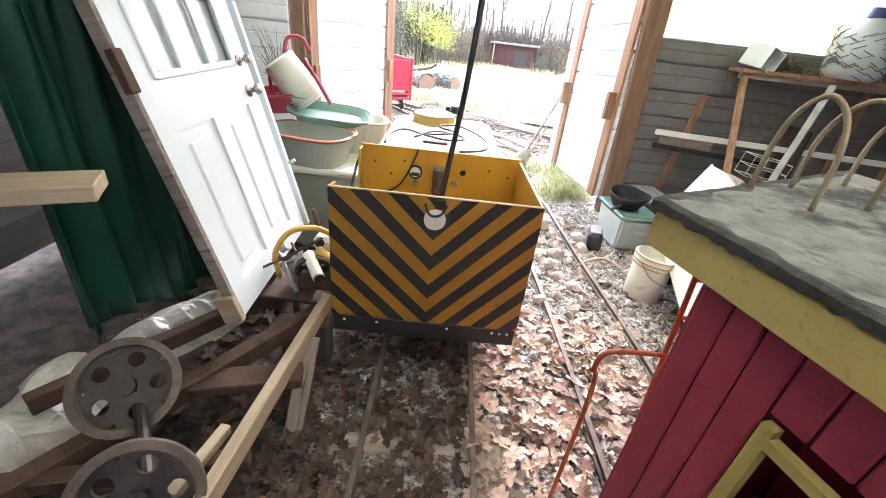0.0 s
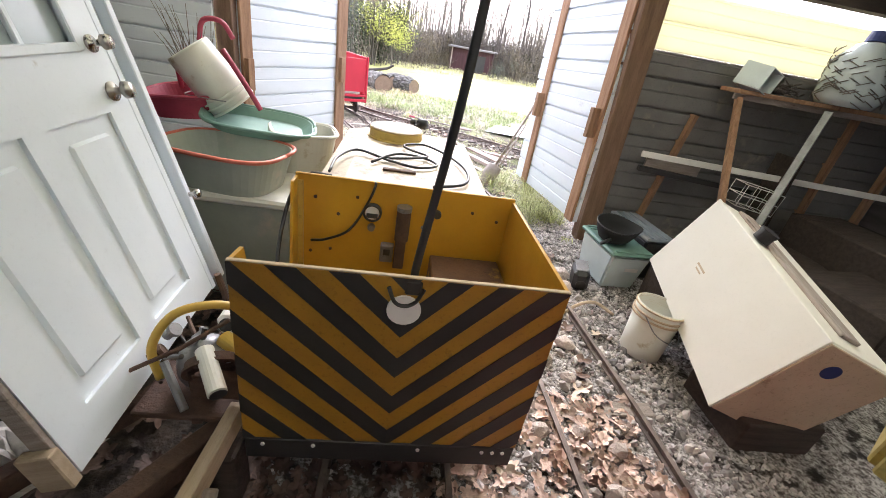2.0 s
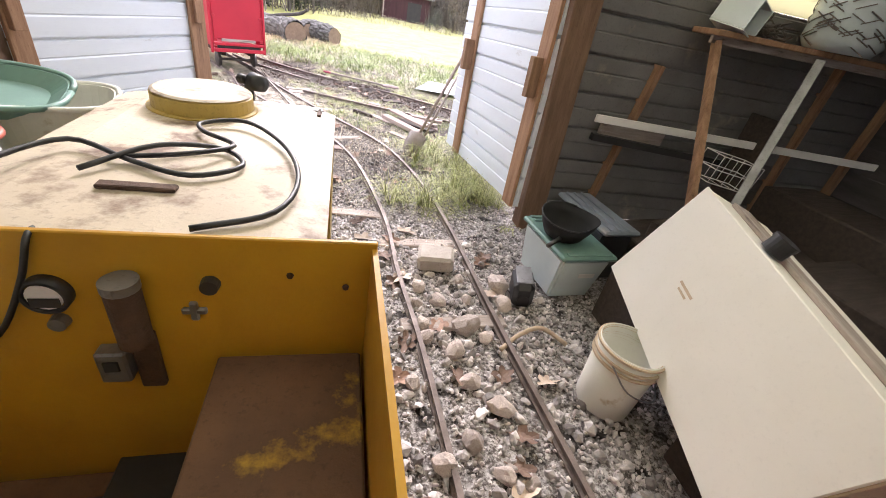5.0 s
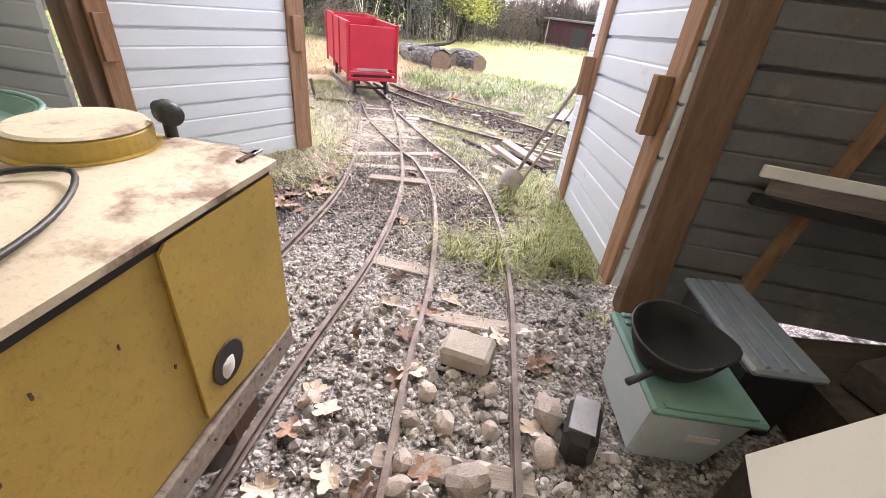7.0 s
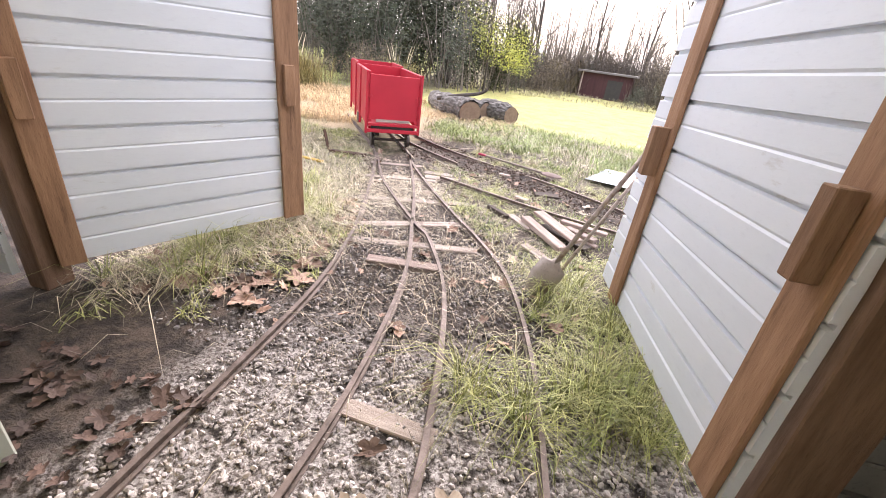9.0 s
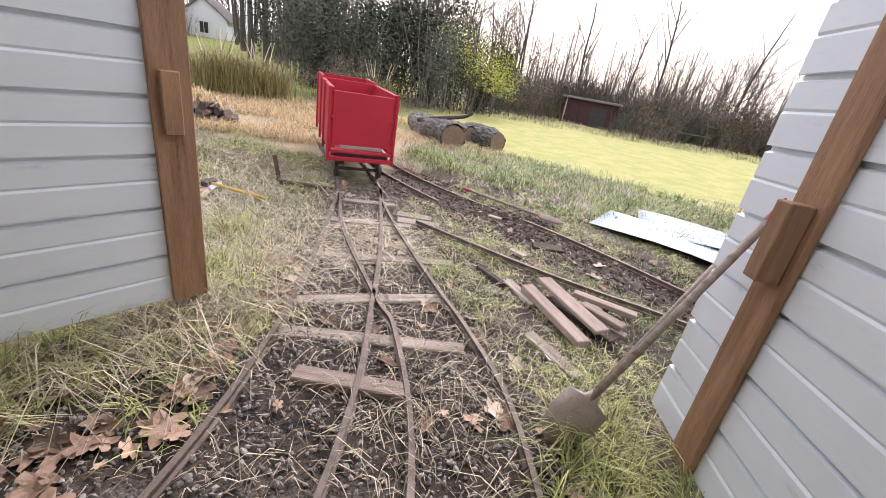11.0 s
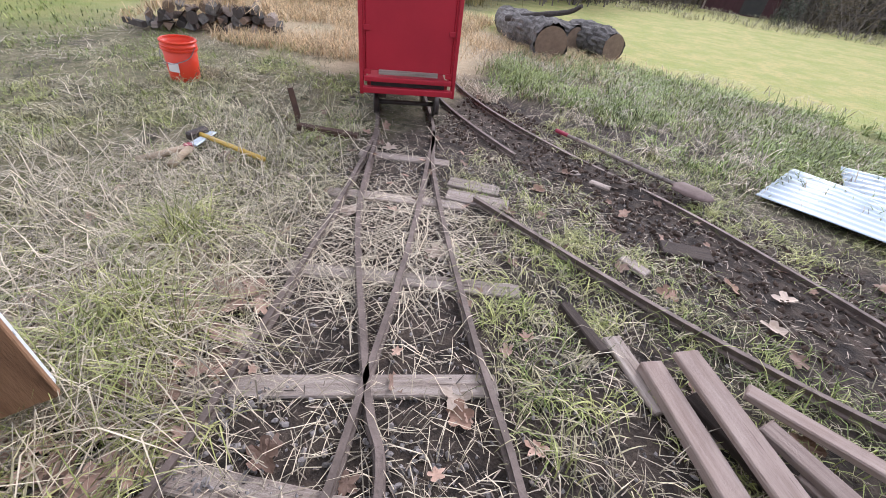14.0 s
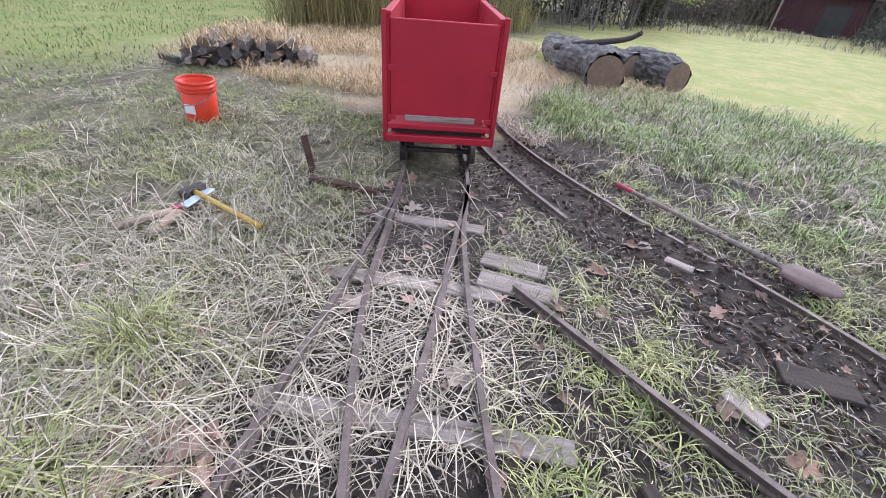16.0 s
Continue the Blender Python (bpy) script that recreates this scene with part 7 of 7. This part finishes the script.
def litter(n, test, x0, x1, y0, y1, size, seed):
    r = random.Random(seed)
    shapes = [leaf_mesh(seed * 10 + k, 1.0) for k in range(5)]
    vs, fs = [], []
    for x, y in region(n, test, x0, x1, y0, y1, seed, -0.35, 1.5):
        lv, lf = shapes[r.randrange(5)]
        s = size * r.uniform(0.5, 1.25)
        m = pose(x, y, land(x, y) + 0.012 + r.random() * 0.02, r.gauss(0, 18), r.gauss(0, 18), r.uniform(0, 360)) @ Matrix.Diagonal((s, s, s, 1))
        b = len(vs)
        vs += [m @ Vector(v) for v in lv]
        fs += [tuple(b + k for k in f) for f in lf]
    return vs, fs


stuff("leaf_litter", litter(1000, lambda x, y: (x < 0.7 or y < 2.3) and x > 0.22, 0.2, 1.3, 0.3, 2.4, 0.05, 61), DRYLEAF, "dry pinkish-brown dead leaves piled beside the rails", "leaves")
# the shade left of the rails and under the door is in these leaves' colour
stuff("damp_litter", litter(600, lambda x, y: True, -0.6, 0.2, 0.3, 2.4, 0.045, 66), SHADELEAF, "dark brown leaves between the rails, darkened further for shade", "leaves")
stuff("shade_litter", litter(900, lambda x, y: True, -1.8, -0.3, 0.2, 4.4, 0.05, 62), SHADELEAF, "dead leaves under the door, shade put into their colour", "leaves")
stuff("yard_litter", litter(170, lambda x, y: True, -2.2, 2.2, 4.8, 9.0, 0.045, 63), LITTER, "dead leaves scattered over the yard", "leaves")
stuff("verge_litter", litter(190, lambda x, y: left_of(x, y), -1.6, -0.5, 5.0, 6.9, 0.08, 64), LITTER, "dead leaves heaped by the open door", "leaves")
leaves = []
for i in range(4):
    o = raw("fallen_leaf", *leaf_mesh(i + 3, 0.07), LEAF if i % 2 else LEAFPALE)
    leaves.append(tagged(o, "curled brown leaf lying on the ground", "leaf", "fallen leaves"))
k = 0
spots = [(0.16, 6.8), (0.2, 6.74), (-0.75, 6.3), (-0.8, 6.5), (-0.72, 6.6), (-0.9, 6.2), (-1.0, 6.05), (-0.3, 6.3), (0.72, 6.0), (0.9, 7.9), (1.4, 7.9), (0.45, 4.4), (0.35, 3.5), (0.98, 4.0), (-0.6, 5.6), (-0.95, 5.5), (-1.2, 5.2), (0.25, 5.2), (1.5, 8.2), (0.0, 8.6), (-0.9, 7.6), (-0.5, 6.0)]
spots += [(rng.uniform(-2.5, 2.2), rng.uniform(4.8, 9)) for _ in range(26)] + [(rng.uniform(0.3, 1.4), rng.uniform(1.2, 4.4)) for _ in range(40)]
for x, y in spots:
    m = pose(x, y, land(x, y) + 0.02, rng.gauss(0, 12), rng.gauss(0, 12), rng.uniform(0, 360))
    if k < 4:
        leaves[k].matrix_basis = m
    else:
        copy_thing(leaves[k % 4], m)
    k += 1

# ---- wood pile, logs, far buildings ----
wp = thing("wood_pile", "heap of split logs under dry stalks", "wood pile", pose(-5.3, 10.6, 0, 0, 0, 40))
for i in range(54):
    lay = i // 18
    x, z = -0.85 + 0.1 * (i % 18) + rng.gauss(0, 0.04), 0.06 + 0.11 * lay + rng.uniform(0, 0.03)
    if abs(x) > 0.95 - 0.2 * lay:
        continue
    L, q = rng.uniform(0.35, 0.6), rng.uniform(0.045, 0.085)
    bm = bmesh.new()
    n = rng.choice((3, 4, 7))
    cyl(bm, q, q * rng.uniform(0.8, 1.05), L, pose(x, rng.uniform(-0.5, -0.3), z, -90 + rng.gauss(0, 7), 0, rng.gauss(0, 14)) @ pose(0, 0, 0, 0, 0, rng.uniform(0, 360)), n)
    for v in bm.verts:
        v.co += noise.noise_vector(v.co * 9) * 0.012
    part("split_log", bm, (BARK, LOGBARK, GREYWOOD, LOGEND)[i % 4], wp)
vs, fs = blades([(rng.gauss(-0.1, 0.5), rng.gauss(0, 0.28)) for _ in range(1000)], 0.16, 0.009, 2.4, 71)
raw("straw_cover", [(v[0], v[1], v[2] * 1.4 + 0.36 - 0.25 * v[0] * v[0]) for v in vs], fs, GOLDGRASS, wp, "pale dry stalks thrown on the pile")
for x, y, L, r_, a in ((-1.2, 13.35, 0.62, 0.27, 24), (-0.48, 14.0, 0.5, 0.23, 48), (-1.75, 13.65, 0.8, 0.25, 62), (-0.95, 14.1, 0.7, 0.24, 80), (-2.2, 14.4, 1.0, 0.2, 40), (-2.5, 15.0, 0.9, 0.2, 70), (-1.5, 14.3, 0.9, 0.22, 55)):
    lg = thing("cut_log", "thick cut log with rough grey bark on the grass", "log", pose(x, y, r_ * 0.9, 90, 0, a), "cut logs")
    bm = bmesh.new()
    lathe(bm, [(r_ * (0.96 + 0.08 * math.sin(math.pi * j / 9)), L * j / 9) for j in range(10)], None, 44)
    for v in bm.verts:
        k = 1 + 0.16 * noise.noise((v.co.x * 5 + x, v.co.y * 5, v.co.z * 3)) + 0.16 * noise.noise((v.co.x * 21, v.co.y * 21, v.co.z * 7 + y))
        v.co.x *= k
        v.co.y *= k
    part("bark", bm, LOGBARK, lg)
    for z in (0.002, L - 0.004):
        part("cut_end", cyl(bmesh.new(), r_ * 0.9, r_ * 0.9, 0.004, pose(0, 0, z), 28), LOGEND, lg, "tan cut end")
bm = tube(bmesh.new(), smooth_line([(-2.0, 13.75, 0.34), (-1.4, 13.55, 0.5), (-0.95, 13.6, 0.6), (-0.75, 13.5, 0.72)], 3), 0.05, 8, 0.03)
tagged(part("branch", bm, BARK), "broken grey branch lying over the logs", "branch")
barn = thing("small_barn", "dark red wooden shed with a flat grey roof", "shed", pose(3.1, 27.8, 0.0, 0, 0, -12) @ Matrix.Diagonal((0.84, 0.84, 0.84, 1)))
part("wall", boxes([(0, 0, 0.7, 3.0, 0.1, 1.5)]), BARNRED, barn)
part("wall", boxes([(1.5, 1.0, 0.7, 0.1, 2.1, 1.5)]), BARNRED, barn)
part("wall", boxes([(-1.5, 1.0, 0.7, 0.1, 2.1, 1.5)]), BARNRED, barn)
part("roof", boxes([(0, 0.95, 1.52, 3.5, 2.6, 0.1)]), ROOFGREY, barn)
part("opening", boxes([(0.6, -0.06, 0.6, 0.9, 0.02, 1.1)]), BLACK, barn, "dark doorway")
part("trim", boxes([(-1.45, -0.06, 0.7, 0.08, 0.03, 1.5)]), GREYWOOD, barn)
fence = thing("rail_fence", "low grey rail fence beside the scrub", "fence", pose(5.6, 26.2, 0))
for x in (0, 1.4, 2.8):
    part("post", boxes([(x, 0, 0.35, 0.07, 0.07, 0.8)]), BARK, fence)
part("rail", boxes([(1.4, -0.06, 0.6, 3.2, 0.04, 0.06)]), BARK, fence)
hx, hy = -25.5, 34.5
house = thing("white_house", "white gabled house among the trees", "house", pose(hx, hy, land(hx, hy) - 0.2, 0, 0, 25) @ Matrix.Diagonal((0.62, 0.62, 0.62, 1)))
bm = bmesh.new()
plate(bm, [(-2.6, 0), (2.6, 0), (2.6, 2.6), (0, 4.6), (-2.6, 2.6)], 7.0)
part("wall", bm, HOUSEWHITE, house)
for s in (-1, 1):
    bm = bmesh.new()
    plate(bm, [(0, 4.62), (s * 3.0, 2.32), (s * 3.0, 2.5), (0, 4.82)], 7.6, pose(0, -0.3, 0))
    part("roof", bm, ROOFGREY, house)
win = part("window", boxes([(0, -0.03, 1.4, 0.9, 0.05, 1.2)]), BLACK, house)
part("frame", boxes([(0, -0.06, 1.4, 0.06, 0.04, 1.2)]), HOUSEWHITE, win)
# grey wooded distance
vs, fs = [], []
for i in range(1100):
    a = rng.uniform(-1.25, 1.25)
    d = rng.uniform(58, 95)
    x, y = d * math.sin(a), d * math.cos(a)
    h, w = rng.uniform(5, 11), rng.uniform(0.04, 0.13)
    t = Vector((rng.gauss(0, 0.8), 0, h))
    p = Vector((x, y, land(x, y) - 0.3))
    b = len(vs)
    vs += [p + Vector((-w, 0, 0)), p + Vector((w, 0, 0)), p + t + Vector((w * .2, 0, 0)), p + t - Vector((w * .2, 0, 0))]
    fs.append((b, b + 1, b + 2, b + 3))
    for k in range(5):
        f = rng.uniform(0.35, 0.95)
        o = p + t * f
        e = o + Vector((rng.choice((-1, 1)) * rng.uniform(0.8, 2.2), 0, rng.uniform(0.8, 2.2)))
        b = len(vs)
        vs += [o, o + Vector((0, 0, w * 0.8)), e]
        fs.append((b, b + 1, b + 2))
stuff("far_woods", (vs, fs), TWIG, "grey leafless woods in the distance", "woods")
